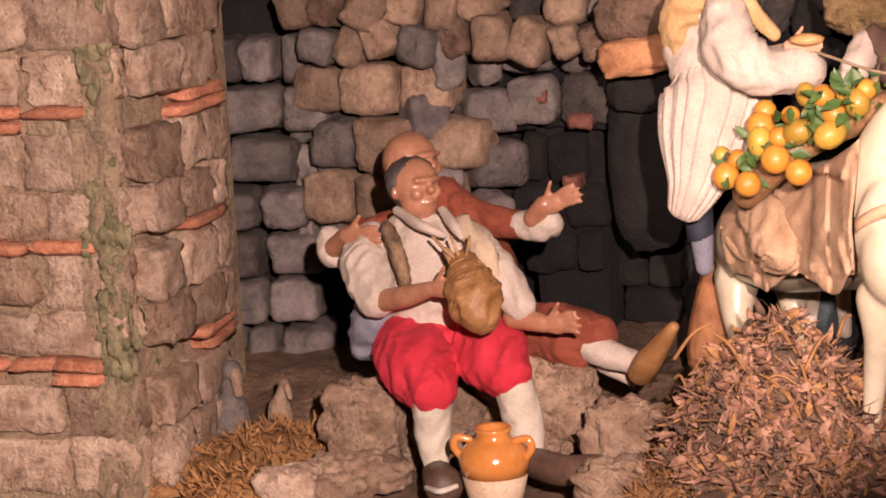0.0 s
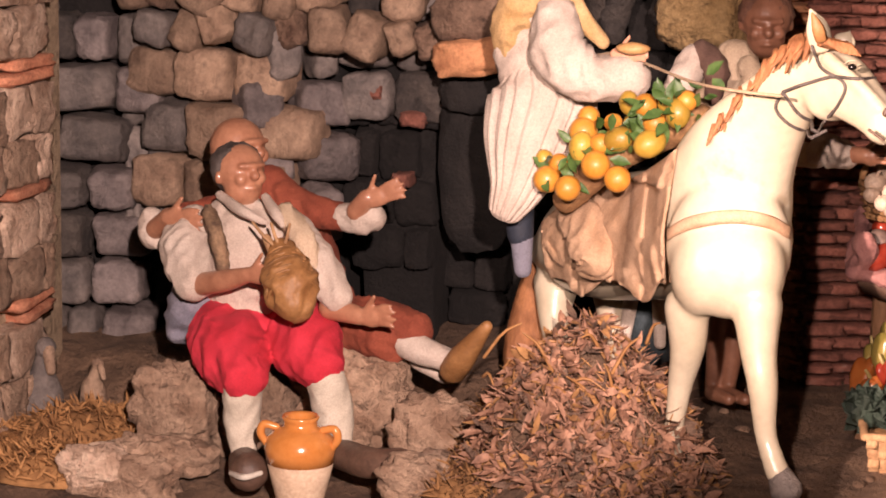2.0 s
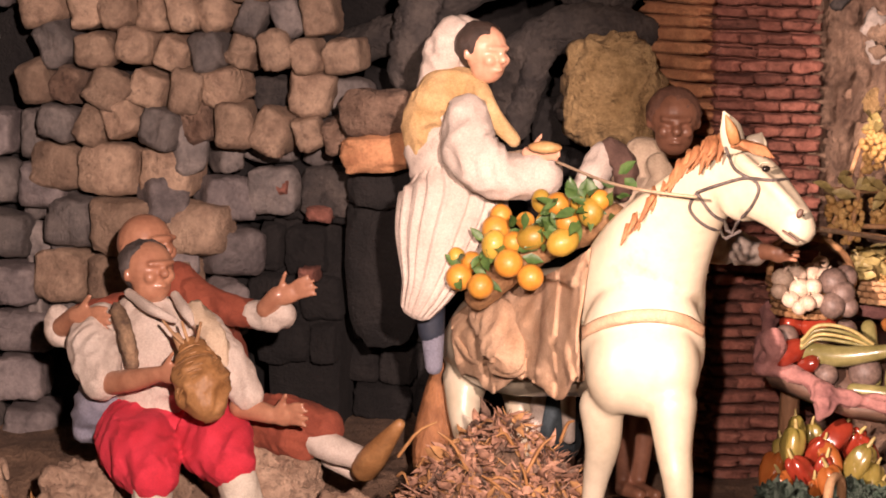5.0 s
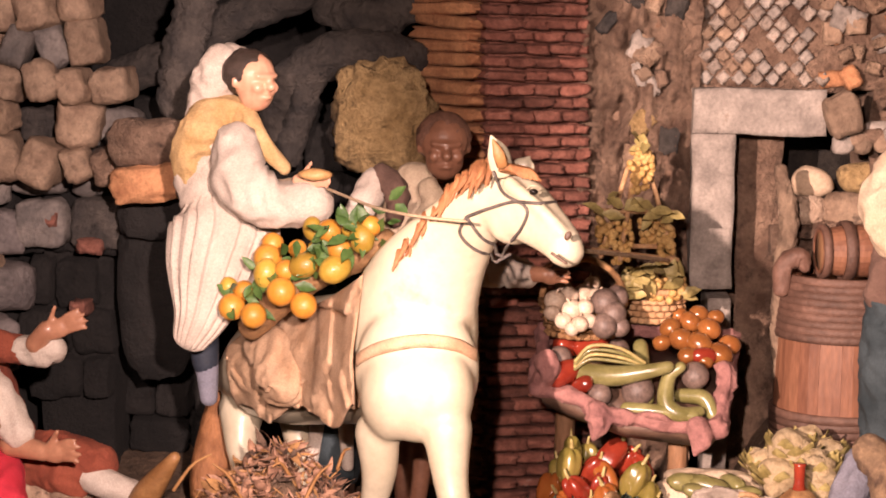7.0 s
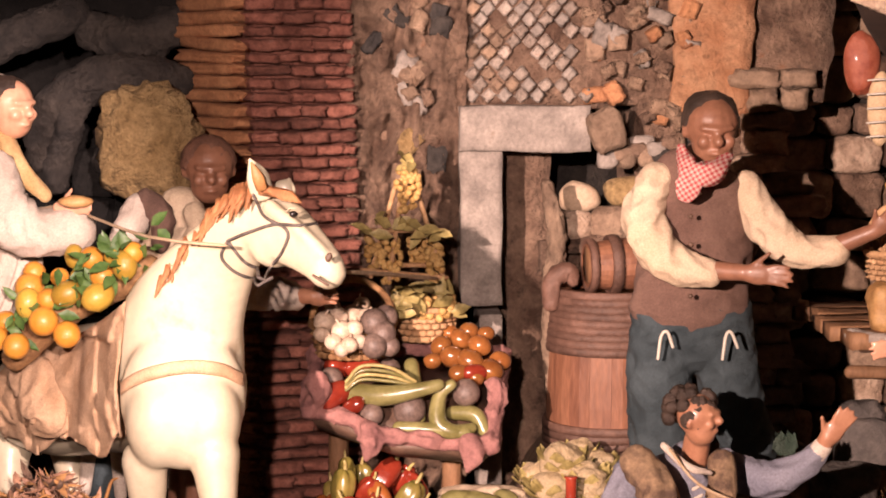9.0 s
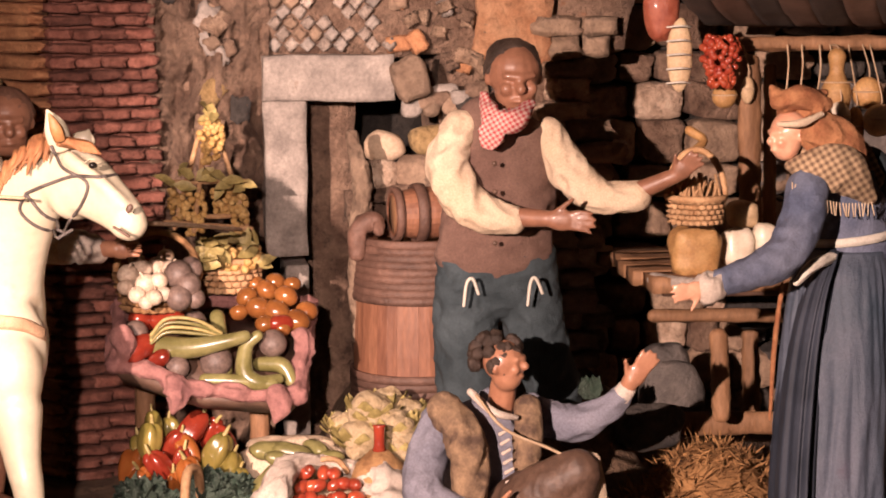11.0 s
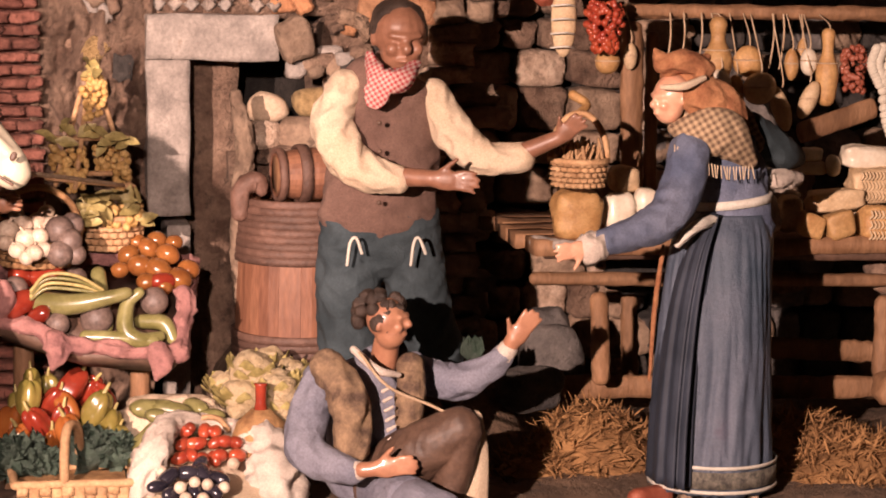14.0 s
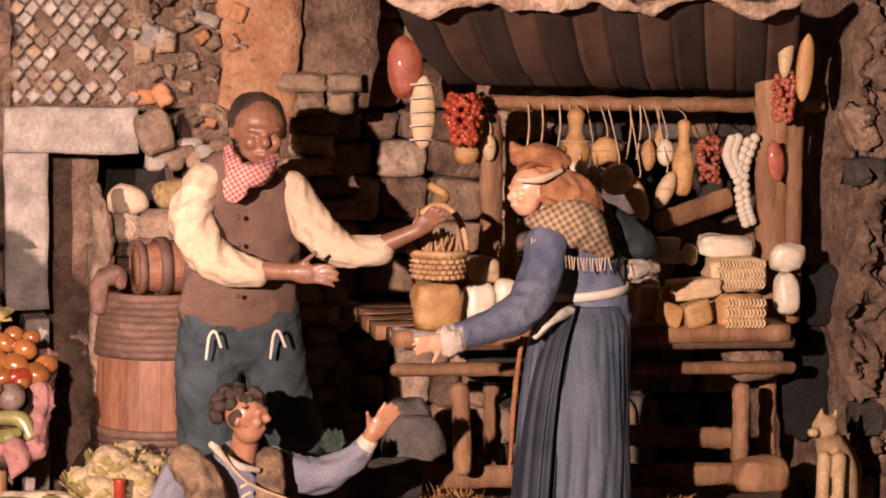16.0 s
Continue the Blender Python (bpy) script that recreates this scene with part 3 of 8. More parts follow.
def wall(name, x0, x1, z0, z1, y, y2, material, label, bumps=0.006):
    return slab(name, (x0, y, z0), (x1, y2, z1), material, bumps=bumps, cell=0.028, label=label, category="wall")


# left pier: front and flank, stones and pairs of red bricks
PX, QX = (-1.053, 2.200, 0.270)[0], (-1.056, 2.460, 0.224)[0]
pier = slab("wall_pier", (-1.75, 2.206, -0.1), (PX - 0.004, 2.5, 1.05), MORTAR_PALE, bumps=0.006, cell=0.028, label="tufa pier with red brick courses and moss", category="wall")
flank = Shape()
flank.grid([[(PX - 0.03, 2.212, h), (QX - 0.012, 2.46, h), (QX - 0.012, 2.60, h), (PX - 0.03, 2.60, h)] for h in np.linspace(-0.1, 1.05, 12)], MORTAR_PALE)
flank.object("flank", pier, smooth=False)
z = -0.06
for k, h in enumerate([0.075, 0.062, 0.017, 0.017, 0.058, 0.066, 0.017, 0.060, 0.066, 0.017, 0.017, 0.062, 0.07, 0.062, 0.066, 0.017, 0.017, 0.066, 0.06, 0.07]):
    thin = h < 0.02
    x = PX + random.uniform(-0.004, 0.004) - (0.03 if thin else 0)
    while x > -1.6:
        w = random.uniform(0.05, 0.085) if thin else random.uniform(0.075, 0.125)
        if not (thin and random.random() < 0.08):
            block(pier, "brick" if thin else "ashlar", (x - w / 2, (2.206 if thin else 2.214) + random.uniform(-0.003, 0.010), z + h / 2), (w * 0.96, 0.05, h * random.uniform(0.88, 0.98)),
                  BRICK_RED if thin else random.choice((STONE_PINK, STONE_PINK, STONE_PINK, ROCK)), lean=random.uniform(-0.04, 0.04))
        x -= w + random.uniform(0, 0.008)
    turn = math.atan2(2.46 - 2.20, QX - PX)
    u = random.uniform(0.0, 0.12)
    while u < 0.97:
        w = random.uniform(0.25, 0.5) if not thin else random.uniform(0.4, 0.7)
        w = min(w, 1.02 - u)
        if not (thin and u < 0.3) and w > 0.1:
            block(pier, "brick" if thin else "ashlar", (PX + (QX - PX) * (u + w / 2) + 0.004, 2.20 + 0.26 * (u + w / 2) + 0.018, z + h / 2), (w * math.hypot(QX - PX, 0.26) * 0.96, 0.05, h * 0.95),
                  BRICK_RED if thin else random.choice((STONE_PINK, STONE_PINK, ROCK)), turn)
        u += w
    z += h

# grey stone wall and the tower behind the seated pair
def rubble_face(parent, x0, x1, z0, z1, y, size, stones, hole=None):
    """Wedged field stones, each leaning its own way; hole: an oval (x, z, rx, rz) left open."""
    z, k = z0, 0
    while z < z1:
        x = x0 - size * 0.5 * (k % 2)
        while x < x1:
            w, h = size * random.uniform(0.8, 1.3), size * random.uniform(0.9, 1.25)
            cx, cz = x + w / 2, z + size * 0.5 + random.uniform(-0.006, 0.006)
            if not hole or ((cx - hole[0]) / hole[2]) ** 2 + ((cz - hole[1]) / hole[3]) ** 2 > 1:
                m = random.choices([q for q, _ in stones], [n for _, n in stones])[0]
                block(parent, "stone", (cx, y + 0.04 + random.uniform(-0.016, 0.012), cz), (w * 0.94, 0.09, h), m, random.uniform(-0.2, 0.2), lean=random.uniform(-0.5, 0.5))
            x += w * 0.97
        z += size
        k += 1


# Backing slabs of both walls carry deep shade in their black colour.
back = wall("wall_grey", -1.54, -1.01, -0.1, 1.05, 2.80, 2.95, SHADE_BLACK, "grey lava stone wall in shade")
courses(back, -1.33, -1.035, -0.04, 0.42, (2.66, 2.70), [0.072, 0.068, 0.074], 0.076, [(STONE_GREY, 3), (STONE_BLUE, 5), (STONE_DARK, 1)], deep=0.10, wander=0.014)
rubble_face(back, -1.36, -1.03, 0.42, 1.0, 2.67, 0.058, [(STONE_TAN, 4), (STONE_GREY, 3), (STONE_BLUE, 2)], (-1.055, 0.480, 0.080, 0.085))
tower = wall("wall_tower", -1.01, -0.735, -0.1, 1.05, 2.80, 2.95, SHADE_BLACK, "rounded tower of tan and grey stones")
courses(tower, -1.012, -0.980, 0.14, 0.40, 2.74, [0.066, 0.072], 0.036, [(STONE_DARK, 2), (STONE_GREY, 3)])
# No courses below: the black backing stands for the pair's cast shadow.
courses(tower, -0.975, -0.825, 0.18, 0.405, (2.69, 2.67), [0.068, 0.074, 0.078], 0.072, [(STONE_TAN, 7), (STONE_GREY, 1)], deep=0.09, bow=0.01, wander=0.010)
courses(tower, -0.820, -0.738, -0.02, 0.41, (2.67, 2.72), [0.082, 0.070, 0.088], 0.056, [(STONE_BLUE, 5), (STONE_GREY, 2)], deep=0.08, bow=0.012)
rubble_face(tower, -0.99, -0.600, 0.41, 1.0, 2.66, 0.050, [(STONE_TAN, 8), (STONE_GREY, 2), (RUBBLE, 1)], (-0.680, 0.480, 0.042, 0.040))

# pillar of dark stones and the cave behind the rider; their shade is in the colour
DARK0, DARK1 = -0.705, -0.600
dark = wall("wall_dark", DARK0 + 0.01, DARK1, -0.1, 0.47, 2.80, 2.95, SHADE_BLACK, "pillar of dark stones, lower ones coloured shade black")
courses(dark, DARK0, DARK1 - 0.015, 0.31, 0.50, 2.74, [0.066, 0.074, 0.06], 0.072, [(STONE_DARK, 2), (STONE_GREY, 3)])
courses(dark, DARK0, DARK1 - 0.015, 0.10, 0.31, 2.77, [0.066, 0.06], 0.06, [(SHADE_BLACK, 1)])
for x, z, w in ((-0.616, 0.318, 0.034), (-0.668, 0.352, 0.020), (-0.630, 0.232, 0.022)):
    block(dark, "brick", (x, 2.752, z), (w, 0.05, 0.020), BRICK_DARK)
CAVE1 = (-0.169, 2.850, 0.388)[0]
cave = wall("wall_cave", DARK1, CAVE1, -0.1, 0.50, 2.96, 3.1, SHADE_BLACK, "rock at the back of the cave, coloured shade black", bumps=0.02)
courses(cave, DARK1 + 0.01, CAVE1 - 0.1, 0.0, 0.46, 2.90, [0.055, 0.06], 0.06, [(SHADE_BLACK, 1)])

# brick pillar: orange flank, dark red front
CX, CY = (-0.088, 2.680, 0.443)[0], 2.68
LX, RX = (-0.174, 2.800, 0.431)[0], (0.045, 2.720, 0.445)[0]
pillar = empty("brick_pillar", ((LX + RX) / 2, 2.8, 0), "tall pillar of thin dark red bricks with an orange flank", "pillar")
core = Shape()
core.grid([[(LX + 0.012, 2.83, h), (CX, CY + 0.02, h), (RX - 0.012, 2.745, h), (RX, 2.95, h), (LX, 2.95, h)] for h in (-0.05, 0.3, 0.7, 1.05)], BRICK_DARK)
core.object("core", pillar, smooth=False)
z, k = -0.02, 0
while z < 1.0:
    h = 0.0172 * random.uniform(0.9, 1.1)
    lean = -0.035 * (z - 0.3)
    for (xa, ya), (xb, yb), n, m, proud in (((LX, 2.80), (CX, CY), 1, BRICK_ORANGE, 0.0), ((CX, CY), (RX, 2.72), 4, BRICK_DARK, 0.005)):
        cut = [0] + [(i + (0.5 if k % 2 else 0.0) + random.uniform(-0.12, 0.12)) / n for i in range(1, n)] + [1]
        for u0, u1 in zip(cut, cut[1:]):
            if u1 - u0 < 0.03:
                continue
            u = (u0 + u1) / 2
            ln = math.hypot(xb - xa, yb - ya) * (u1 - u0)
            block(pillar, "brick", (xa + (xb - xa) * u + lean, ya + (yb - ya) * u + 0.018 - random.uniform(0, proud) * 1.4, z + h / 2),
                  (ln * 0.97, 0.036, h * (0.93 if proud == 0 else random.uniform(0.66, 0.84))), m, math.atan2(yb - ya, xb - xa), rough=0.16)
    z += h
    k += 1

# weathered wall with the doorway
DX0, DX1 = (0.181, 2.720, 0.461)[0], (0.468, 2.720, 0.460)[0]
JX = (0.234, 2.720, 0.460)[0]
DZ = (0.241, 2.720, 0.484)[2]
WALLR = (0.569, 2.720, 0.460)[0]
weathered = wall("wall_weathered", RX - 0.02, DX0 + 0.01, -0.1, 1.05, 2.76, 2.95, RUBBLE, "weathered brown wall with peeling render", bumps=0.012)


def crag(name, x0, x1, z0, z1, y, amp, material, parent, seed=0.0):
    """A face of crumbling render, with ridges and hollows that run downwards."""
    s = Shape()
    rows = []
    for z in np.linspace(z0, z1, int((z1 - z0) / 0.0042)):
        row = []
        for x in np.linspace(x0, x1, int((x1 - x0) / 0.0042)):
            q = Vector((x * 26, seed, z * 13))
            d = amp * (0.5 - 1.5 * abs(noise.noise(q)) + 0.45 * noise.noise(q * 2.7) + 0.34 * noise.noise(q * 6.1) + 0.16 * noise.noise(q * 13))
            row.append((x + 0.002 * noise.noise(q * 5), y - d, z + 0.002 * noise.noise(q * 5.5)))
        rows.append(row)
    s.grid(rows, material, caps=False, close=False)
    return s.object(name, parent)


crag("render", RX - 0.015, DX0 + 0.006, -0.08, 1.02, 2.744, 0.040, RUBBLE, weathered, 3.0)
for i in range(34):
    u = random.random()
    x, z = 0.118 + random.gauss(0, 0.010), 0.45 + 0.42 * u
    if i > 17:
        x, z = random.uniform(RX + 0.01, DX0 - 0.008), random.uniform(0.3, 0.85)
    block(weathered, "rubble_stone", (x, 2.738 + random.uniform(-0.006, 0.006), z), (random.uniform(0.014, 0.028), 0.026, random.uniform(0.016, 0.034)),
          random.choice((ROCK, STONE_TAN, OCHRE_ROCK, GREY_STONE)) if i <= 17 else random.choice((RUBBLE, ROCK, STONE_DARK)), lean=random.uniform(-0.8, 0.8), rough=0.2)
over = wall("wall_over_door", DX0, WALLR + 0.1, DZ + 0.055, 1.05, 2.752, 2.95, RUBBLE, "weathered wall with net patterned stones above a doorway", bumps=0.012)
side = wall("wall_beside_door", DX1 - 0.055, WALLR, -0.1, DZ + 0.06, 2.76, 2.95, RUBBLE, "rough rubble wall beside a doorway", bumps=0.014)
# net of small square stones set on their points
NET0, NET1, NETZ0 = (0.195, 2.720, 0.549)[0], (0.352, 2.720, 0.549)[0], (0.241, 2.720, 0.550)[2]
step = 0.0165
for i in range(14):
    for j in range(24):
        x, z = NET0 + (i + 0.5 * (j % 2)) * step * 1.30, NETZ0 + 0.006 + j * step * 0.86
        if x > NET1 + random.uniform(-0.03, 0.01) or random.random() < 0.12:
            continue
        net = block(over, "net_stone", (x, 2.757 + random.uniform(-0.004, 0.003), z), (step * random.uniform(0.88, 0.98), 0.03, step * random.uniform(0.88, 1.0)), random.choice((NET_STONE, NET_STONE, NET_STONE, GREY_STONE, STONE_TAN)), lean=math.pi / 4)
        net.scale.x *= 0.92
        net.scale.z *= 1.05
# loose rubble by the net and over the opening
for i in range(80):
    x, z = random.uniform(NET1 + 0.0, DX1 + 0.02), random.uniform(DZ + 0.03, DZ + 0.34)
    block(over, "rubble_stone", (x, 2.757 + random.uniform(-0.008, 0.008), z), (random.uniform(0.014, 0.035), 0.04, random.uniform(0.012, 0.03)),
          random.choice((GREY_STONE, STONE_TAN, STONE_TAN, RUBBLE, ROCK, ROCK, BRICK_ORANGE)), lean=random.uniform(-0.6, 0.6))
# orange plaster patch and a column of rubble
plaster = slab("plaster_patch", (DX1 - 0.01, 2.735, DZ + 0.04), ((0.565, 2.730, 0.608)[0], 2.78, 1.0), PLASTER_ORANGE, bumps=0.010, cell=0.02, label="orange plaster flaking from the wall", category="plaster")
courses(side, (0.560, 2.730, 0.459)[0], (0.605, 2.730, 0.459)[0], 0.0, DZ + 0.09, 2.715, [0.026, 0.03], 0.05, [(STONE_TAN, 2), (STONE_PINK, 1)], name="rubble_stone")
# dressed door frame
slab("door_lintel", (0.176, 2.690, 0.486), Vector((0.345, 2.690, 0.543)) + Vector((0, 0.12, 0)), GREY_STONE, bumps=0.0028, cell=0.008, label="pale grey dressed stone lintel over the doorway", category="lintel")
slab("door_jamb", (0.177, 2.690, 0.286), Vector((0.231, 2.690, 0.485)) + Vector((0, 0.14, 0)), GREY_STONE, bumps=0.0028, cell=0.008, label="pale grey dressed stone door jamb with chipped foot", category="jamb")
slab("jamb_foot", ((0.202, 2.700, 0.165)[0], 2.70, -0.02), Vector((0.233, 2.700, 0.272)) + Vector((0, 0.12, 0)), GREY_STONE, edge=0.004, label="grey stone block under the door jamb", category="stone block")
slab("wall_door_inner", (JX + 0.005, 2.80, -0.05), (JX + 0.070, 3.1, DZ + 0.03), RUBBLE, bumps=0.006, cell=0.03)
# The dark colour stands in for the shade deep in the doorway.
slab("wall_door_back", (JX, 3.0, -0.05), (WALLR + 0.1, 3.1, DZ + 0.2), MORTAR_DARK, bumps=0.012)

# wall behind the stall and the rock at its end
SX1 = (1.393, 2.850, 0.456)[0]
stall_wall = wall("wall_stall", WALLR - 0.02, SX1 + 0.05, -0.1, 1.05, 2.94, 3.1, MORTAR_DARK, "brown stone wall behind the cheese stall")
courses(stall_wall, WALLR + 0.01, WALLR + 0.32, 0.0, 1.0, 2.88, [0.05, 0.062, 0.056], 0.068, [(STONE_PINK, 2), (STONE_TAN, 4), (RUBBLE, 3)], jog=0.08)
# Past the last stones the bare dark slab stands in for the gap's shade.
courses(stall_wall, WALLR + 0.32, 1.25, 0.0, 0.75, 2.90, [0.05, 0.06], 0.07, [(STONE_GREY, 2), (STONE_DARK, 2), (STONE_TAN, 1)])
end_rock = wall("wall_end", 1.290, 1.95, -0.1, 1.05, 2.56, 2.95, RUBBLE, "rough brown rock face", bumps=0.020)
crag("rock_face", 1.262, 1.72, -0.05, 1.0, 2.505, 0.060, RUBBLE, end_rock, 8.0)
for i in range(60):
    block(end_rock, "rubble_stone", (random.uniform(1.265, 1.55), 2.50 + random.uniform(-0.02, 0.02), random.uniform(0.0, 0.85)), (random.uniform(0.02, 0.055), 0.04, random.uniform(0.02, 0.06)),
          random.choice((RUBBLE, RUBBLE, ROCK, STONE_DARK)), lean=random.uniform(-0.8, 0.8))
# crumbling mortar and moss on the corner of the pier
random.seed(15)
crag("render", PX - 0.052, PX + 0.004, -0.06, 0.95, 2.197, 0.013, MORTAR_PALE, pier, 12.0)
s = Shape()
for i in range(170):
    p = Vector((PX - 0.018 + random.gauss(0, 0.011), 2.196 + random.uniform(-0.003, 0.004), random.choice((0.13, 0.24, 0.30, 0.47, 0.60)) + random.gauss(0, 0.028)))
    s.blob(p, (random.uniform(0.003, 0.010), 0.004, random.uniform(0.005, 0.016)), MOSS_GREEN, seg=10, rough=0.55, freq=160)
s.object("moss_strip", label="green grey moss grown along the pier's corner", category="moss", kind="stuff")
random.seed(16)


# ---------------------------------------------------------------- figurines
def seated_piper():
    s = Shape()
    s.tube([(-0.727, 2.380, 0.099), (-0.729, 2.370, 0.153), (-0.740, 2.370, 0.201), (-0.747, 2.380, 0.234), (-0.748, 2.390, 0.256)],
           [(0.0639, 0.0456), (0.0652, 0.0489), (0.0626, 0.0417), (0.0469, 0.0313), (0.0169, 0.0169)], SHIRT, seg=22, wrinkle=0.10, n=26)
    s.tube([(-0.817, 2.385, 0.092), (-0.801, 2.370, 0.128), (-0.777, 2.365, 0.179)], [(0.0248, 0.0326), (0.0293, 0.0358), (0.0196, 0.0261)], GREY_CLOTH, seg=16, wrinkle=0.12)
    s.tube([(-0.772, 2.335, 0.244), (-0.749, 2.300, 0.219), (-0.742, 2.300, 0.185)], [0.0080, 0.0095, 0.0080], FUR, wrinkle=0.2)
    s.tube([(-0.677, 2.335, 0.247), (-0.645, 2.310, 0.216), (-0.635, 2.310, 0.183)], [0.0126, 0.0139, 0.0113], CREAM, wrinkle=0.2)
    for a, b, c in (((-0.763, 2.350, 0.261), (-0.721, 2.310, 0.249), (-0.690, 2.300, 0.239)), ((-0.706, 2.350, 0.261), (-0.683, 2.320, 0.246), (-0.673, 2.310, 0.235))):
        s.tube([a, b, c], [0.0057, 0.0069, 0.0038], SHIRT, wrinkle=0.1)
    head(s, (-0.744, 2.370, 0.282), 0.0324, (0.72, -0.62, 0.22), SKIN, HAIR_GREY, hair_grow=1.0)
    s.tube([(-0.748, 2.385, 0.253), (-0.745, 2.380, 0.272)], [0.0169, 0.0182], SKIN)
    # sleeves and forearms
    s.tube([(-0.801, 2.370, 0.222), (-0.802, 2.340, 0.195), (-0.777, 2.300, 0.163)], [0.0239, 0.0302, 0.0239], SHIRT, seg=18, wrinkle=0.14, n=18)
    s.tube([(-0.777, 2.300, 0.160), (-0.732, 2.270, 0.173), (-0.695, 2.250, 0.186)], [0.0139, 0.0132, 0.0094], SKIN)
    palm(s, (-0.696, 2.250, 0.186), (-0.645, 2.230, 0.194), 0.0123, SKIN, 0.4)
    s.tube([(-0.676, 2.370, 0.218), (-0.635, 2.330, 0.186), (-0.601, 2.300, 0.154)], [0.0227, 0.0252, 0.0170], SHIRT, seg=18, wrinkle=0.14, n=18)
    s.tube([(-0.614, 2.310, 0.141), (-0.571, 2.290, 0.137)], [0.0151, 0.0107], SKIN)
    palm(s, (-0.571, 2.290, 0.137), (-0.526, 2.270, 0.144), 0.0137, SKIN, 0.9)
    # breeches, stockings, shoes
    s.tube([(-0.771, 2.380, 0.085), (-0.718, 2.360, 0.103), (-0.671, 2.380, 0.095)], [(0.0339, 0.0456), (0.0378, 0.0456), (0.0326, 0.0456)], RED_CLOTH, seg=20, wrinkle=0.08)
    s.tube([(-0.761, 2.360, 0.090), (-0.727, 2.290, 0.083), (-0.697, 2.240, 0.067)], [0.0441, 0.0441, 0.0290], RED_CLOTH, seg=22, wrinkle=0.10, n=20)
    s.tube([(-0.672, 2.360, 0.103), (-0.638, 2.300, 0.094), (-0.611, 2.260, 0.081)], [0.0416, 0.0416, 0.0277], RED_CLOTH, seg=22, wrinkle=0.10, n=20)
    s.tube([(-0.698, 2.240, 0.062), (-0.703, 2.250, 0.020), (-0.700, 2.250, -0.024)], [0.0228, 0.0216, 0.0148], SOCK, wrinkle=0.06, seg=16, n=16)
    s.tube([(-0.606, 2.260, 0.071), (-0.598, 2.270, 0.029), (-0.587, 2.260, -0.011)], [0.0222, 0.0234, 0.0154], SOCK, wrinkle=0.06, seg=16, n=16)
    s.tube([(-0.700, 2.250, -0.035), (-0.672, 2.180, -0.027)], [0.0181, 0.0229], LEATHER_DARK)
    s.tube([(-0.582, 2.250, -0.018), (-0.538, 2.210, -0.014), (-0.497, 2.190, -0.000)], [0.0181, 0.0181, 0.0120], LEATHER_DARK)
    s.tube([(-0.690, 2.170, -0.027), (-0.667, 2.145, -0.023), (-0.652, 2.160, -0.021)], [0.0030, 0.0036, 0.0030], RIBBON, n=12)
    s.soften((SHIRT, SKIN, RED_CLOTH, SOCK), 0.0024, 1)
    return s.object("seated_figurine", label="seated elderly figurine in white shirt and bright red breeches", category="figurine")


def reclining():
    s = Shape()
    head(s, (-0.779, 2.470, 0.295), 0.0379, (0.8, -0.45, 0.2), SKIN, None)
    s.tube([(-0.745, 2.480, 0.254), (-0.723, 2.480, 0.205), (-0.693, 2.480, 0.135), (-0.657, 2.460, 0.098)], [0.0308, 0.0548, 0.0513, 0.0411], RUST_CLOTH, wrinkle=0.08, seg=18)
    s.tube([(-0.717, 2.460, 0.244), (-0.675, 2.440, 0.234), (-0.627, 2.420, 0.230)], [0.0210, 0.0197, 0.0171], RUST_CLOTH, wrinkle=0.12, n=14)
    s.tube([(-0.629, 2.420, 0.231), (-0.603, 2.410, 0.231), (-0.588, 2.405, 0.235)], [0.0158, 0.0191, 0.0177], SHIRT, wrinkle=0.12)
    s.tube([(-0.607, 2.400, 0.241), (-0.591, 2.390, 0.261)], [0.0131, 0.0112], SKIN)
    palm(s, (-0.595, 2.390, 0.255), (-0.543, 2.380, 0.278), 0.0125, SKIN, 0.7)
    s.tube([(-0.797, 2.480, 0.223), (-0.842, 2.460, 0.213), (-0.858, 2.420, 0.207)], [0.0197, 0.0184, 0.0171], RUST_CLOTH, wrinkle=0.1)
    s.tube([(-0.867, 2.400, 0.221), (-0.864, 2.395, 0.200), (-0.851, 2.390, 0.190)], [0.0145, 0.0158, 0.0092], SHIRT, wrinkle=0.12)
    s.tube([(-0.856, 2.385, 0.209), (-0.829, 2.360, 0.229)], [0.0131, 0.0125], SKIN)
    palm(s, (-0.831, 2.355, 0.229), (-0.778, 2.330, 0.231), 0.0142, SKIN, 0.8)
    s.tube([(-0.639, 2.420, 0.089), (-0.582, 2.390, 0.103), (-0.523, 2.360, 0.109)], [0.0381, 0.0361, 0.0237], RUST_CLOTH, wrinkle=0.12, seg=18)
    s.tube([(-0.622, 2.410, 0.110), (-0.563, 2.370, 0.094), (-0.536, 2.360, 0.095)], [0.0263, 0.0276, 0.0210], RUST_CLOTH, wrinkle=0.12, seg=18)
    s.tube([(-0.543, 2.360, 0.098), (-0.509, 2.345, 0.088), (-0.472, 2.335, 0.080)], [0.0174, 0.0174, 0.0129], SHIRT, wrinkle=0.05)
    s.tube([(-0.470, 2.330, 0.071), (-0.454, 2.310, 0.093), (-0.423, 2.290, 0.135)], [0.0164, 0.0157, 0.0069], LEATHER)
    s.tube([(-0.523, 2.380, 0.067), (-0.486, 2.370, 0.052)], [0.0103, 0.0084], SHIRT)
    s.soften((SKIN, RUST_CLOTH), 0.0024, 1)
    return s.object("reclining_figurine", label="bald reclining figurine in rust red jacket pointing ahead", category="figurine")


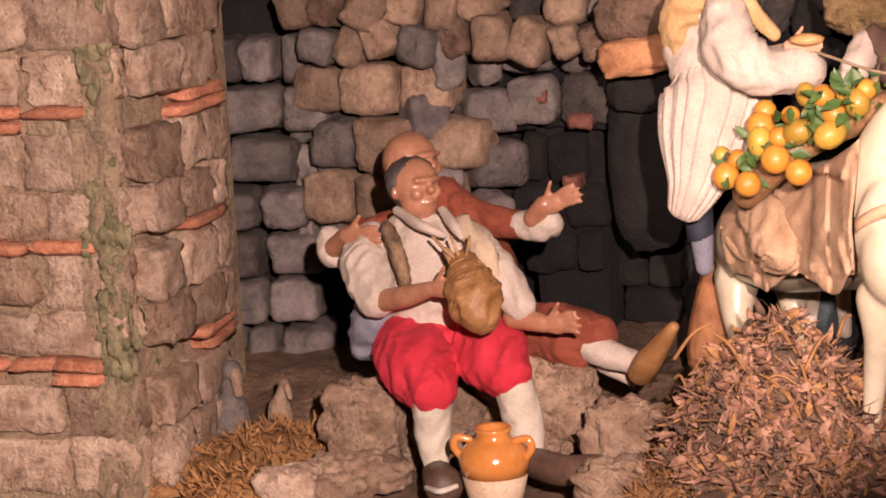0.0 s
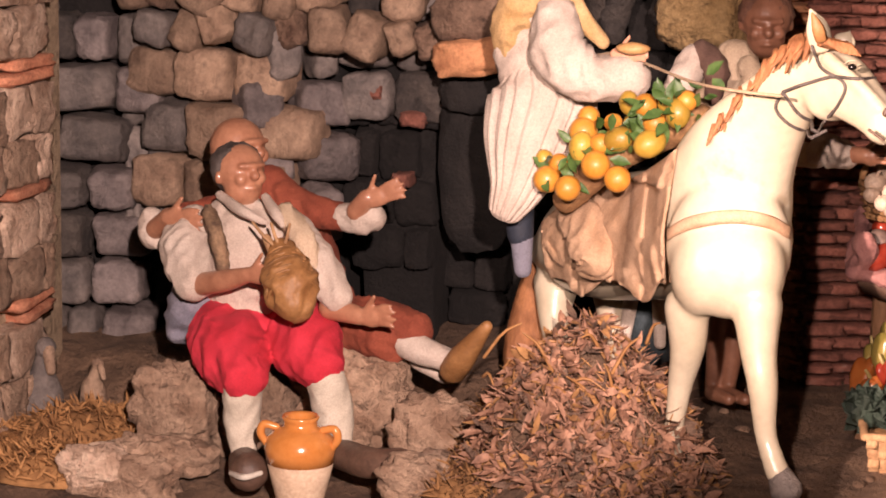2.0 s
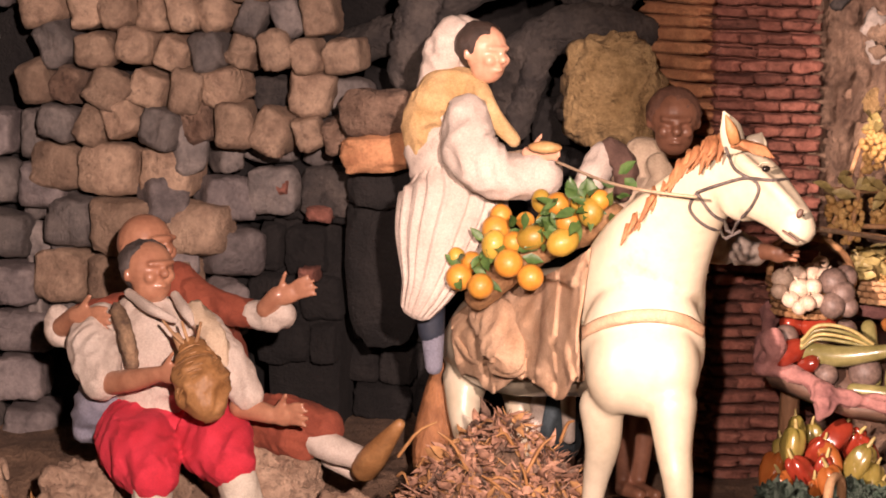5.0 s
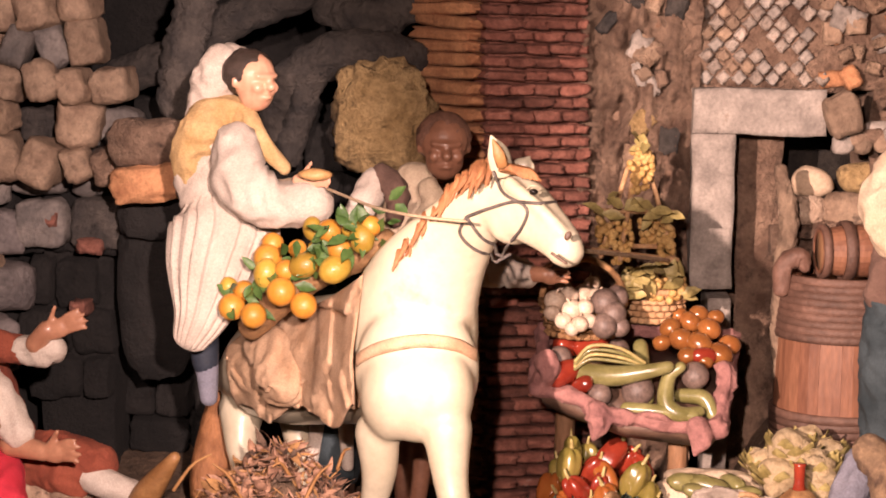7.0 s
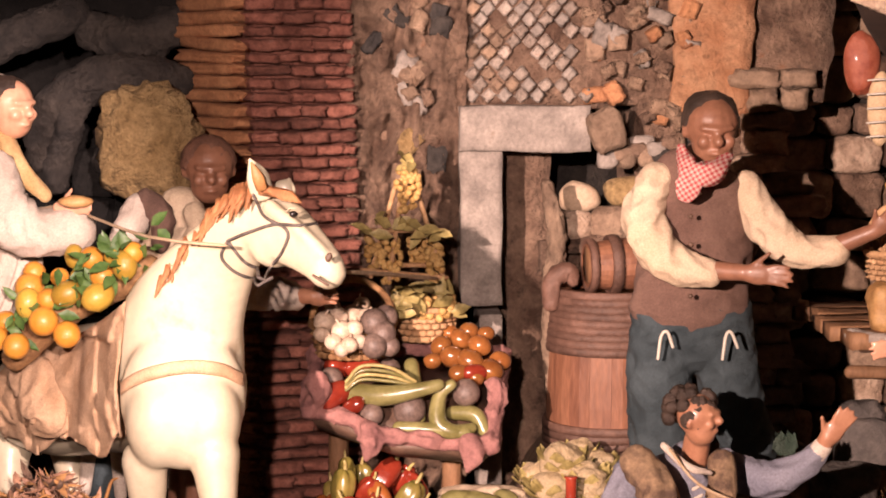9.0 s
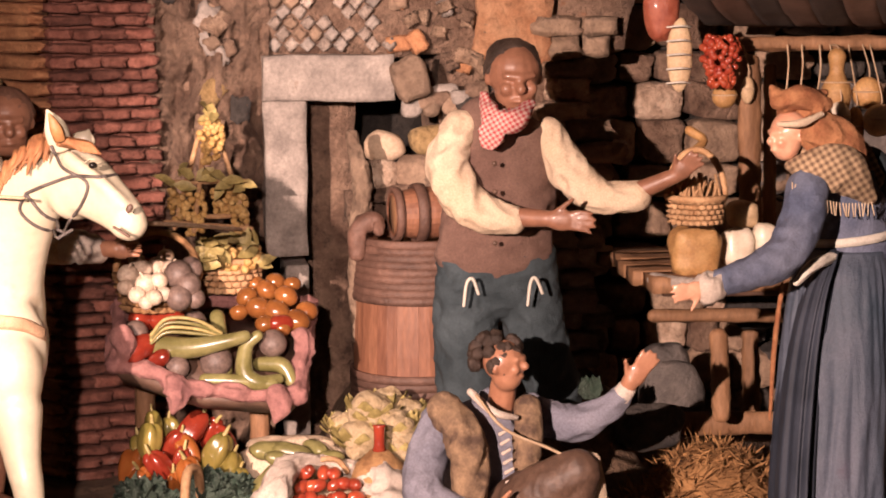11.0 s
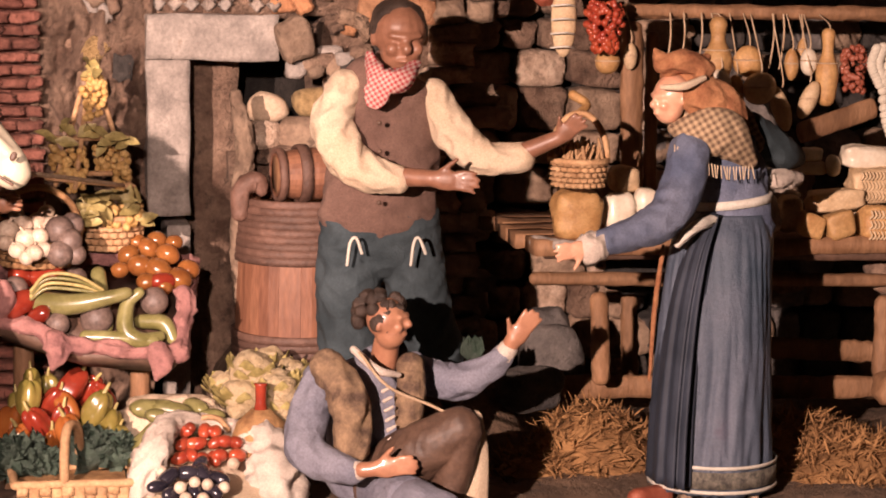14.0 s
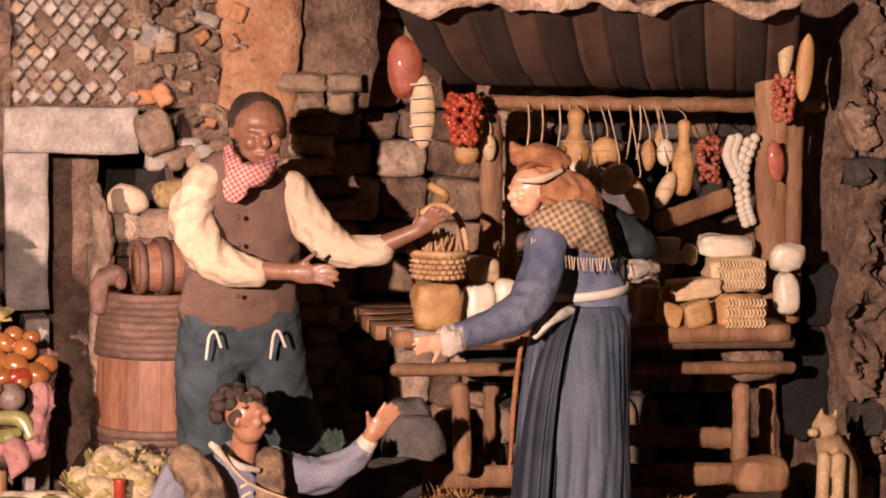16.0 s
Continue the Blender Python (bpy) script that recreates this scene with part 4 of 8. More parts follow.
def rider():
    s = Shape()
    s.tube([(-0.384, 2.400, 0.412), (-0.381, 2.380, 0.384), (-0.389, 2.350, 0.341), (-0.401, 2.340, 0.293), (-0.412, 2.340, 0.266)],
           [(0.0434, 0.0361), (0.0605, 0.0407), (0.0526, 0.0361), (0.0315, 0.0263), (0.0210, 0.0197)], SHIRT, seg=110, folds=0.085, count=19, n=34)
    s.tube([(-0.389, 2.400, 0.414), (-0.397, 2.400, 0.454), (-0.384, 2.400, 0.501), (-0.367, 2.410, 0.527)],
           [(0.0447, 0.0329), (0.0434, 0.0342), (0.0342, 0.0296), (0.0171, 0.0171)], SHIRT, seg=20, wrinkle=0.1, n=20)
    s.tube([(-0.420, 2.400, 0.427), (-0.419, 2.390, 0.468), (-0.396, 2.385, 0.507), (-0.365, 2.380, 0.517), (-0.342, 2.360, 0.492), (-0.310, 2.365, 0.457)],
           [0.0145, 0.0250, 0.0289, 0.0184, 0.0131, 0.0079], OCHRE_CLOTH, seg=18, wrinkle=0.14, n=30)
    s.tube([(-0.363, 2.345, 0.489), (-0.352, 2.320, 0.446), (-0.315, 2.310, 0.423), (-0.269, 2.300, 0.426)], [0.0239, 0.0315, 0.0277, 0.0252], SHIRT, seg=22, wrinkle=0.12, n=24)
    s.tube([(-0.312, 2.360, 0.428), (-0.286, 2.330, 0.441)], [0.0164, 0.0113], CREAM, wrinkle=0.1)
    palm(s, (-0.288, 2.300, 0.450), (-0.249, 2.280, 0.453), 0.0107, SKIN_PALE, 0.2)
    head(s, (-0.350, 2.380, 0.555), 0.0287, (0.75, -0.62, -0.05), SKIN_PALE, HAIR)
    s.blob((-0.376, 2.410, 0.563), (0.0296, 0.0276, 0.0342), SHIRT, seg=20, rough=0.10, freq=90)
    s.tube([(-0.386, 2.400, 0.576), (-0.399, 2.400, 0.547), (-0.421, 2.400, 0.514)], [0.0237, 0.0250, 0.0105], SHIRT, seg=16, wrinkle=0.16, n=18)
    s.tube([(-0.405, 2.400, 0.226), (-0.402, 2.400, 0.182)], [0.0145, 0.0105], GREY_CLOTH)
    s.tube([(-0.410, 2.400, 0.273), (-0.406, 2.400, 0.223)], [0.0197, 0.0158], SKIRT_DARK)
    s.soften((SKIN_PALE, OCHRE_CLOTH), 0.0024, 1)
    return s.object("rider_figurine", label="figurine in white dress and headcloth sitting sideways on the horse", category="figurine")


def horse():
    s = Shape()
    s.tube([(-0.143, 2.170, 0.260), (-0.153, 2.240, 0.259), (-0.231, 2.360, 0.241), (-0.326, 2.500, 0.206), (-0.389, 2.580, 0.181)],
           [(0.0471, 0.0412), (0.0711, 0.0753), (0.0756, 0.0756), (0.0704, 0.0751), (0.0308, 0.0411)], HORSE, seg=28, n=34)
    s.blob((-0.143, 2.150, 0.266), (0.0659, 0.0365, 0.0754), HORSE, seg=26)
    s.blob((-0.167, 2.135, 0.244), (0.0353, 0.0330, 0.0495), HORSE, seg=20)
    s.blob((-0.114, 2.130, 0.247), (0.0330, 0.0330, 0.0471), HORSE, seg=20)
    s.tube([(-0.155, 2.200, 0.284), (-0.140, 2.170, 0.350), (-0.103, 2.130, 0.413), (-0.069, 2.100, 0.452)],
           [(0.0747, 0.0452), (0.0639, 0.0374), (0.0424, 0.0271), (0.0299, 0.0230)], HORSE, seg=24, n=26)
    s.tube([(-0.065, 2.100, 0.454), (-0.038, 2.080, 0.447), (-0.011, 2.050, 0.430), (0.008, 2.030, 0.414)],
           [(0.0311, 0.0242), (0.0322, 0.0242), (0.0242, 0.0196), (0.0190, 0.0173)], HORSE, seg=22, n=22)
    s.blob((0.008, 2.030, 0.410), (0.0191, 0.0168, 0.0163), HORSE, seg=16)
    s.blob((-0.044, 2.085, 0.434), (0.0281, 0.0213, 0.0258), HORSE, seg=18)
    s.blob((-0.140, 2.135, 0.247), (0.0542, 0.0341, 0.0542), HORSE, seg=22)
    s.tube([(-0.050, 2.065, 0.473), (-0.022, 2.040, 0.454), (0.004, 2.020, 0.430)], [0.0079, 0.0067, 0.0067], HORSE, n=12)
    s.tube([(-0.033, 2.030, 0.471), (-0.024, 2.025, 0.475), (-0.017, 2.030, 0.469)], [0.0027, 0.0033, 0.0022], HORSE, n=7, seg=7)
    s.tube([(-0.185, 2.160, 0.200), (-0.182, 2.160, 0.158), (-0.189, 2.170, 0.112), (-0.194, 2.170, 0.062), (-0.196, 2.170, 0.005)], [0.0247, 0.0200, 0.0141, 0.0112, 0.0141], HORSE, seg=16, n=22)
    s.tube([(-0.109, 2.120, 0.213), (-0.105, 2.110, 0.168), (-0.098, 2.100, 0.129), (-0.093, 2.100, 0.081), (-0.078, 2.090, 0.043)], [0.0271, 0.0200, 0.0159, 0.0118, 0.0132], HORSE, seg=16, n=22)
    s.tube([(-0.384, 2.550, 0.141), (-0.383, 2.530, 0.101), (-0.376, 2.520, 0.046), (-0.373, 2.520, -0.056)], [0.0308, 0.0205, 0.0137, 0.0151], HORSE, seg=14, n=16)
    s.tube([(-0.325, 2.620, 0.131), (-0.316, 2.600, 0.062), (-0.316, 2.600, -0.043)], [0.0274, 0.0164, 0.0137], HORSE, seg=14, n=14)
    s.fused(0.0042, 6)
    s.blob((0.009, 2.000, 0.429), (0.0033, 0.0022, 0.0049), LEATHER_DARK, seg=10, tilt=25)
    s.tube([(-0.006, 1.998, 0.412), (0.008, 1.996, 0.403)], [0.0014, 0.0014], LEATHER_DARK, n=4, seg=6)
    s.blob((-0.025, 2.028, 0.468), (0.0044, 0.0027, 0.0033), EYE_DARK, seg=12)
    for a, b, c in (((-0.056, 2.070, 0.482), (-0.061, 2.060, 0.503), (-0.068, 2.060, 0.519)), ((-0.039, 2.120, 0.478), (-0.034, 2.120, 0.488), (-0.031, 2.120, 0.495))):
        s.tube([a, b, c], [(0.0115, 0.0052), (0.0109, 0.0046), (0.0017, 0.0017)], HORSE, n=10, seg=12)
    s.tube([(-0.056, 2.048, 0.491), (-0.060, 2.043, 0.504), (-0.066, 2.045, 0.517)], [(0.0058, 0.0023), (0.0058, 0.0023), (0.0012, 0.0012)], LEATHER, n=8, seg=8)
    s.tube([(-0.076, 2.090, 0.042), (-0.069, 2.085, 0.029)], [0.0132, 0.0173], STONE_GREY, seg=14)
    s.tube([(-0.194, 2.165, 0.007), (-0.194, 2.160, -0.006)], [0.0144, 0.0173], STONE_GREY, seg=14)
    s.tube([(-0.411, 2.600, 0.155), (-0.420, 2.590, 0.112), (-0.428, 2.570, 0.049), (-0.435, 2.550, 0.002)], [0.0178, 0.0219, 0.0246, 0.0110], MANE, seg=30, folds=0.10, count=11, n=20)
    crest = spline([(-0.163, 2.150, 0.398), (-0.126, 2.135, 0.443), (-0.098, 2.115, 0.476), (-0.068, 2.090, 0.493)], 70)
    for i, c in enumerate(crest):
        c = Vector(c) + Vector((random.uniform(-0.003, 0.004), random.uniform(-0.016, 0.006), random.uniform(-0.005, 0.002)))
        ln = random.uniform(0.7, 1.4)
        s.tube([c + Vector((0.003, 0, 0.002)), c + Vector((0.002, -0.010, -0.004)), c + Vector((-0.003 + random.uniform(-0.003, 0.004), -0.018, -0.016 * ln))], [0.0036, 0.0038, 0.0010], MANE, n=7, seg=7)
    for i in range(10):
        c = Vector((-0.058, 2.068, 0.487)) + Vector((i * 0.0022, -0.003, -i * 0.0004))
        s.tube([c, c + Vector((0.008, -0.012, 0.003)), c + Vector((0.016 + random.uniform(0, 0.006), -0.018, -0.006))], [0.0042, 0.0042, 0.001], MANE, n=6, seg=7)

    return s.object("horse_figurine", label="ivory painted wooden horse figurine with red brown mane", category="figurine")


def boy():
    s = Shape()
    head(s, (-0.133, 2.460, 0.478), 0.0317, (0.15, -0.98, -0.12), SKIN_DARK, HAIR_BROWN)
    s.tube([(-0.167, 2.500, 0.338), (-0.172, 2.490, 0.394), (-0.167, 2.490, 0.438)], [(0.0513, 0.0342), (0.0493, 0.0329), (0.0260, 0.0233)], CREAM, seg=26, folds=0.04, count=11, n=18)
    s.tube([(-0.206, 2.460, 0.446), (-0.187, 2.440, 0.425), (-0.190, 2.450, 0.391)], [0.0134, 0.0154, 0.0094], BROWN_CLOTH, wrinkle=0.12)
    s.tube([(-0.212, 2.460, 0.436), (-0.226, 2.440, 0.410), (-0.238, 2.430, 0.384)], [0.0188, 0.0174, 0.0134], SHIRT, wrinkle=0.12)
    s.tube([(-0.150, 2.430, 0.434), (-0.142, 2.420, 0.409), (-0.174, 2.420, 0.368)], [0.0121, 0.0148, 0.0148], CREAM, wrinkle=0.15)
    s.tube([(-0.170, 2.460, 0.151), (-0.174, 2.460, 0.088), (-0.177, 2.460, 0.038)], [0.0134, 0.0121, 0.0087], SKIN_DARK)
    s.tube([(-0.151, 2.460, 0.152), (-0.154, 2.460, 0.089), (-0.158, 2.460, 0.039)], [0.0134, 0.0121, 0.0087], SKIN_DARK)
    s.tube([(-0.177, 2.455, 0.035), (-0.153, 2.420, 0.037)], [0.0094, 0.0074], SKIN_DARK)
    s.tube([(-0.158, 2.455, 0.036), (-0.134, 2.420, 0.038)], [0.0094, 0.0074], SKIN_DARK)
    s.tube([(-0.171, 2.500, 0.338), (-0.168, 2.470, 0.149)], [0.0445, 0.0308], BROWN_CLOTH, wrinkle=0.08)
    s.tube([(-0.077, 2.440, 0.326), (-0.054, 2.420, 0.339), (-0.031, 2.400, 0.336)], [0.0105, 0.0197, 0.0145], SHIRT, wrinkle=0.15)
    s.tube([(-0.149, 2.470, 0.356), (-0.108, 2.460, 0.332), (-0.067, 2.430, 0.331)], [0.0184, 0.0171, 0.0131], CREAM, wrinkle=0.1)
    s.tube([(-0.035, 2.400, 0.338), (-0.009, 2.390, 0.339)], [0.0099, 0.0092], SKIN)
    palm(s, (-0.015, 2.390, 0.338), (0.017, 2.380, 0.340), 0.0112, SKIN, 0.2)
    s.soften((SKIN_DARK, CREAM), 0.0024, 1)
    return s.object("barefoot_figurine", label="dark barefoot figurine in cream shirt behind the horse", category="figurine")


def far_figure():
    s = Shape()
    s.tube([(-0.276, 2.620, 0.121), (-0.270, 2.620, 0.047)], [0.0228, 0.0285], DENIM, wrinkle=0.1)
    s.tube([(-0.295, 2.600, 0.116), (-0.299, 2.580, 0.069)], [0.0100, 0.0078], SHIRT)
    s.tube([(-0.257, 2.580, 0.122), (-0.253, 2.570, 0.066)], [0.0100, 0.0078], SHIRT)
    s.tube([(-0.277, 2.640, 0.117), (-0.283, 2.660, 0.254)], [0.0256, 0.0285], DENIM)
    s.tube([(-0.270, 2.620, 0.047), (-0.266, 2.620, -0.021)], [0.0214, 0.0185], LEATHER_DARK)
    return s.object("figurine_in_shade", label="figurine in blue with white stockings half hidden behind the horse", category="figurine")


def standing_man():
    s = Shape()
    head(s, (0.459, 2.450, 0.525), 0.0349, (0.05, -0.98, -0.18), SKIN_DARK, HAIR, hair_grow=1.02)
    s.tube([(0.458, 2.460, 0.488), (0.458, 2.455, 0.508)], [0.0201, 0.0201], SKIN_DARK)
    s.tube([(0.436, 2.460, 0.305), (0.444, 2.460, 0.366), (0.447, 2.460, 0.427), (0.446, 2.460, 0.474), (0.453, 2.465, 0.498)],
           [(0.0725, 0.0483), (0.0671, 0.0456), (0.0617, 0.0403), (0.0550, 0.0322), (0.0228, 0.0201)], BROWN_CLOTH, seg=26, wrinkle=0.05, n=28)
    s.blob((0.425, 2.388, 0.430), 0.0030, LEATHER_DARK, seg=8)
    s.blob((0.426, 2.388, 0.397), 0.0030, LEATHER_DARK, seg=8)
    s.blob((0.426, 2.388, 0.364), 0.0030, LEATHER_DARK, seg=8)
    s.blob((0.426, 2.388, 0.337), 0.0030, LEATHER_DARK, seg=8)
    # checked neck scarf
    s.tube([(0.420, 2.430, 0.506), (0.426, 2.395, 0.482), (0.448, 2.390, 0.479), (0.474, 2.420, 0.496)], [0.0059, 0.0131, 0.0131, 0.0059], BANDANA, seg=14, wrinkle=0.2, n=18)
    s.tube([(0.426, 2.385, 0.482), (0.421, 2.380, 0.463), (0.416, 2.385, 0.450)], [(0.0131, 0.0053), (0.0145, 0.0046), (0.0079, 0.0033)], BANDANA, wrinkle=0.2)
    # sleeves
    s.tube([(0.395, 2.450, 0.471), (0.376, 2.430, 0.426), (0.399, 2.400, 0.379), (0.445, 2.370, 0.365)], [0.0197, 0.0250, 0.0243, 0.0164], CREAM, seg=20, wrinkle=0.13, n=26)
    s.tube([(0.450, 2.370, 0.369), (0.482, 2.350, 0.369)], [0.0118, 0.0099], SKIN_DARK)
    palm(s, (0.479, 2.350, 0.369), (0.533, 2.330, 0.365), 0.0129, SKIN_DARK, 0.6)
    s.tube([(0.499, 2.450, 0.462), (0.520, 2.430, 0.419), (0.553, 2.400, 0.389), (0.595, 2.380, 0.390)], [0.0184, 0.0237, 0.0204, 0.0177], CREAM, seg=20, wrinkle=0.13, n=26)
    s.tube([(0.593, 2.380, 0.395), (0.635, 2.360, 0.416)], [0.0118, 0.0092], SKIN_DARK)
    palm(s, (0.632, 2.360, 0.414), (0.658, 2.340, 0.440), 0.0116, SKIN_DARK, 0.8)
    # breeches
    s.tube([(0.439, 2.460, 0.314), (0.442, 2.460, 0.276)], [(0.0711, 0.0456), (0.0725, 0.0470)], DENIM, seg=22, wrinkle=0.05)
    s.tube([(0.405, 2.460, 0.284), (0.400, 2.450, 0.216), (0.403, 2.450, 0.147), (0.410, 2.450, 0.091)], [0.0389, 0.0376, 0.0362, 0.0335], DENIM, seg=18, wrinkle=0.08, n=20)
    s.tube([(0.475, 2.460, 0.283), (0.488, 2.450, 0.215), (0.512, 2.450, 0.141)], [0.0389, 0.0362, 0.0335], DENIM, seg=18, wrinkle=0.08, n=20)
    s.tube([(0.408, 2.450, 0.105), (0.414, 2.450, 0.021)], [0.0174, 0.0148], SOCK)
    s.tube([(0.517, 2.450, 0.131), (0.530, 2.450, 0.088)], [0.0174, 0.0148], LEATHER_DARK)
    s.tube([(0.390, 2.393, 0.263), (0.393, 2.390, 0.290), (0.400, 2.389, 0.295), (0.407, 2.391, 0.277)], [0.0020] * 4, RIBBON, n=14, seg=6)
    s.tube([(0.466, 2.393, 0.262), (0.469, 2.390, 0.290), (0.475, 2.389, 0.294), (0.483, 2.391, 0.276)], [0.0020] * 4, RIBBON, n=14, seg=6)
    s.soften((SKIN_DARK, BROWN_CLOTH, DENIM, CREAM), 0.0024, 1)
    return s.object("innkeeper_figurine", label="standing figurine in brown waistcoat with red checked neckerchief", category="figurine")


def youth():
    s = Shape()
    head(s, (0.410, 2.240, 0.220), 0.0245, (0.85, -0.5, 0.15), SKIN, None)
    for i in range(46):
        a, b = random.uniform(0, 6.28), random.uniform(-0.5, 1.0)
        c = Vector((0.404, 2.250, 0.229)) + Vector((math.cos(a) * 0.0259 * math.cos(b), math.sin(a) * 0.0246 * math.cos(b), math.sin(b) * 0.0259))
        if c.x > (0.423, 2.250, 0.224)[0] and c.z < (0.423, 2.250, 0.233)[2]:
            continue
        s.blob(c, 0.0080, HAIR, seg=8, rough=0.3, freq=150)
    s.tube([(0.411, 2.260, 0.171), (0.413, 2.250, 0.199)], [0.0160, 0.0148], SKIN)
    s.tube([(0.399, 2.280, 0.036), (0.398, 2.280, 0.089), (0.397, 2.280, 0.135), (0.407, 2.280, 0.170)], [(0.0481, 0.0370), (0.0530, 0.0370), (0.0542, 0.0345), (0.0222, 0.0209)], GREY_CLOTH, seg=22, wrinkle=0.07, n=22)
    s.tube([(0.343, 2.240, 0.176), (0.364, 2.215, 0.143), (0.370, 2.210, 0.087)], [0.0181, 0.0217, 0.0193], FUR, wrinkle=0.14, seg=16)
    s.tube([(0.438, 2.240, 0.174), (0.435, 2.220, 0.140), (0.432, 2.220, 0.102)], [0.0145, 0.0157, 0.0120], FUR, wrinkle=0.14, seg=14)
    s.tube([(0.373, 2.235, 0.193), (0.394, 2.205, 0.176), (0.420, 2.210, 0.168)], [0.0042, 0.0048, 0.0030], SHIRT)
    for i in range(6):
        p = Vector((0.401, 2.205, 0.151)).lerp(Vector((0.409, 2.205, 0.097)), i / 5)
        s.tube([p, p + Vector((0.008, -0.002, 0.005))], [0.0022, 0.0016], SHIRT, n=4, seg=6)
    s.tube([(0.375, 2.205, 0.195), (0.404, 2.190, 0.160), (0.452, 2.180, 0.139), (0.488, 2.170, 0.121)], [0.0018] * 4, ROPE, n=16, seg=7)
    # arms
    s.tube([(0.344, 2.270, 0.154), (0.325, 2.250, 0.111), (0.323, 2.220, 0.080), (0.366, 2.180, 0.068)], [0.0217, 0.0229, 0.0217, 0.0145], GREY_CLOTH, seg=18, wrinkle=0.12, n=26)
    s.tube([(0.363, 2.180, 0.069), (0.372, 2.175, 0.071)], [0.0120, 0.0108], SHIRT)
    s.tube([(0.373, 2.170, 0.073), (0.388, 2.165, 0.075)], [0.0090, 0.0084], SKIN)
    palm(s, (0.385, 2.165, 0.075), (0.431, 2.150, 0.082), 0.0120, SKIN, 0.5)
    s.tube([(0.448, 2.290, 0.158), (0.490, 2.270, 0.146), (0.524, 2.250, 0.161), (0.546, 2.240, 0.184)], [0.0209, 0.0209, 0.0173, 0.0123], GREY_CLOTH, seg=18, wrinkle=0.12, n=26)
    s.tube([(0.544, 2.240, 0.182), (0.549, 2.235, 0.191)], [0.0117, 0.0111], SHIRT)
    s.tube([(0.549, 2.235, 0.191), (0.553, 2.230, 0.203)], [0.0096, 0.0096], SKIN)
    palm(s, (0.550, 2.230, 0.196), (0.575, 2.220, 0.234), 0.0120, SKIN, 0.7)
    # breeches, raised knee
    s.tube([(0.408, 2.260, 0.035), (0.438, 2.200, 0.081), (0.482, 2.170, 0.117)], [0.0361, 0.0337, 0.0241], LEATHER_DARK, seg=18, wrinkle=0.06, n=18)
    s.tube([(0.483, 2.170, 0.117), (0.479, 2.180, 0.072), (0.469, 2.190, 0.019)], [0.0229, 0.0205, 0.0157], LEATHER_DARK, wrinkle=0.06)
    s.tube([(0.408, 2.240, 0.034), (0.427, 2.140, 0.040), (0.456, 2.100, 0.040)], [0.0301, 0.0277, 0.0205], GREY_CLOTH, wrinkle=0.06)
    s.tube([(0.492, 2.180, 0.125), (0.502, 2.185, 0.083), (0.501, 2.190, 0.024)], [(0.0157, 0.0084), (0.0145, 0.0084), (0.0169, 0.0084)], CREAM, seg=20, folds=0.10, count=5, n=14)
    s.soften((SKIN, GREY_CLOTH, LEATHER_DARK), 0.0024, 1)
    return s.object("young_seated_figurine", label="curly haired figurine in grey jacket seated on the ground", category="figurine")


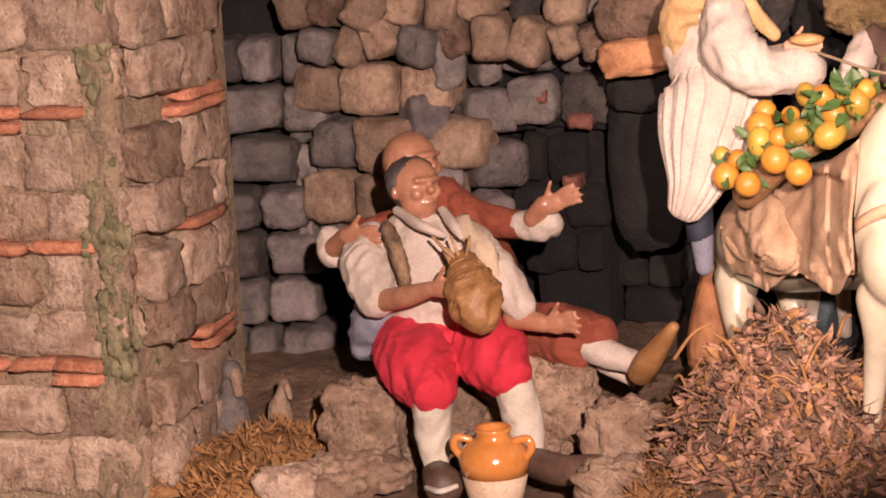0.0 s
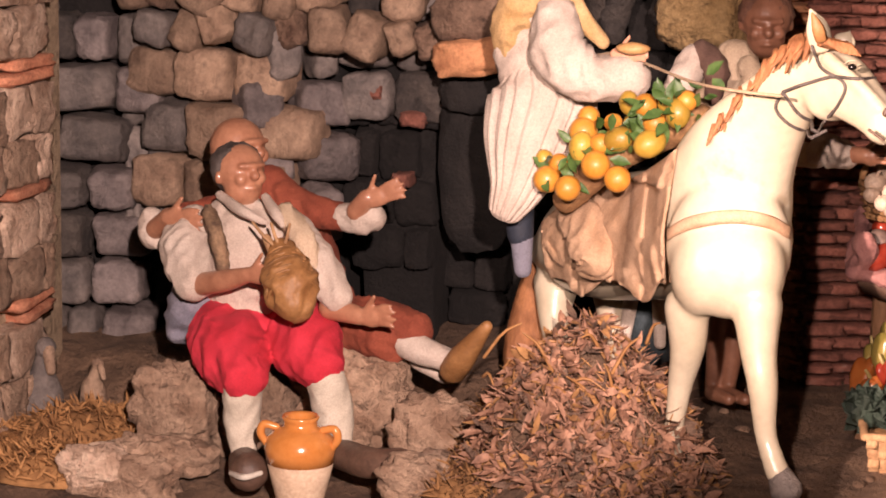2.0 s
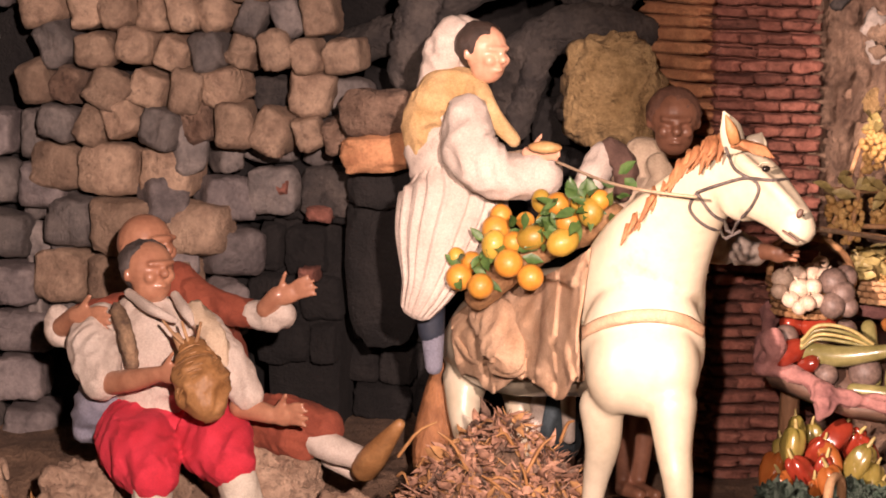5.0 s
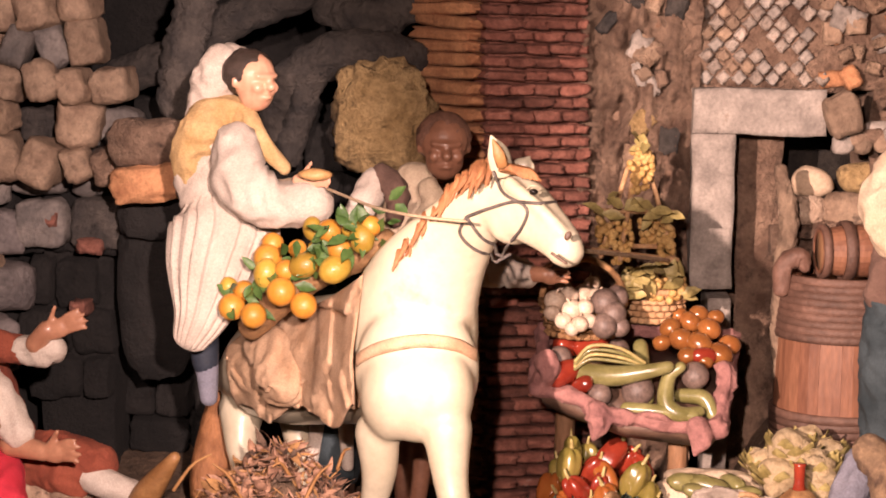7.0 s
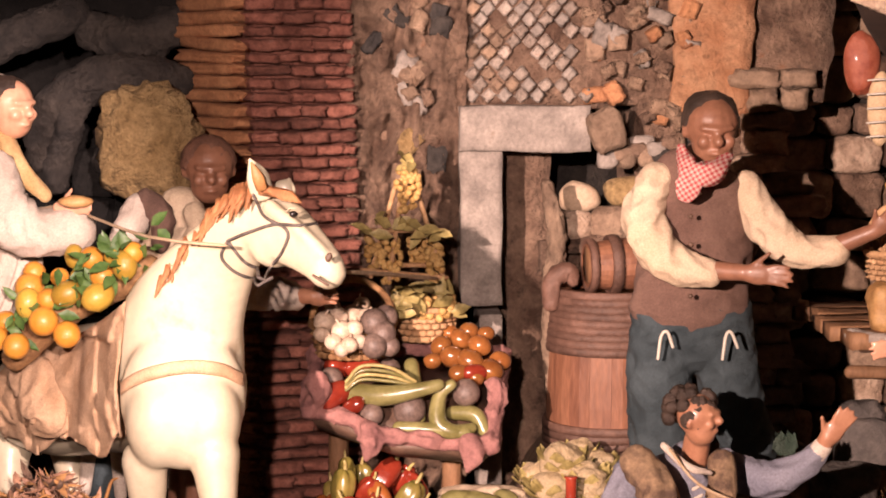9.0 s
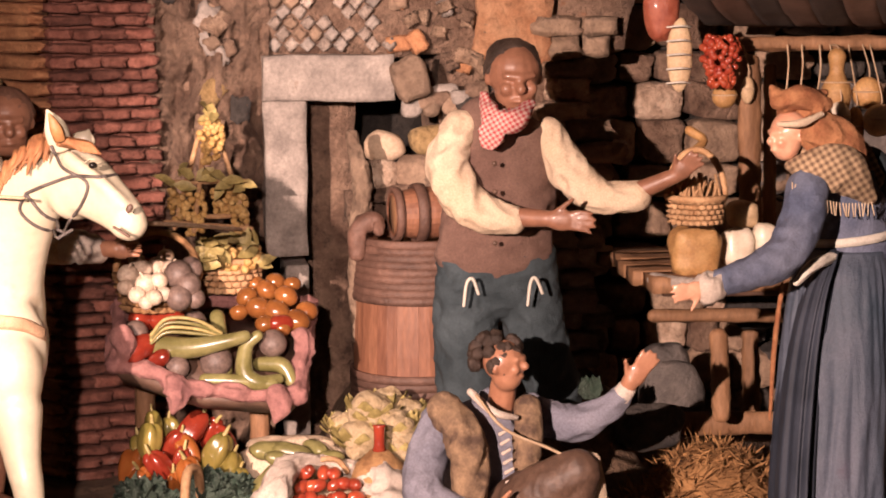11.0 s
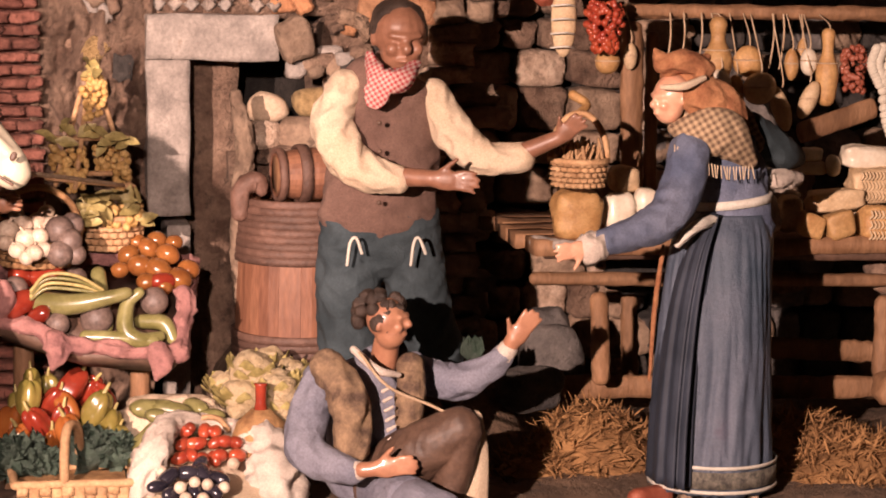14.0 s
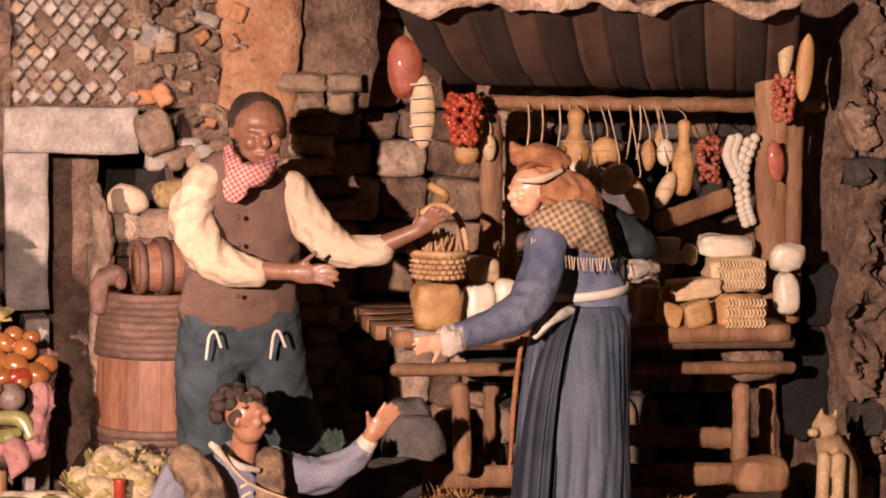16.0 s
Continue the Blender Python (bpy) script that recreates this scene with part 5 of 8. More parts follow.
def blue_woman():
    s = Shape()
    form = spline([(0.830, 2.320, 0.331, 0.0466, 0.0378), (0.821, 2.310, 0.294, 0.0592, 0.0491), (0.813, 2.300, 0.208, 0.0642, 0.0567), (0.812, 2.300, 0.100, 0.0693, 0.0617), (0.815, 2.300, 0.010, 0.0718, 0.0655)], 64)
    rings = []
    for i, (x, y, z, rx, ry) in enumerate(form):
        u, ring = i / 63, []
        for j in range(150):
            a = 2 * math.pi * j / 150
            sway = a + 0.10 * math.sin(5 * u + 2)
            q = Vector((math.cos(sway) * 3.2, math.sin(sway) * 3.2, u * 1.1))
            g = 1 + (0.4 + 0.6 * u) * (0.10 * noise.noise(q) + 0.085 * (0.45 - abs(noise.noise(q * 1.9 + Vector((5, 2, u)))) * 1.6)) + 0.012 * noise.noise(q * 5)
            ring.append((x + math.cos(a) * rx * g, y + math.sin(a) * ry * g, z))
        rings.append(ring)
    s.grid(rings, SKIRT_CLOTH)
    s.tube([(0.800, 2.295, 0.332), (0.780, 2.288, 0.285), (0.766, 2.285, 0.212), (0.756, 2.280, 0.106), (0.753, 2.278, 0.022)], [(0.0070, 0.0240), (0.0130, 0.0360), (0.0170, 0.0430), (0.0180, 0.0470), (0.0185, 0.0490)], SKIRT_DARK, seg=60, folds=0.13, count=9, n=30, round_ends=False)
    for c, m, g in (((0.814, 2.300, 0.045), RIBBON, 1.03), ((0.814, 2.300, 0.030), PATTERN, 1.025), ((0.815, 2.300, 0.016), RIBBON, 1.03)):
        c, r = Vector(c), 0.0712 * g
        t = 0.002 if m is RIBBON else 0.010
        ring = [[c + Vector((math.cos(a) * r * (1 + 0.05 * k), math.sin(a) * r * 0.92 * (1 + 0.05 * k), h)) for h, k in ((-t, 1), (t, 1), (t, 0.8), (-t, 0.8))] for a in np.linspace(0, 2 * math.pi, 73)]
        s.grid(ring, m)
    s.tube([(0.746, 2.300, 0.295), (0.738, 2.300, 0.223), (0.734, 2.300, 0.136)], [0.0031, 0.0038, 0.0025], KERCHIEF, n=12, seg=8)
    # waist, jacket, shawl
    s.tube([(0.843, 2.320, 0.302), (0.837, 2.320, 0.332), (0.827, 2.320, 0.379), (0.808, 2.320, 0.422), (0.793, 2.330, 0.451)],
           [(0.0453, 0.0365), (0.0428, 0.0340), (0.0453, 0.0327), (0.0390, 0.0290), (0.0176, 0.0176)], BLUE_CLOTH, seg=24, wrinkle=0.07, n=26)
    c = Vector((0.834, 2.320, 0.345))
    s.grid([[c + Vector((math.cos(a) * (0.0453 + d), math.sin(a) * (0.0359 + d), h + 0.006 * math.cos(a))) for d, h in ((0, -0.005), (0.003, -0.005), (0.003, 0.005), (0, 0.005))] for a in np.linspace(0, 2 * math.pi, 41)], RIBBON)
    s.tube([(0.795, 2.270, 0.329), (0.764, 2.250, 0.321), (0.746, 2.250, 0.303)], [0.0057, 0.0069, 0.0038], RIBBON, wrinkle=0.2)
    s.tube([(0.755, 2.290, 0.432), (0.772, 2.265, 0.431), (0.803, 2.265, 0.427), (0.841, 2.280, 0.395)], [(0.0088, 0.0164), (0.0239, 0.0227), (0.0277, 0.0227), (0.0094, 0.0088)], PLAID, seg=18, wrinkle=0.10, n=22)
    s.tube([(0.780, 2.310, 0.443), (0.828, 2.330, 0.435), (0.857, 2.330, 0.411)], [0.0227, 0.0302, 0.0189], PLAID, seg=18, wrinkle=0.08)
    for i in range(26):
        p = Vector((0.738, 2.250, 0.411)).lerp(Vector((0.827, 2.240, 0.388)), i / 25) + Vector((0, -0.004, -0.010 * math.sin(i / 25 * math.pi)))
        s.tube([p + Vector((0, 0, 0.006)), p + Vector((random.uniform(-0.003, 0.003), -0.002, -0.008))], [0.0009, 0.0006], CREAM, n=4, seg=5)
    # head and kerchief
    head(s, (0.751, 2.300, 0.465), 0.0239, (-0.95, -0.28, -0.12), SKIN_PALE, None)
    s.blob((0.775, 2.320, 0.481), (0.0340, 0.0277, 0.0290), KERCHIEF, seg=20, rough=0.12, freq=80, tilt=15)
    s.tube([(0.732, 2.290, 0.504), (0.759, 2.285, 0.509), (0.790, 2.290, 0.500)], [0.0094, 0.0126, 0.0088], KERCHIEF, wrinkle=0.2, n=14)
    s.tube([(0.747, 2.300, 0.500), (0.733, 2.295, 0.512), (0.725, 2.290, 0.522)], [0.0126, 0.0094, 0.0031], KERCHIEF, n=8)
    s.tube([(0.774, 2.300, 0.504), (0.791, 2.300, 0.513)], [0.0139, 0.0057], KERCHIEF, n=8)
    s.tube([(0.726, 2.262, 0.481), (0.748, 2.250, 0.483), (0.775, 2.260, 0.492)], [0.0031, 0.0044, 0.0031], CREAM, wrinkle=0.1)
    s.tube([(0.776, 2.280, 0.471), (0.808, 2.285, 0.455), (0.835, 2.285, 0.424)], [0.0227, 0.0227, 0.0076], KERCHIEF, wrinkle=0.18, seg=18, n=18)
    # arms
    s.tube([(0.761, 2.260, 0.410), (0.745, 2.240, 0.366), (0.714, 2.220, 0.333), (0.644, 2.200, 0.313)], [0.0239, 0.0239, 0.0220, 0.0151], BLUE_CLOTH, seg=18, wrinkle=0.10, n=28)
    s.tube([(0.643, 2.200, 0.311), (0.628, 2.195, 0.308)], [0.0133, 0.0181], SHIRT, wrinkle=0.2, seg=14)
    palm(s, (0.625, 2.190, 0.309), (0.584, 2.180, 0.304), 0.0108, SKIN_PALE, 0.5)
    s.tube([(0.860, 2.340, 0.427), (0.904, 2.360, 0.400), (0.941, 2.400, 0.388)], [0.0214, 0.0214, 0.0139], DENIM, seg=16, wrinkle=0.08)
    s.tube([(0.866, 2.330, 0.358), (0.891, 2.340, 0.365), (0.931, 2.360, 0.366)], [0.0076, 0.0139, 0.0076], SHIRT, wrinkle=0.3)
    s.tube([(0.881, 2.340, 0.347), (0.898, 2.350, 0.313)], [0.0126, 0.0101], SHIRT, wrinkle=0.2)
    s.tube([(0.711, 2.260, 0.005), (0.748, 2.280, 0.003)], [0.0126, 0.0139], SALAMI)
    s.tube([(0.804, 2.250, -0.003), (0.849, 2.280, 0.000)], [0.0126, 0.0139], SKIRT_DARK)
    s.soften((SKIN_PALE, BLUE_CLOTH, KERCHIEF, PLAID), 0.0024, 1)
    return s.object("blue_dress_figurine", label="figurine in long blue dress with plaid shawl and orange kerchief", category="figurine")


def cat():
    s = Shape()
    s.tube([(1.193, 2.380, 0.059), (1.188, 2.370, 0.108), (1.171, 2.360, 0.143), (1.161, 2.350, 0.160)], [0.0276, 0.0243, 0.0184, 0.0145], CAT, seg=18)
    s.blob((1.157, 2.345, 0.167), (0.0174, 0.0167, 0.0154), CAT, seg=16)
    s.blob((1.134, 2.330, 0.164), (0.0090, 0.0077, 0.0064), CAT, seg=10)
    s.tube([(1.149, 2.345, 0.178), (1.152, 2.345, 0.192)], [0.0058, 0.0019], CAT, n=4, seg=7)
    s.tube([(1.168, 2.345, 0.177), (1.172, 2.345, 0.191)], [0.0058, 0.0019], CAT, n=4, seg=7)
    s.tube([(1.152, 2.335, 0.131), (1.149, 2.330, 0.064)], [0.0090, 0.0077], CAT)
    s.tube([(1.173, 2.335, 0.130), (1.170, 2.330, 0.064)], [0.0090, 0.0077], CAT)
    s.tube([(1.220, 2.390, 0.059), (1.223, 2.390, 0.103), (1.205, 2.390, 0.144)], [0.0072, 0.0079, 0.0046], CAT)
    s.fused(0.003, 3)
    return s.object("cat_figurine", label="tan sitting cat figurine beside the stall", category="figurine")


HORSE_OB = horse()
for build in (seated_piper, reclining, rider, boy, far_figure, standing_man, youth, blue_woman, cat):
    build()


# ---------------------------------------------------------------- things: left end
def rock(at, r, label="pale brown cork boulder on the ground", material=ROCK, rough=0.30, freq=46):
    s = Shape()
    s.blob(at, r, material, seg=48, rough=rough, freq=freq, power=0.66)
    return s.object("boulder", label=label, category="rock")


rock((-0.817, 2.340, 0.003), (0.0491, 0.0378, 0.0504), "block of pale brown cork rock used as a seat")
rock((-0.747, 2.420, -0.015), (0.0591, 0.0460, 0.0657), "brown cork rock under the seated figurines")
rock((-0.584, 2.360, 0.022), (0.0504, 0.0378, 0.0535), "rough brown cork rock behind the stockings")
rock((-0.480, 2.280, 0.005), (0.0472, 0.0315, 0.0428), "rough brown cork rock beside the leaf heap")
rock((-0.840, 2.220, -0.058), (0.0633, 0.0361, 0.0349), "low pale cork rock in the moss")
rock((-0.774, 2.260, -0.040), (0.0349, 0.0271, 0.0205), "small cork rock at the foot of the seat")
rock((-0.473, 2.180, -0.020), (0.0374, 0.0271, 0.0313), "pale pinkish cork rock by the shoe", STONE_PINK)
rock((-0.818, 2.240, -0.043), (0.0512, 0.0301, 0.0277), "low pale cork rock before the seat")
rock((-0.867, 2.200, -0.039), (0.0361, 0.0241, 0.0241), "pale pinkish cork rock before the moss", STONE_PINK)
rock((-0.470, 2.160, -0.015), (0.0422, 0.0241, 0.0271), "pale cork rock between shoe and leaves")
rock((-0.671, 2.460, 0.002), (0.0723, 0.0394, 0.0493), "dark brown cork rock in the shade")


def jar():
    j = empty("jar", (-0.609, 2.170, -0.065), "orange glazed earthenware jar with two handles on the ground", "jar")
    c = Vector((-0.609, 2.170, -0.065))
    k = 0.0006
    s = Shape()
    s.lathe(c, [(38 * k, 0), (44 * k, 20 * k), (54 * k, 60 * k), (63 * k, 100 * k)], CLAY, 32)
    s.object("lower_body", j, "unglazed pale clay")
    s = Shape()
    s.lathe(c, [(63.5 * k, 98 * k), (67 * k, 125 * k), (62 * k, 145 * k), (45 * k, 160 * k), (31 * k, 166 * k), (32 * k, 176 * k), (36 * k, 183 * k), (33 * k, 186 * k), (27 * k, 180 * k), (26 * k, 150 * k)], GLAZE, 36)
    s.object("glazed_shoulder", j)
    for g in (-1, 1):
        s = Shape()
        s.tube([c + Vector((g * 44 * k, -0.004, 162 * k)), c + Vector((g * 68 * k, -0.006, 166 * k)), c + Vector((g * 74 * k, -0.006, 148 * k)), c + Vector((g * 62 * k, -0.004, 128 * k))], [7 * k, 8 * k, 8 * k, 7 * k], GLAZE, n=16, seg=10)
        s.object("handle", j)


jar()


def flask():
    f = empty("wicker_flask", (-0.632, 2.220, 0.153), "straw wrapped flask held on the lap of the seated figurine", "flask")
    s = Shape()
    a, b = Vector((-0.661, 2.270, 0.212)), Vector((-0.631, 2.220, 0.161))
    s.tube([a, a.lerp(b, 0.4), a.lerp(b, 0.75), b], [0.0169, 0.0277, 0.0301, 0.0229], LEATHER, seg=30, n=22, wrinkle=0.14)
    s.object("body", f)
    for i in range(9):
        u = 0.1 + 0.09 * i
        s = Shape()
        r = 0.0301 * math.sin(0.55 + 1.6 * u) * 0.98
        c = a.lerp(b, u)
        ax = (b - a).normalized()
        e1 = ax.orthogonal().normalized()
        e2 = ax.cross(e1)
        s.tube([c + e1 * r * math.cos(t) + e2 * r * math.sin(t) for t in np.linspace(0, 6.28, 15)], [0.0015] * 15, WICKER if i % 2 else LEATHER, n=28, seg=6)
        s.object("straw_band", f)
    s = Shape()
    s.tube([(-0.681, 2.270, 0.227), (-0.673, 2.270, 0.215), (-0.664, 2.270, 0.205)], [0.0048, 0.0072, 0.0108], STRAW, n=8)
    s.object("neck", f)
    for q in (-1, 0, 1):
        s = Shape()
        s.tube([a, a + Vector((-0.012 * q - 0.004, -0.012, 0.016)), a + Vector((-0.022 * q - 0.01, -0.012, 0.034))], [0.0025, 0.0022, 0.0018], STRAW, n=8, seg=6)
        s.object("straw_end", f)


flask()


def goose(at, k, body, label):
    s = Shape()
    c = Vector(at)
    s.tube([c, c + Vector((0, 0, 50 * k)), c + Vector((0.004, -0.004, 85 * k)), c + Vector((0.008, -0.006, 118 * k))], [44 * k, 38 * k, 22 * k, 16 * k], body, seg=16, n=18)
    s.blob(c + Vector((0.010, -0.008, 130 * k)), (19 * k, 20 * k, 20 * k), body, seg=14)
    s.tube([c + Vector((0.016, -0.014, 128 * k)), c + Vector((0.022, -0.020, 92 * k))], [12 * k, 9 * k], STONE_TAN, n=6, seg=9)
    return s.object("goose_figurine", label=label, category="figurine")


goose((-1.023, 2.420, -0.047), 0.0007, STONE_GREY, "dark grey goose figurine against the wall")
goose((-0.969, 2.460, -0.034), 0.0004, STONE_TAN, "small brown goose figurine on the moss")


def tuft_patch(name, boxes, count, length, material, label, category, wide=0.0022, flat=0.55, seed=1, base=0.0):
    """Strands of moss or straw over soft mounds: (x, y, rx, ry, height)."""
    random.seed(seed)
    s = Shape()
    for x, y, rx, ry, h in boxes:
        rings = []
        for i in range(7):
            u = i / 6
            rings.append([(x + rx * (1 - u) * math.cos(a) * (1 + 0.15 * math.sin(3 * a + x * 40)), y + ry * (1 - u) * math.sin(a), base + h * math.sin(u * 1.57) * 0.86 - 0.012) for a in np.linspace(0, 6.28, 25)[:-1]])
        s.grid(rings, material)
    total = sum(b[2] * b[3] for b in boxes)
    for x, y, rx, ry, h in boxes:
        for i in range(int(count * rx * ry / total)):
            a, d = random.uniform(0, 6.28), math.sqrt(random.random())
            p = Vector((x + rx * d * math.cos(a), y + ry * d * math.sin(a), 0))
            p.z = base + h * math.sin((1 - d) * 1.57) * 0.9 - 0.006
            w = Vector((random.uniform(-1, 1), random.uniform(-1, 0.5), random.uniform(-0.1, flat)))
            s.leaf(p, length * random.uniform(0.5, 1.3), wide * random.uniform(0.6, 1.5), w, material, up=(random.uniform(-1, 1), random.uniform(-1, 1), 1), bend=random.uniform(-0.4, 0.7))
    return s.object(name, label=label, category=category, kind="stuff")


MX, MY = (-0.947, 2.360, -0.046)[0], 2.36
tuft_patch("dry_moss", [(MX, MY, 0.10, 0.09, 0.05), (MX - 0.10, MY - 0.05, 0.08, 0.09, 0.035), (MX + 0.02, MY - 0.12, 0.09, 0.06, 0.03), (MX + 0.05, MY + 0.05, 0.08, 0.07, 0.04)],
           2600, 0.020, MOSS, "dry orange moss in front of the wall", "moss", 0.0028, 0.9, 3, -0.055)
HX, HY = (-0.297, 2.220, 0.041)[0], 2.22
tuft_patch("moss_by_leaves", [((-0.385, 2.250, 0.027)[0], 2.25, 0.07, 0.07, 0.095), ((-0.383, 2.160, -0.014)[0], 2.16, 0.08, 0.06, 0.04)],
           1500, 0.020, MOSS, "yellowish dry moss round the leaf heap", "moss", 0.0028, 0.9, 4, -0.012)


def leaf_heap():
    random.seed(5)
    s = Shape()
    mounds = [(HX, HY, 0.125, 0.10, 0.165), (HX + 0.05, HY - 0.03, 0.10, 0.10, 0.12), (HX - 0.04, HY - 0.03, 0.09, 0.09, 0.13), (HX + 0.03, HY - 0.08, 0.12, 0.06, 0.06)]
    for x, y, rx, ry, h in mounds:
        s.grid([[(x + rx * 0.9 * (1 - u) * math.cos(a), y + ry * 0.9 * (1 - u) * math.sin(a), h * 0.88 * math.sin(u * 1.57) - 0.01) for a in np.linspace(0, 6.28, 21)[:-1]] for u in np.linspace(0, 1, 7)], EARTH)
        for i in range(1500):
            a, d = random.uniform(0, 6.28), math.sqrt(random.random())
            p = Vector((x + rx * d * math.cos(a), y + ry * d * math.sin(a), h * math.sin((1 - d) * 1.57)))
            w = Vector((0.4 * math.cos(a) + random.uniform(-1, 1), 0.3 * math.sin(a) - 0.2 + random.uniform(-1, 1), random.uniform(-0.9, 0.7)))
            s.leaf(p, random.uniform(0.010, 0.028), random.choice((0.0015, 0.002, 0.003, 0.005, 0.008, 0.011)), w, random.choice((LEAF_DRY, LEAF_DRY, LEAF_DRY, LEAF_DRY, RUBBLE, MOSS)), up=(random.uniform(-1, 1), random.uniform(-1, 1), 0.6), bend=random.uniform(-0.7, 0.9))
    for i in range(26):
        p = Vector((HX + random.uniform(-0.11, 0.11), HY - random.uniform(0.0, 0.06), random.uniform(0.06, 0.15)))
        q = p + Vector((random.uniform(-0.05, 0.05), -random.uniform(0, 0.03), random.uniform(-0.01, 0.05)))
        s.tube([p, (p + q) / 2 + Vector((0, 0, 0.008)), q], [0.0022, 0.0018, 0.001], LEATHER, n=6, seg=6)
    return s.object("leaf_heap", label="heap of curled dry brown leaves and twigs", category="leaves", kind="stuff")


leaf_heap()
random.seed(11)

# ---------------------------------------------------------------- things: centre
def log_and_stone():
    s = Shape()
    s.blob((-0.513, 2.620, 0.466), (0.0513, 0.0285, 0.0299), RUBBLE, seg=30, rough=0.18, freq=36, power=0.6)
    s.object("ledge_stone", label="brown weathered stone on the dark ledge", category="stone")
    s = Shape()
    s.blob((-0.513, 2.610, 0.415), (0.0470, 0.0285, 0.0242), BRICK_ORANGE, seg=30, rough=0.2, freq=42, power=0.55, tilt=-6)
    s.object("ledge_brick", label="broken orange brick jutting from the dark ledge", category="brick")
    s = Shape()
    s.blob((-0.221, 2.660, 0.498), (0.0612, 0.0356, 0.0699), OCHRE_ROCK, seg=40, rough=0.26, freq=40, power=0.7)
    s.object("ochre_rock", label="ochre cork rock beside the brick pillar", category="rock")
    s = Shape()
    # Ledge takes the shade black in place of its own dark grey.
    s.blob((-0.524, 2.700, 0.363), (0.0452, 0.0285, 0.0291), SHADE_BLACK, seg=24, rough=0.2, freq=36, power=0.6)
    s.blob((-0.525, 2.740, 0.253), (0.0510, 0.0285, 0.1093), SHADE_BLACK, seg=24, rough=0.2, freq=30, power=0.6)
    s.object("dark_ledge", label="rock ledge behind the rider, coloured shade black", category="rock")


log_and_stone()


def roots():
    paths = [([(-0.376, 2.800, 0.470), (-0.360, 2.780, 0.532), (-0.299, 2.760, 0.576), (-0.239, 2.760, 0.585), (-0.187, 2.780, 0.575)], [26, 34, 34, 30, 26]),
             ([(-0.360, 2.800, 0.440), (-0.336, 2.770, 0.518), (-0.317, 2.760, 0.557), (-0.290, 2.750, 0.573)], [24, 26, 24, 18]),
             ([(-0.291, 2.800, 0.465), (-0.264, 2.770, 0.528), (-0.245, 2.750, 0.574)], [22, 22, 18]),
             ([(-0.506, 2.780, 0.505), (-0.496, 2.770, 0.566), (-0.483, 2.770, 0.627), (-0.461, 2.770, 0.680)], [34, 36, 32, 30]),
             ([(-0.598, 2.850, 0.538), (-0.533, 2.840, 0.563), (-0.439, 2.840, 0.620), (-0.332, 2.840, 0.661)], [30, 34, 32, 30]),
             ([(-0.309, 2.850, 0.639), (-0.252, 2.820, 0.625), (-0.192, 2.820, 0.649)], [34, 36, 34])]
    for pts, r in paths:
        s = Shape()
        s.tube(pts, [q * 0.0008 for q in r], STONE_DARK, seg=16, n=24, wrinkle=0.22)
        s.object("cave_root", label="dark grey twisted root in the cave", category="root", group="roots in the cave")


roots()


from mathutils.bvhtree import BVHTree

HORSE_TREE = BVHTree.FromPolygons([HORSE_OB.location + v.co for v in HORSE_OB.data.vertices], [tuple(p.vertices) for p in HORSE_OB.data.polygons])


def drape(p, lift):
    """The point moved in depth until it lies on the horse's side, lift in front of it."""
    hit = HORSE_TREE.ray_cast(Vector((p[0], 1.7, p[2])), Vector((0, 1, 0)))[0]
    return (p[0], hit.y - lift if hit else p[1], p[2])


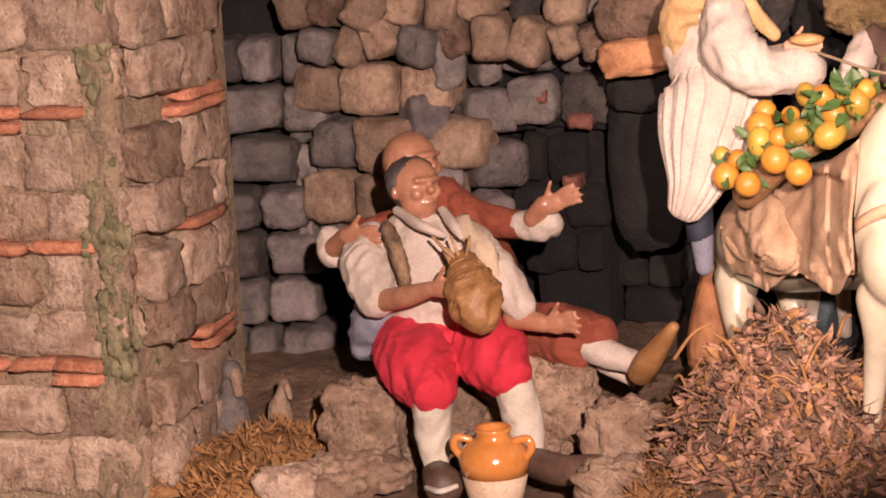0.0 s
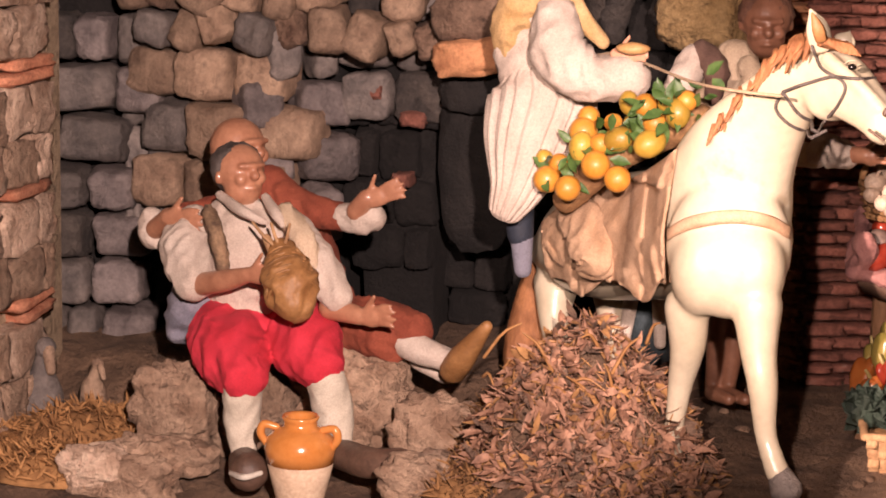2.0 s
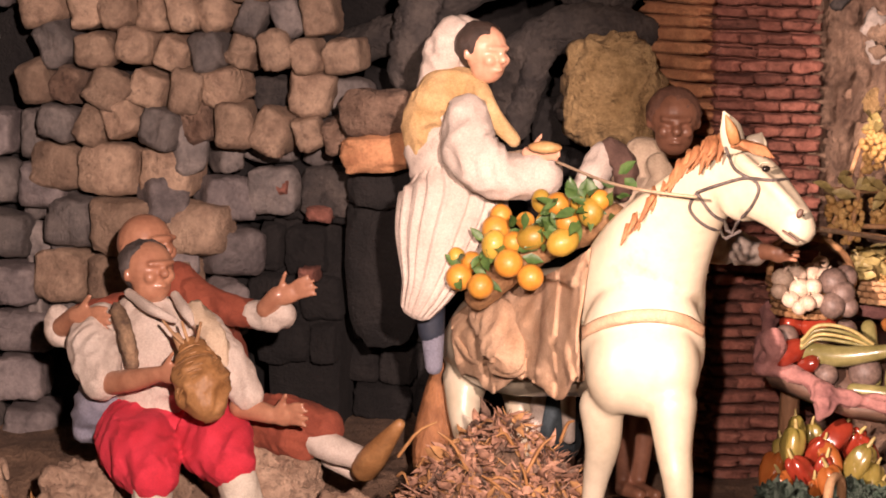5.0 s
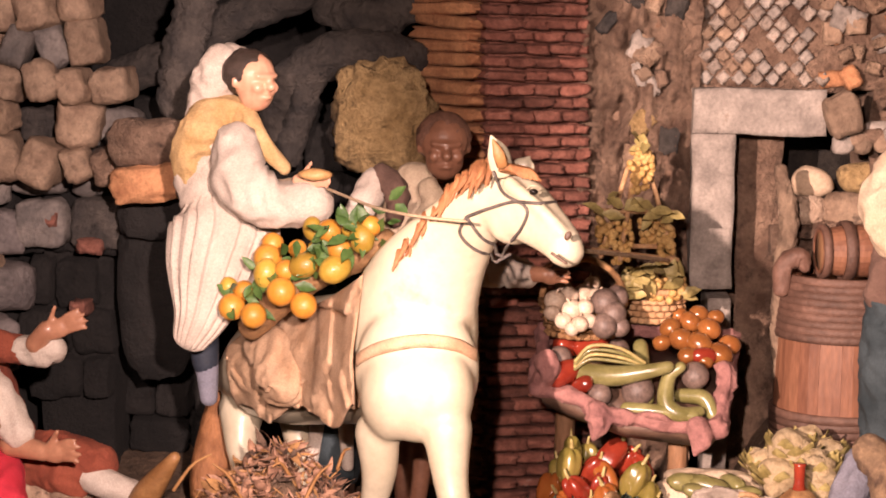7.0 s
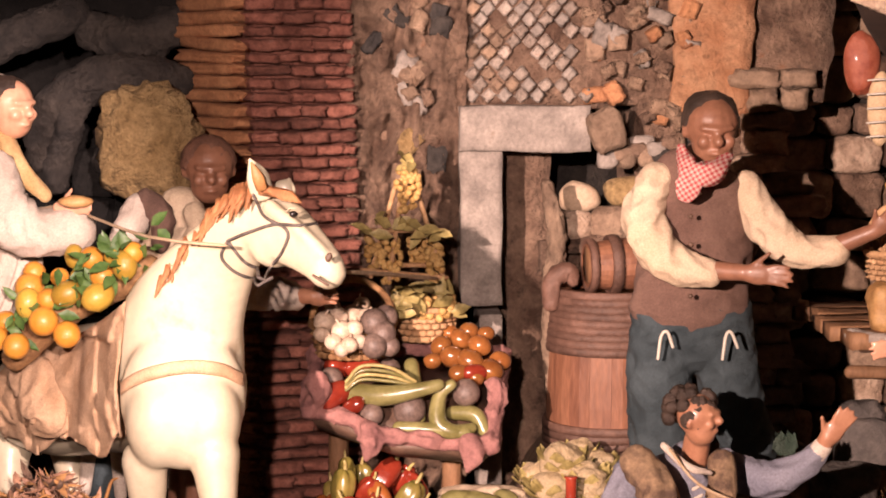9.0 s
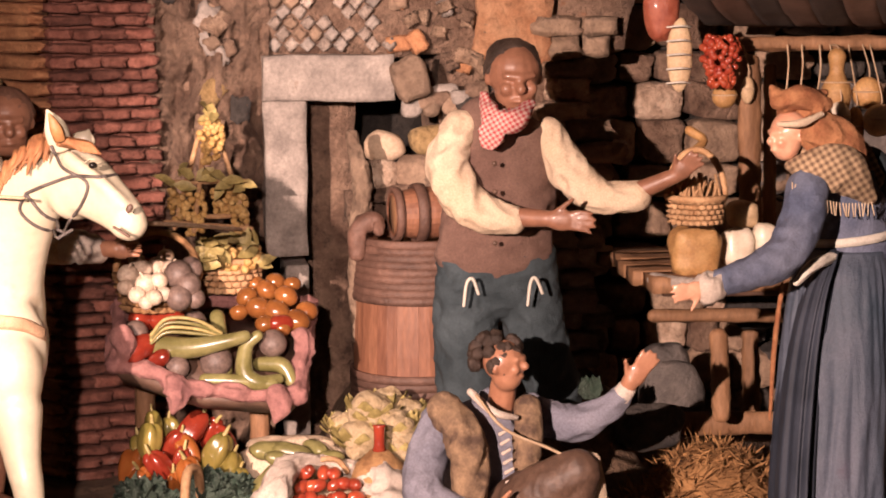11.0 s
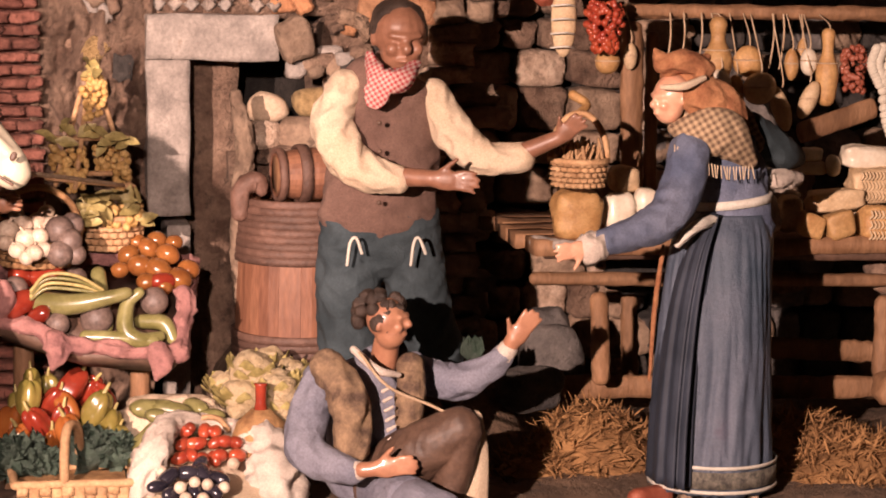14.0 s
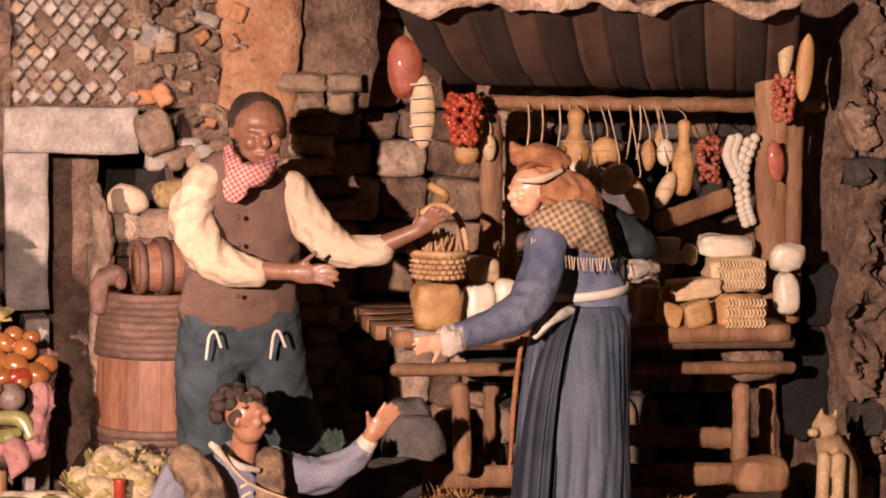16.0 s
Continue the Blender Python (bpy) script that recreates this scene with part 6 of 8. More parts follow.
def blanket():
    """Tan cloth draped over the horse's back and flank."""
    s = Shape()
    rows = []
    top = [(-0.396, 2.520, 0.227), (-0.345, 2.420, 0.273), (-0.288, 2.330, 0.299), (-0.243, 2.250, 0.329), (-0.201, 2.140, 0.367)]
    mid = [(-0.388, 2.440, 0.206), (-0.336, 2.360, 0.229), (-0.283, 2.270, 0.248), (-0.239, 2.170, 0.267), (-0.211, 2.105, 0.280)]
    low = [(-0.379, 2.450, 0.156), (-0.344, 2.380, 0.165), (-0.294, 2.290, 0.185), (-0.239, 2.190, 0.199), (-0.208, 2.120, 0.224)]
    for u in np.linspace(0, 1, 40):
        a = spline(top, 40)[int(u * 39)]
        b = spline(mid, 40)[int(u * 39)]
        c = spline(low, 40)[int(u * 39)]
        row = spline([a, b, c], 30)
        out = []
        for j, p in enumerate(row):
            q = Vector(p) * 30
            d = 0.006 * math.sin(u * 26 + 3 * noise.noise(q)) * (j / 29) + 0.006 * noise.noise(q * 1.6) + 0.003 * noise.noise(q * 4)
            q = drape(p, 0.008)
            out.append((p[0], min(q[1], p[1] + 0.03) + d, p[2] + 0.012 * (j == 29) * math.sin(u * 14)))
        rows.append(out)
    s.sheet(rows, LINEN, 0.004)
    s.object("horse_blanket", label="crumpled tan cloth draped over the horse's flank", category="blanket")
    s = Shape()
    s.tube([(-0.349, 2.400, 0.259), (-0.317, 2.335, 0.241), (-0.299, 2.300, 0.216), (-0.322, 2.330, 0.199)], [(0.0214, 0.0126), (0.0290, 0.0151), (0.0214, 0.0113), (0.0088, 0.0063)], LINEN, seg=26, n=24, wrinkle=0.16)
    s.object("saddle_sack", label="tan sack hanging from the pannier", category="sack")
    s = Shape()
    pts = [(-0.386, 2.420, 0.210), (-0.356, 2.370, 0.193), (-0.305, 2.270, 0.211), (-0.251, 2.170, 0.245), (-0.220, 2.120, 0.264), (-0.196, 2.110, 0.286), (-0.170, 2.105, 0.298), (-0.135, 2.100, 0.304), (-0.101, 2.110, 0.299), (-0.080, 2.140, 0.286)]
    rows = []
    for p in spline(pts, 60):
        p = drape(p, 0.005)
        rows.append([(p[0], p[1] - 0.003, p[2] + 0.0069), (p[0], p[1] - 0.0055, p[2]), (p[0], p[1] - 0.003, p[2] - 0.0063), (p[0], p[1] + 0.004, p[2] - 0.0063), (p[0], p[1] + 0.004, p[2] + 0.0069)])
    s.grid(rows, LINEN)
    s.object("breast_strap", label="tan cloth strap across the horse's chest", category="strap")
    s = Shape()
    s.tube([drape(p, 0.004) for p in ((-0.220, 2.120, 0.265), (-0.216, 2.120, 0.241), (-0.214, 2.120, 0.217))], [0.0069, 0.0075, 0.0069], LINEN, n=14, wrinkle=0.2)
    s.object("girth_strap", label="knotted tan girth strap under the horse", category="strap")


blanket()


def bridle():
    b = empty("bridle", (-0.085, 2.050, 0.395), "thin grey rope bridle and reins on the horse's head", "bridle")
    cord = 0.0017
    for name, pts in (("rein", [(-0.251, 2.270, 0.444), (-0.191, 2.180, 0.434), (-0.139, 2.090, 0.435), (-0.092, 2.045, 0.436)]),
                      ("nose_band", [(-0.092, 2.045, 0.436), (-0.068, 2.020, 0.447), (-0.041, 2.015, 0.456), (-0.003, 2.000, 0.456)]),
                      ("cheek_strap", [(-0.065, 2.040, 0.484), (-0.055, 2.025, 0.463), (-0.032, 2.012, 0.451), (-0.036, 2.020, 0.431), (-0.055, 2.045, 0.402)]),
                      ("throat_loop", [(-0.092, 2.045, 0.436), (-0.099, 2.050, 0.419), (-0.086, 2.050, 0.403), (-0.066, 2.050, 0.395), (-0.047, 2.045, 0.404)]),
                      ("throat_strap", [(-0.091, 2.045, 0.434), (-0.075, 2.045, 0.413), (-0.055, 2.045, 0.402)])):
        s = Shape()
        if name != "rein":
            pts = [drape(p, 0.002) for p in spline(pts, 16)]
        s.tube(pts, [cord] * len(pts), ROPE if name == "rein" else HAIR_GREY, n=24, seg=7)
        s.object(name, b)


bridle()


def lead_stick():
    s = Shape()
    s.tube([(0.023, 2.100, 0.403), (0.074, 2.260, 0.380), (0.132, 2.420, 0.355)], [0.0024] * 3, ROPE, n=8, seg=7)
    s.object("lead_rope", label="pale cord stretched from the horse's mouth", category="cord")


lead_stick()
s = Shape()
s.blob((-0.265, 2.275, 0.459), (0.0189, 0.0113, 0.0069), CHEESE_GOLD, seg=18, rough=0.12, freq=60)
s.object("bread_roll", label="golden bread roll in the rider's grip", category="bread")


def citrus():
    orange, lemon = Shape(), Shape()
    orange.blob((0, 0, 0), 1.0, ORANGE, seg=18, rough=0.02, freq=3)
    lemon.blob((0, 0, 0), (1.15, 0.92, 0.92), LEMON, seg=18, rough=0.05, freq=2)
    o = orange.object("orange", label="ripe orange in the pannier on the horse", category="orange", group="oranges in the pannier", at=(0, 0, 0))
    l = lemon.object("lemon", label="yellow green lemon in the pannier on the horse", category="lemon", group="lemons in the pannier", at=(0, 0, 0))
    first = {}
    spots = [(o, (-0.359, 2.290, 0.308), 22), (o, (-0.332, 2.270, 0.302), 21), (o, (-0.299, 2.250, 0.332), 23), (o, (-0.273, 2.240, 0.319), 21), (o, (-0.347, 2.300, 0.325), 17), (l, (-0.365, 2.310, 0.326), 17),
             (o, (-0.319, 2.290, 0.364), 23), (l, (-0.318, 2.270, 0.349), 22), (o, (-0.296, 2.265, 0.354), 17), (o, (-0.315, 2.300, 0.379), 18), (l, (-0.275, 2.255, 0.361), 22), (l, (-0.238, 2.230, 0.361), 24),
             (o, (-0.234, 2.240, 0.382), 20), (o, (-0.247, 2.250, 0.400), 19), (l, (-0.267, 2.270, 0.400), 17), (l, (-0.208, 2.220, 0.396), 21), (o, (-0.200, 2.225, 0.409), 17), (l, (-0.223, 2.250, 0.405), 15), (l, (-0.263, 2.280, 0.377), 16), (o, (-0.286, 2.290, 0.375), 15)]
    for ob, p, r in spots:
        c = ob if ob not in first else copy_thing(ob, Matrix())
        first[ob] = True
        c.matrix_basis = Matrix.LocRotScale(Vector(p), Euler((random.uniform(0, 6), random.uniform(0, 6), random.uniform(0, 6))), Vector((1, 1, 1)) * (r * 0.0007))
    s = Shape()
    a, b = Vector((-0.362, 2.300, 0.300)), Vector((-0.197, 2.230, 0.404))
    for i in range(80):
        p = a.lerp(b, random.uniform(0.05, 1.05)) + Vector((random.uniform(-0.015, 0.02), random.uniform(-0.02, 0.01), random.uniform(-0.012, 0.036)))
        s.leaf(p, random.uniform(0.016, 0.028), random.uniform(0.008, 0.013), (random.uniform(-1, 1), random.uniform(-1, 0.1), random.uniform(-0.6, 0.8)), LEAF, up=(random.uniform(-0.5, 0.5), -1, random.uniform(0, 1)))
    s.object("citrus_leaves", label="glossy green citrus leaves among the fruit", category="leaves", kind="stuff")
    s = Shape()
    s.tube([a + Vector((0.02, 0.03, -0.02)), a.lerp(b, 0.5) + Vector((0, 0.03, -0.012)), b + Vector((0.01, 0.03, -0.018))], [0.0164, 0.0202, 0.0176], WICKER, seg=16, n=18, wrinkle=0.08)
    s.object("pannier", label="brown wicker pannier under the fruit", category="basket")


citrus()


# ---------------------------------------------------------------- things: vegetable stand
def copies(ob, spots, scale):
    """The first goes to the first spot, copies to the rest; a spot is (place, size, turn)."""
    for i, (p, r, turn) in enumerate(spots):
        c = ob if i == 0 else copy_thing(ob, Matrix())
        c.matrix_basis = Matrix.LocRotScale(Vector(p), Euler(turn), Vector((1, 1, 1)) * (r * scale))


def lump(name, material, label, category, group="", r=(1, 1, 1), rough=0.03, freq=2.0, lobes=0, lobe=0.0, seg=16, stem=None, power=1.0):
    s = Shape()
    s.blob((0, 0, 0), r, material, seg=seg, rough=rough, freq=freq, lobes=lobes, lobe=lobe, power=power)
    if stem:
        s.tube([(0, 0, r[2] * 0.9), (0.08, 0, r[2] * 1.2), (0.2, 0, r[2] * 1.4)], [0.16, 0.12, 0.1], stem, n=6, seg=7)
    return s.object(name, label=label, category=category, group=group, at=(0, 0, 0))


def turns():
    return (random.uniform(-0.6, 0.6), random.uniform(-0.6, 0.6), random.uniform(0, 6))


def veg_tray():
    t = empty("vegetable_tray", (0.099, 2.450, 0.170), "tilted tray lined with dusty pink cloth and heaped with vegetables", "tray")
    corners = [(-0.009, 2.560, 0.245), (0.222, 2.560, 0.244), (0.195, 2.400, 0.158), (0.087, 2.395, 0.170), (-0.016, 2.420, 0.201)]
    c = sum((Vector(p) for p in corners), Vector()) / 5
    s = Shape()
    s.grid([[Vector(p) + Vector((0, 0, -0.008)) for p in corners], [Vector(p).lerp(c, 0.1) + Vector((0, 0.02, -0.03)) for p in corners]], LEATHER_DARK)
    s.object("tray_board", t)
    s = Shape()
    rim = corners + [corners[0]]
    for a, b in zip(rim, rim[1:]):
        a, b = Vector(a), Vector(b)
        n = 6
        s.tube([a.lerp(b, i / n) + Vector((0, random.uniform(-0.006, 0.004), random.uniform(-0.005, 0.006))) for i in range(n + 1)], [random.uniform(0.007, 0.012) for _ in range(n + 1)], PINK_CLOTH, seg=12, n=26, wrinkle=0.35)
    for p in ((0.051, 2.390, 0.170), (0.169, 2.390, 0.155), (-0.008, 2.420, 0.224), (0.204, 2.460, 0.209)):
        p = Vector(p)
        s.tube([p + Vector((0, 0, 0.012)), p + Vector((0.004, -0.006, -0.004)), p + Vector((-0.002, -0.006, -0.022))], [0.012, 0.012, 0.003], PINK_CLOTH, seg=12, n=10, wrinkle=0.35)
    s.soften((PINK_CLOTH,), 0.0026, 1)
    s.object("cloth", t, "crumpled dusty pink cloth")
    for p in ((0.156, 2.500, 0.132), (0.018, 2.500, 0.154)):
        s = Shape()
        s.tube([p, (p[0], p[1] + 0.02, 0.0)], [0.012, 0.014], WOOD, n=6, seg=8)
        s.object("leg", t)


veg_tray()


def gourds():
    for name, pts, r in (("long", [(0.029, 2.440, 0.217), (0.072, 2.420, 0.217), (0.111, 2.410, 0.225), (0.136, 2.410, 0.231)], [20, 18, 13, 10]),
                         ("top", [(0.105, 2.470, 0.245), (0.109, 2.450, 0.218), (0.113, 2.430, 0.188)], [13, 13, 12]),
                         ("bent", [(0.151, 2.420, 0.230), (0.137, 2.420, 0.217), (0.134, 2.410, 0.188), (0.150, 2.405, 0.176), (0.174, 2.410, 0.179)], [9, 12, 15, 14, 9]),
                         ("low", [(0.088, 2.410, 0.180), (0.124, 2.405, 0.179), (0.167, 2.405, 0.174)], [12, 12, 11]),
                         ("side", [(0.152, 2.440, 0.192), (0.179, 2.430, 0.191), (0.190, 2.420, 0.172)], [12, 14, 10])):
        s = Shape()
        s.tube(pts, [q * 0.0007 for q in r], ZUCCHINI, seg=14, n=22)
        s.object("gourd", label="pale green long gourd on the vegetable tray", category="gourd", group="gourds on the tray")
    for i in range(4):
        s = Shape()
        d = Vector((0, -0.004 * i, 0.006 * i))
        s.tube([Vector((0.027, 2.420, 0.224)) + d * 0.6, Vector((0.045, 2.420, 0.236)) + d, Vector((0.078, 2.420, 0.234)) + d, Vector((0.108, 2.420, 0.229)) + d * 0.3], [0.0022] * 4, LEAF_PALE if i % 2 else ZUCCHINI, n=16, seg=7)
        s.object("bean_pod", label="thin pale green bean laid along a gourd", category="bean", group="beans on the tray")
    m = lump("dark_squash", MUSHROOM, "dark green round squash on the tray", "squash", "squashes on the tray")
    copies(m, [((0.102, 2.430, 0.198), 28, turns()), ((0.169, 2.440, 0.216), 24, turns()), ((0.057, 2.420, 0.194), 20, turns()), ((0.009, 2.450, 0.231), 22, turns()), ((0.079, 2.470, 0.239), 20, turns())], 0.0007)
    m = lump("red_pepper", PEPPER_RED, "dark red pepper on the tray", "pepper", "red peppers on the tray", r=(1.3, 0.8, 0.8), lobes=4, lobe=0.15)
    copies(m, [((0.012, 2.430, 0.216), 26, turns()), ((0.046, 2.470, 0.242), 26, turns()), ((0.019, 2.480, 0.241), 22, turns()), ((0.035, 2.420, 0.204), 18, turns()), ((0.181, 2.470, 0.235), 18, turns())], 0.0007)


gourds()
tom = lump("tomato", TOMATO, "glossy orange red tomato in the heap", "tomato", "tomatoes on the tray", r=(1, 1, 0.85), lobes=6, lobe=0.08)
copies(tom, [((0.156, 2.500, 0.249), 22, turns()), ((0.177, 2.490, 0.245), 24, turns()), ((0.201, 2.480, 0.236), 22, turns()), ((0.190, 2.510, 0.261), 21, turns()), ((0.168, 2.530, 0.266), 20, turns()), ((0.143, 2.520, 0.260), 19, turns()), ((0.214, 2.500, 0.244), 19, turns()),
             ((0.179, 2.540, 0.275), 17, turns()), ((0.199, 2.530, 0.273), 15, turns()), ((0.154, 2.540, 0.273), 16, turns()), ((0.132, 2.500, 0.244), 16, turns()), ((0.182, 2.470, 0.229), 17, turns()), ((0.161, 2.470, 0.235), 16, turns())], 0.0007)


def ring_basket(name, c, r0, r1, h, rows, material, label, stakes=22, handle=None, category="basket"):
    """A woven basket: rings of withies round upright stakes, and a hoop handle."""
    b = empty(name, c, label, category)
    c = Vector(c)
    s = Shape()
    s.lathe(c, [(r0 * 0.2, 0.001), (r0 * 0.95, 0.001), (r1 * 0.94, h * 0.92), (r1 * 0.9, h * 0.9), (r0 * 0.8, 0.01)], material, 24)
    s.object("lining", b)
    for i in range(rows):
        u = (i + 0.5) / rows
        r = r0 + (r1 - r0) * u
        s = Shape()
        k = stakes * 2
        s.tube([c + Vector(((r + 0.0022 * (-1) ** (j + i)) * math.cos(2 * math.pi * j / k), (r + 0.0022 * (-1) ** (j + i)) * math.sin(2 * math.pi * j / k), h * u)) for j in range(k + 1)], [(h / rows * 0.52, h / rows * 0.3)] * (k + 1), material, n=k * 2 + 1, seg=6, round_ends=False)
        s.object("withy", b)
    s = Shape()
    s.tube([c + Vector((r1 * 1.02 * math.cos(a), r1 * 1.02 * math.sin(a), h)) for a in np.linspace(0, 2 * math.pi, 25)], [0.004] * 25, material, n=50, seg=8, round_ends=False)
    s.object("rim", b)
    if handle:
        s = Shape()
        s.tube([c + Vector((math.cos(a) * r1 * handle[1], -math.cos(a) * r1 * 0.25, h + handle[0] * math.sin(a))) for a in np.linspace(0, math.pi, 13)], [0.0042] * 13, material, n=26, seg=8)
        s.object("handle", b)
    return b


ring_basket("bulb_basket", (0.036, 2.490, 0.253), 0.0397, 0.0493, 0.0411, 5, WICKER, "wicker basket heaped with white and brown bulbs", handle=(0.0513, 1.0))
bulb = lump("white_bulb", GARLIC, "white garlic bulb in the wicker basket", "garlic", "white bulbs in the basket", stem=GARLIC, r=(1, 1, 0.9))
copies(bulb, [((0.002, 2.450, 0.300), 19, turns()), ((0.022, 2.430, 0.293), 18, turns()), ((0.037, 2.430, 0.295), 16, turns()), ((0.012, 2.420, 0.281), 15, turns()), ((0.031, 2.410, 0.279), 15, turns()), ((0.042, 2.420, 0.281), 14, turns()), ((0.019, 2.460, 0.305), 17, turns()), ((-0.001, 2.440, 0.287), 15, turns()),
              ((0.036, 2.470, 0.307), 17, turns()), ((0.051, 2.460, 0.305), 15, turns()), ((0.022, 2.410, 0.273), 13, turns()), ((0.046, 2.490, 0.315), 15, turns()), ((0.012, 2.480, 0.313), 15, turns())], 0.0007)
brown = lump("brown_bulb", MUSHROOM, "dark brown onion in the wicker basket", "onion", "brown bulbs in the basket")
copies(brown, [((0.060, 2.440, 0.301), 24, turns()), ((0.071, 2.430, 0.289), 22, turns()), ((0.060, 2.420, 0.276), 22, turns()), ((0.075, 2.460, 0.305), 20, turns()), ((0.078, 2.430, 0.274), 18, turns())], 0.0007)
ring_basket("grape_basket", (0.122, 2.560, 0.262), 0.0336, 0.0435, 0.0407, 5, STRAW, "straw basket full of yellow grapes below the rack")


def bunch(name, at, wide, high, material, label, count, size, category, group="", seed=2, leaves=0):
    """A hanging bunch: berries round a stem, wide at the top and pointed below."""
    random.seed(seed)
    s = Shape()
    at = Vector(at)
    for i in range(count):
        u = random.random()
        r = wide * (0.35 + 0.65 * math.sin(min(1, 0.25 + u) * 2.6))
        a = random.uniform(0, 6.28)
        s.blob(at + Vector((math.cos(a) * r * random.uniform(0.6, 1), math.sin(a) * r * 0.7, -high * u)), size * random.uniform(0.8, 1.15), material, seg=8)
    for i in range(leaves):
        s.leaf(at + Vector((random.uniform(-wide, wide), -wide, random.uniform(-0.01, 0.012))), 0.03, 0.018, (random.uniform(-1, 1), -0.5, random.uniform(-0.4, 0.6)), LEAF_PALE)
    return s.object(name, label=label, category=category, group=group)


def rack():
    r = empty("drying_rack", (0.099, 2.560, 0.290), "cane rack hung with yellow grapes and pale leaves", "rack")
    for name, a, b in (("pole", (0.058, 2.560, 0.340), (0.089, 2.570, 0.451)), ("pole", (0.081, 2.540, 0.339), (0.097, 2.560, 0.452)), ("pole", (0.148, 2.550, 0.337), (0.114, 2.570, 0.451)), ("crossbar", (0.047, 2.545, 0.350), (0.151, 2.545, 0.340)), ("crossbar", (0.054, 2.550, 0.398), (0.148, 2.550, 0.398)), ("crossbar", (0.064, 2.560, 0.354), (0.131, 2.560, 0.354))):
        s = Shape()
        s.tube([a, b], [0.0032] * 2, STRAW, n=6, seg=8)
        s.object(name, r)


rack()
for i, (p, w, h, n) in enumerate((((0.104, 2.550, 0.473), 22, 75, 60), ((0.082, 2.550, 0.386), 20, 75, 60), ((0.061, 2.560, 0.389), 14, 60, 36), ((0.137, 2.550, 0.386), 16, 75, 46), ((0.117, 2.570, 0.388), 18, 50, 36))):
    bunch("grape_bunch", p, w * 0.0007, h * 0.0007, CORN, "bunch of yellow grapes hanging on the cane rack", n, 0.0045, "grapes", "grapes on the rack", 20 + i)
random.seed(31)
s = Shape()
for i in range(46):
    p = Vector((0.099, 2.535, 0.402)) + Vector((random.uniform(-0.045, 0.045), random.uniform(-0.01, 0.01), random.uniform(-0.008, 0.010)))
    if i > 14:
        p = Vector((0.119, 2.520, 0.313)) + Vector((random.uniform(-0.04, 0.04), random.uniform(-0.03, 0.02), random.uniform(-0.014, 0.022)))
    if i > 41:
        p = Vector((0.104, 2.550, 0.480)) + Vector((random.uniform(-0.006, 0.006), -0.005, random.uniform(-0.005, 0.01)))
    s.leaf(p, random.uniform(0.018, 0.032), random.uniform(0.010, 0.018), (random.uniform(-1, 1), random.uniform(-1, 0), random.uniform(-0.3, 0.7)), LEAF_PALE, up=(random.uniform(-0.4, 0.4), -1, 0.6))
s.object("vine_leaves", label="pale green vine leaves on the rack and basket", category="leaves", kind="stuff")
s = Shape()
for i in range(90):
    p = Vector((0.122, 2.540, 0.304)) + Vector((random.uniform(-0.038, 0.038), random.uniform(-0.03, 0.03), random.uniform(-0.010, 0.012)))
    s.blob(p, random.uniform(0.0045, 0.0065), CORN, seg=8)
s.object("loose_grapes", label="yellow grapes heaped in the straw basket", category="grapes", kind="stuff")

# lower row: peppers, cabbages, splint basket, cloth with tomatoes and aubergines, cauliflowers
crate = slab("crate", ((-0.006, 2.440, 0.015)[0], 2.42, -0.01), ((0.143, 2.440, 0.010)[0], 2.58, (0.143, 2.440, 0.038)[2]), WOOD, kind="", label="low brown wooden crate under the peppers", category="crate")
for name, m, label, spots in (
        ("green_pepper", PEPPER_GREEN, "yellow green pepper in the heap", [((0.023, 2.440, 0.103), 30, turns()), ((0.100, 2.430, 0.089), 34, turns()), ((0.028, 2.470, 0.115), 24, turns()), ((0.117, 2.420, 0.071), 28, turns()), ((0.049, 2.490, 0.102), 26, turns()), ((0.124, 2.400, 0.058), 26, turns()), ((0.012, 2.460, 0.088), 26, turns())]),
        ("red_bell_pepper", PEPPER_RED, "dark red bell pepper in the heap", [((0.034, 2.420, 0.077), 30, turns()), ((0.072, 2.460, 0.110), 34, turns()), ((0.097, 2.480, 0.099), 30, turns()), ((0.060, 2.430, 0.077), 28, turns()), ((0.051, 2.450, 0.097), 26, turns()), ((0.111, 2.470, 0.094), 26, turns())]),
        ("orange_pepper", PEPPER_ORANGE, "orange red pepper in the heap", [((0.001, 2.440, 0.069), 34, turns()), ((0.067, 2.440, 0.091), 28, turns()), ((0.069, 2.410, 0.068), 30, turns()), ((0.014, 2.420, 0.057), 28, turns()), ((0.047, 2.420, 0.056), 24, turns())])):
    copies(lump(name, m, label, "pepper", "peppers in the crate", r=(0.66, 0.66, 1.25), rough=0.16, freq=1.6, lobes=4, lobe=0.3, stem=LEAF_PALE, seg=22), spots, 0.0006)


def cabbage(at, r, label):
    random.seed(int(at[0] * 1e4) % 97)
    s = Shape()
    at = Vector(at)
    s.blob(at, r * 0.75, CABBAGE_DARK, seg=16, rough=0.3, freq=90)
    for i in range(60):
        d = Vector((random.uniform(-1, 1), random.uniform(-1, 0.5), random.uniform(-0.4, 1))).normalized()
        s.leaf(at + d * r * 0.45, r * 0.8, r * 0.7, d + Vector((0, 0, 0.3)), CABBAGE_DARK, up=(random.uniform(-1, 1), random.uniform(-1, 1), 0.2), bend=random.uniform(-0.2, 0.7))
    return s.object("dark_cabbage", label=label, category="cabbage", group="cabbages by the basket")


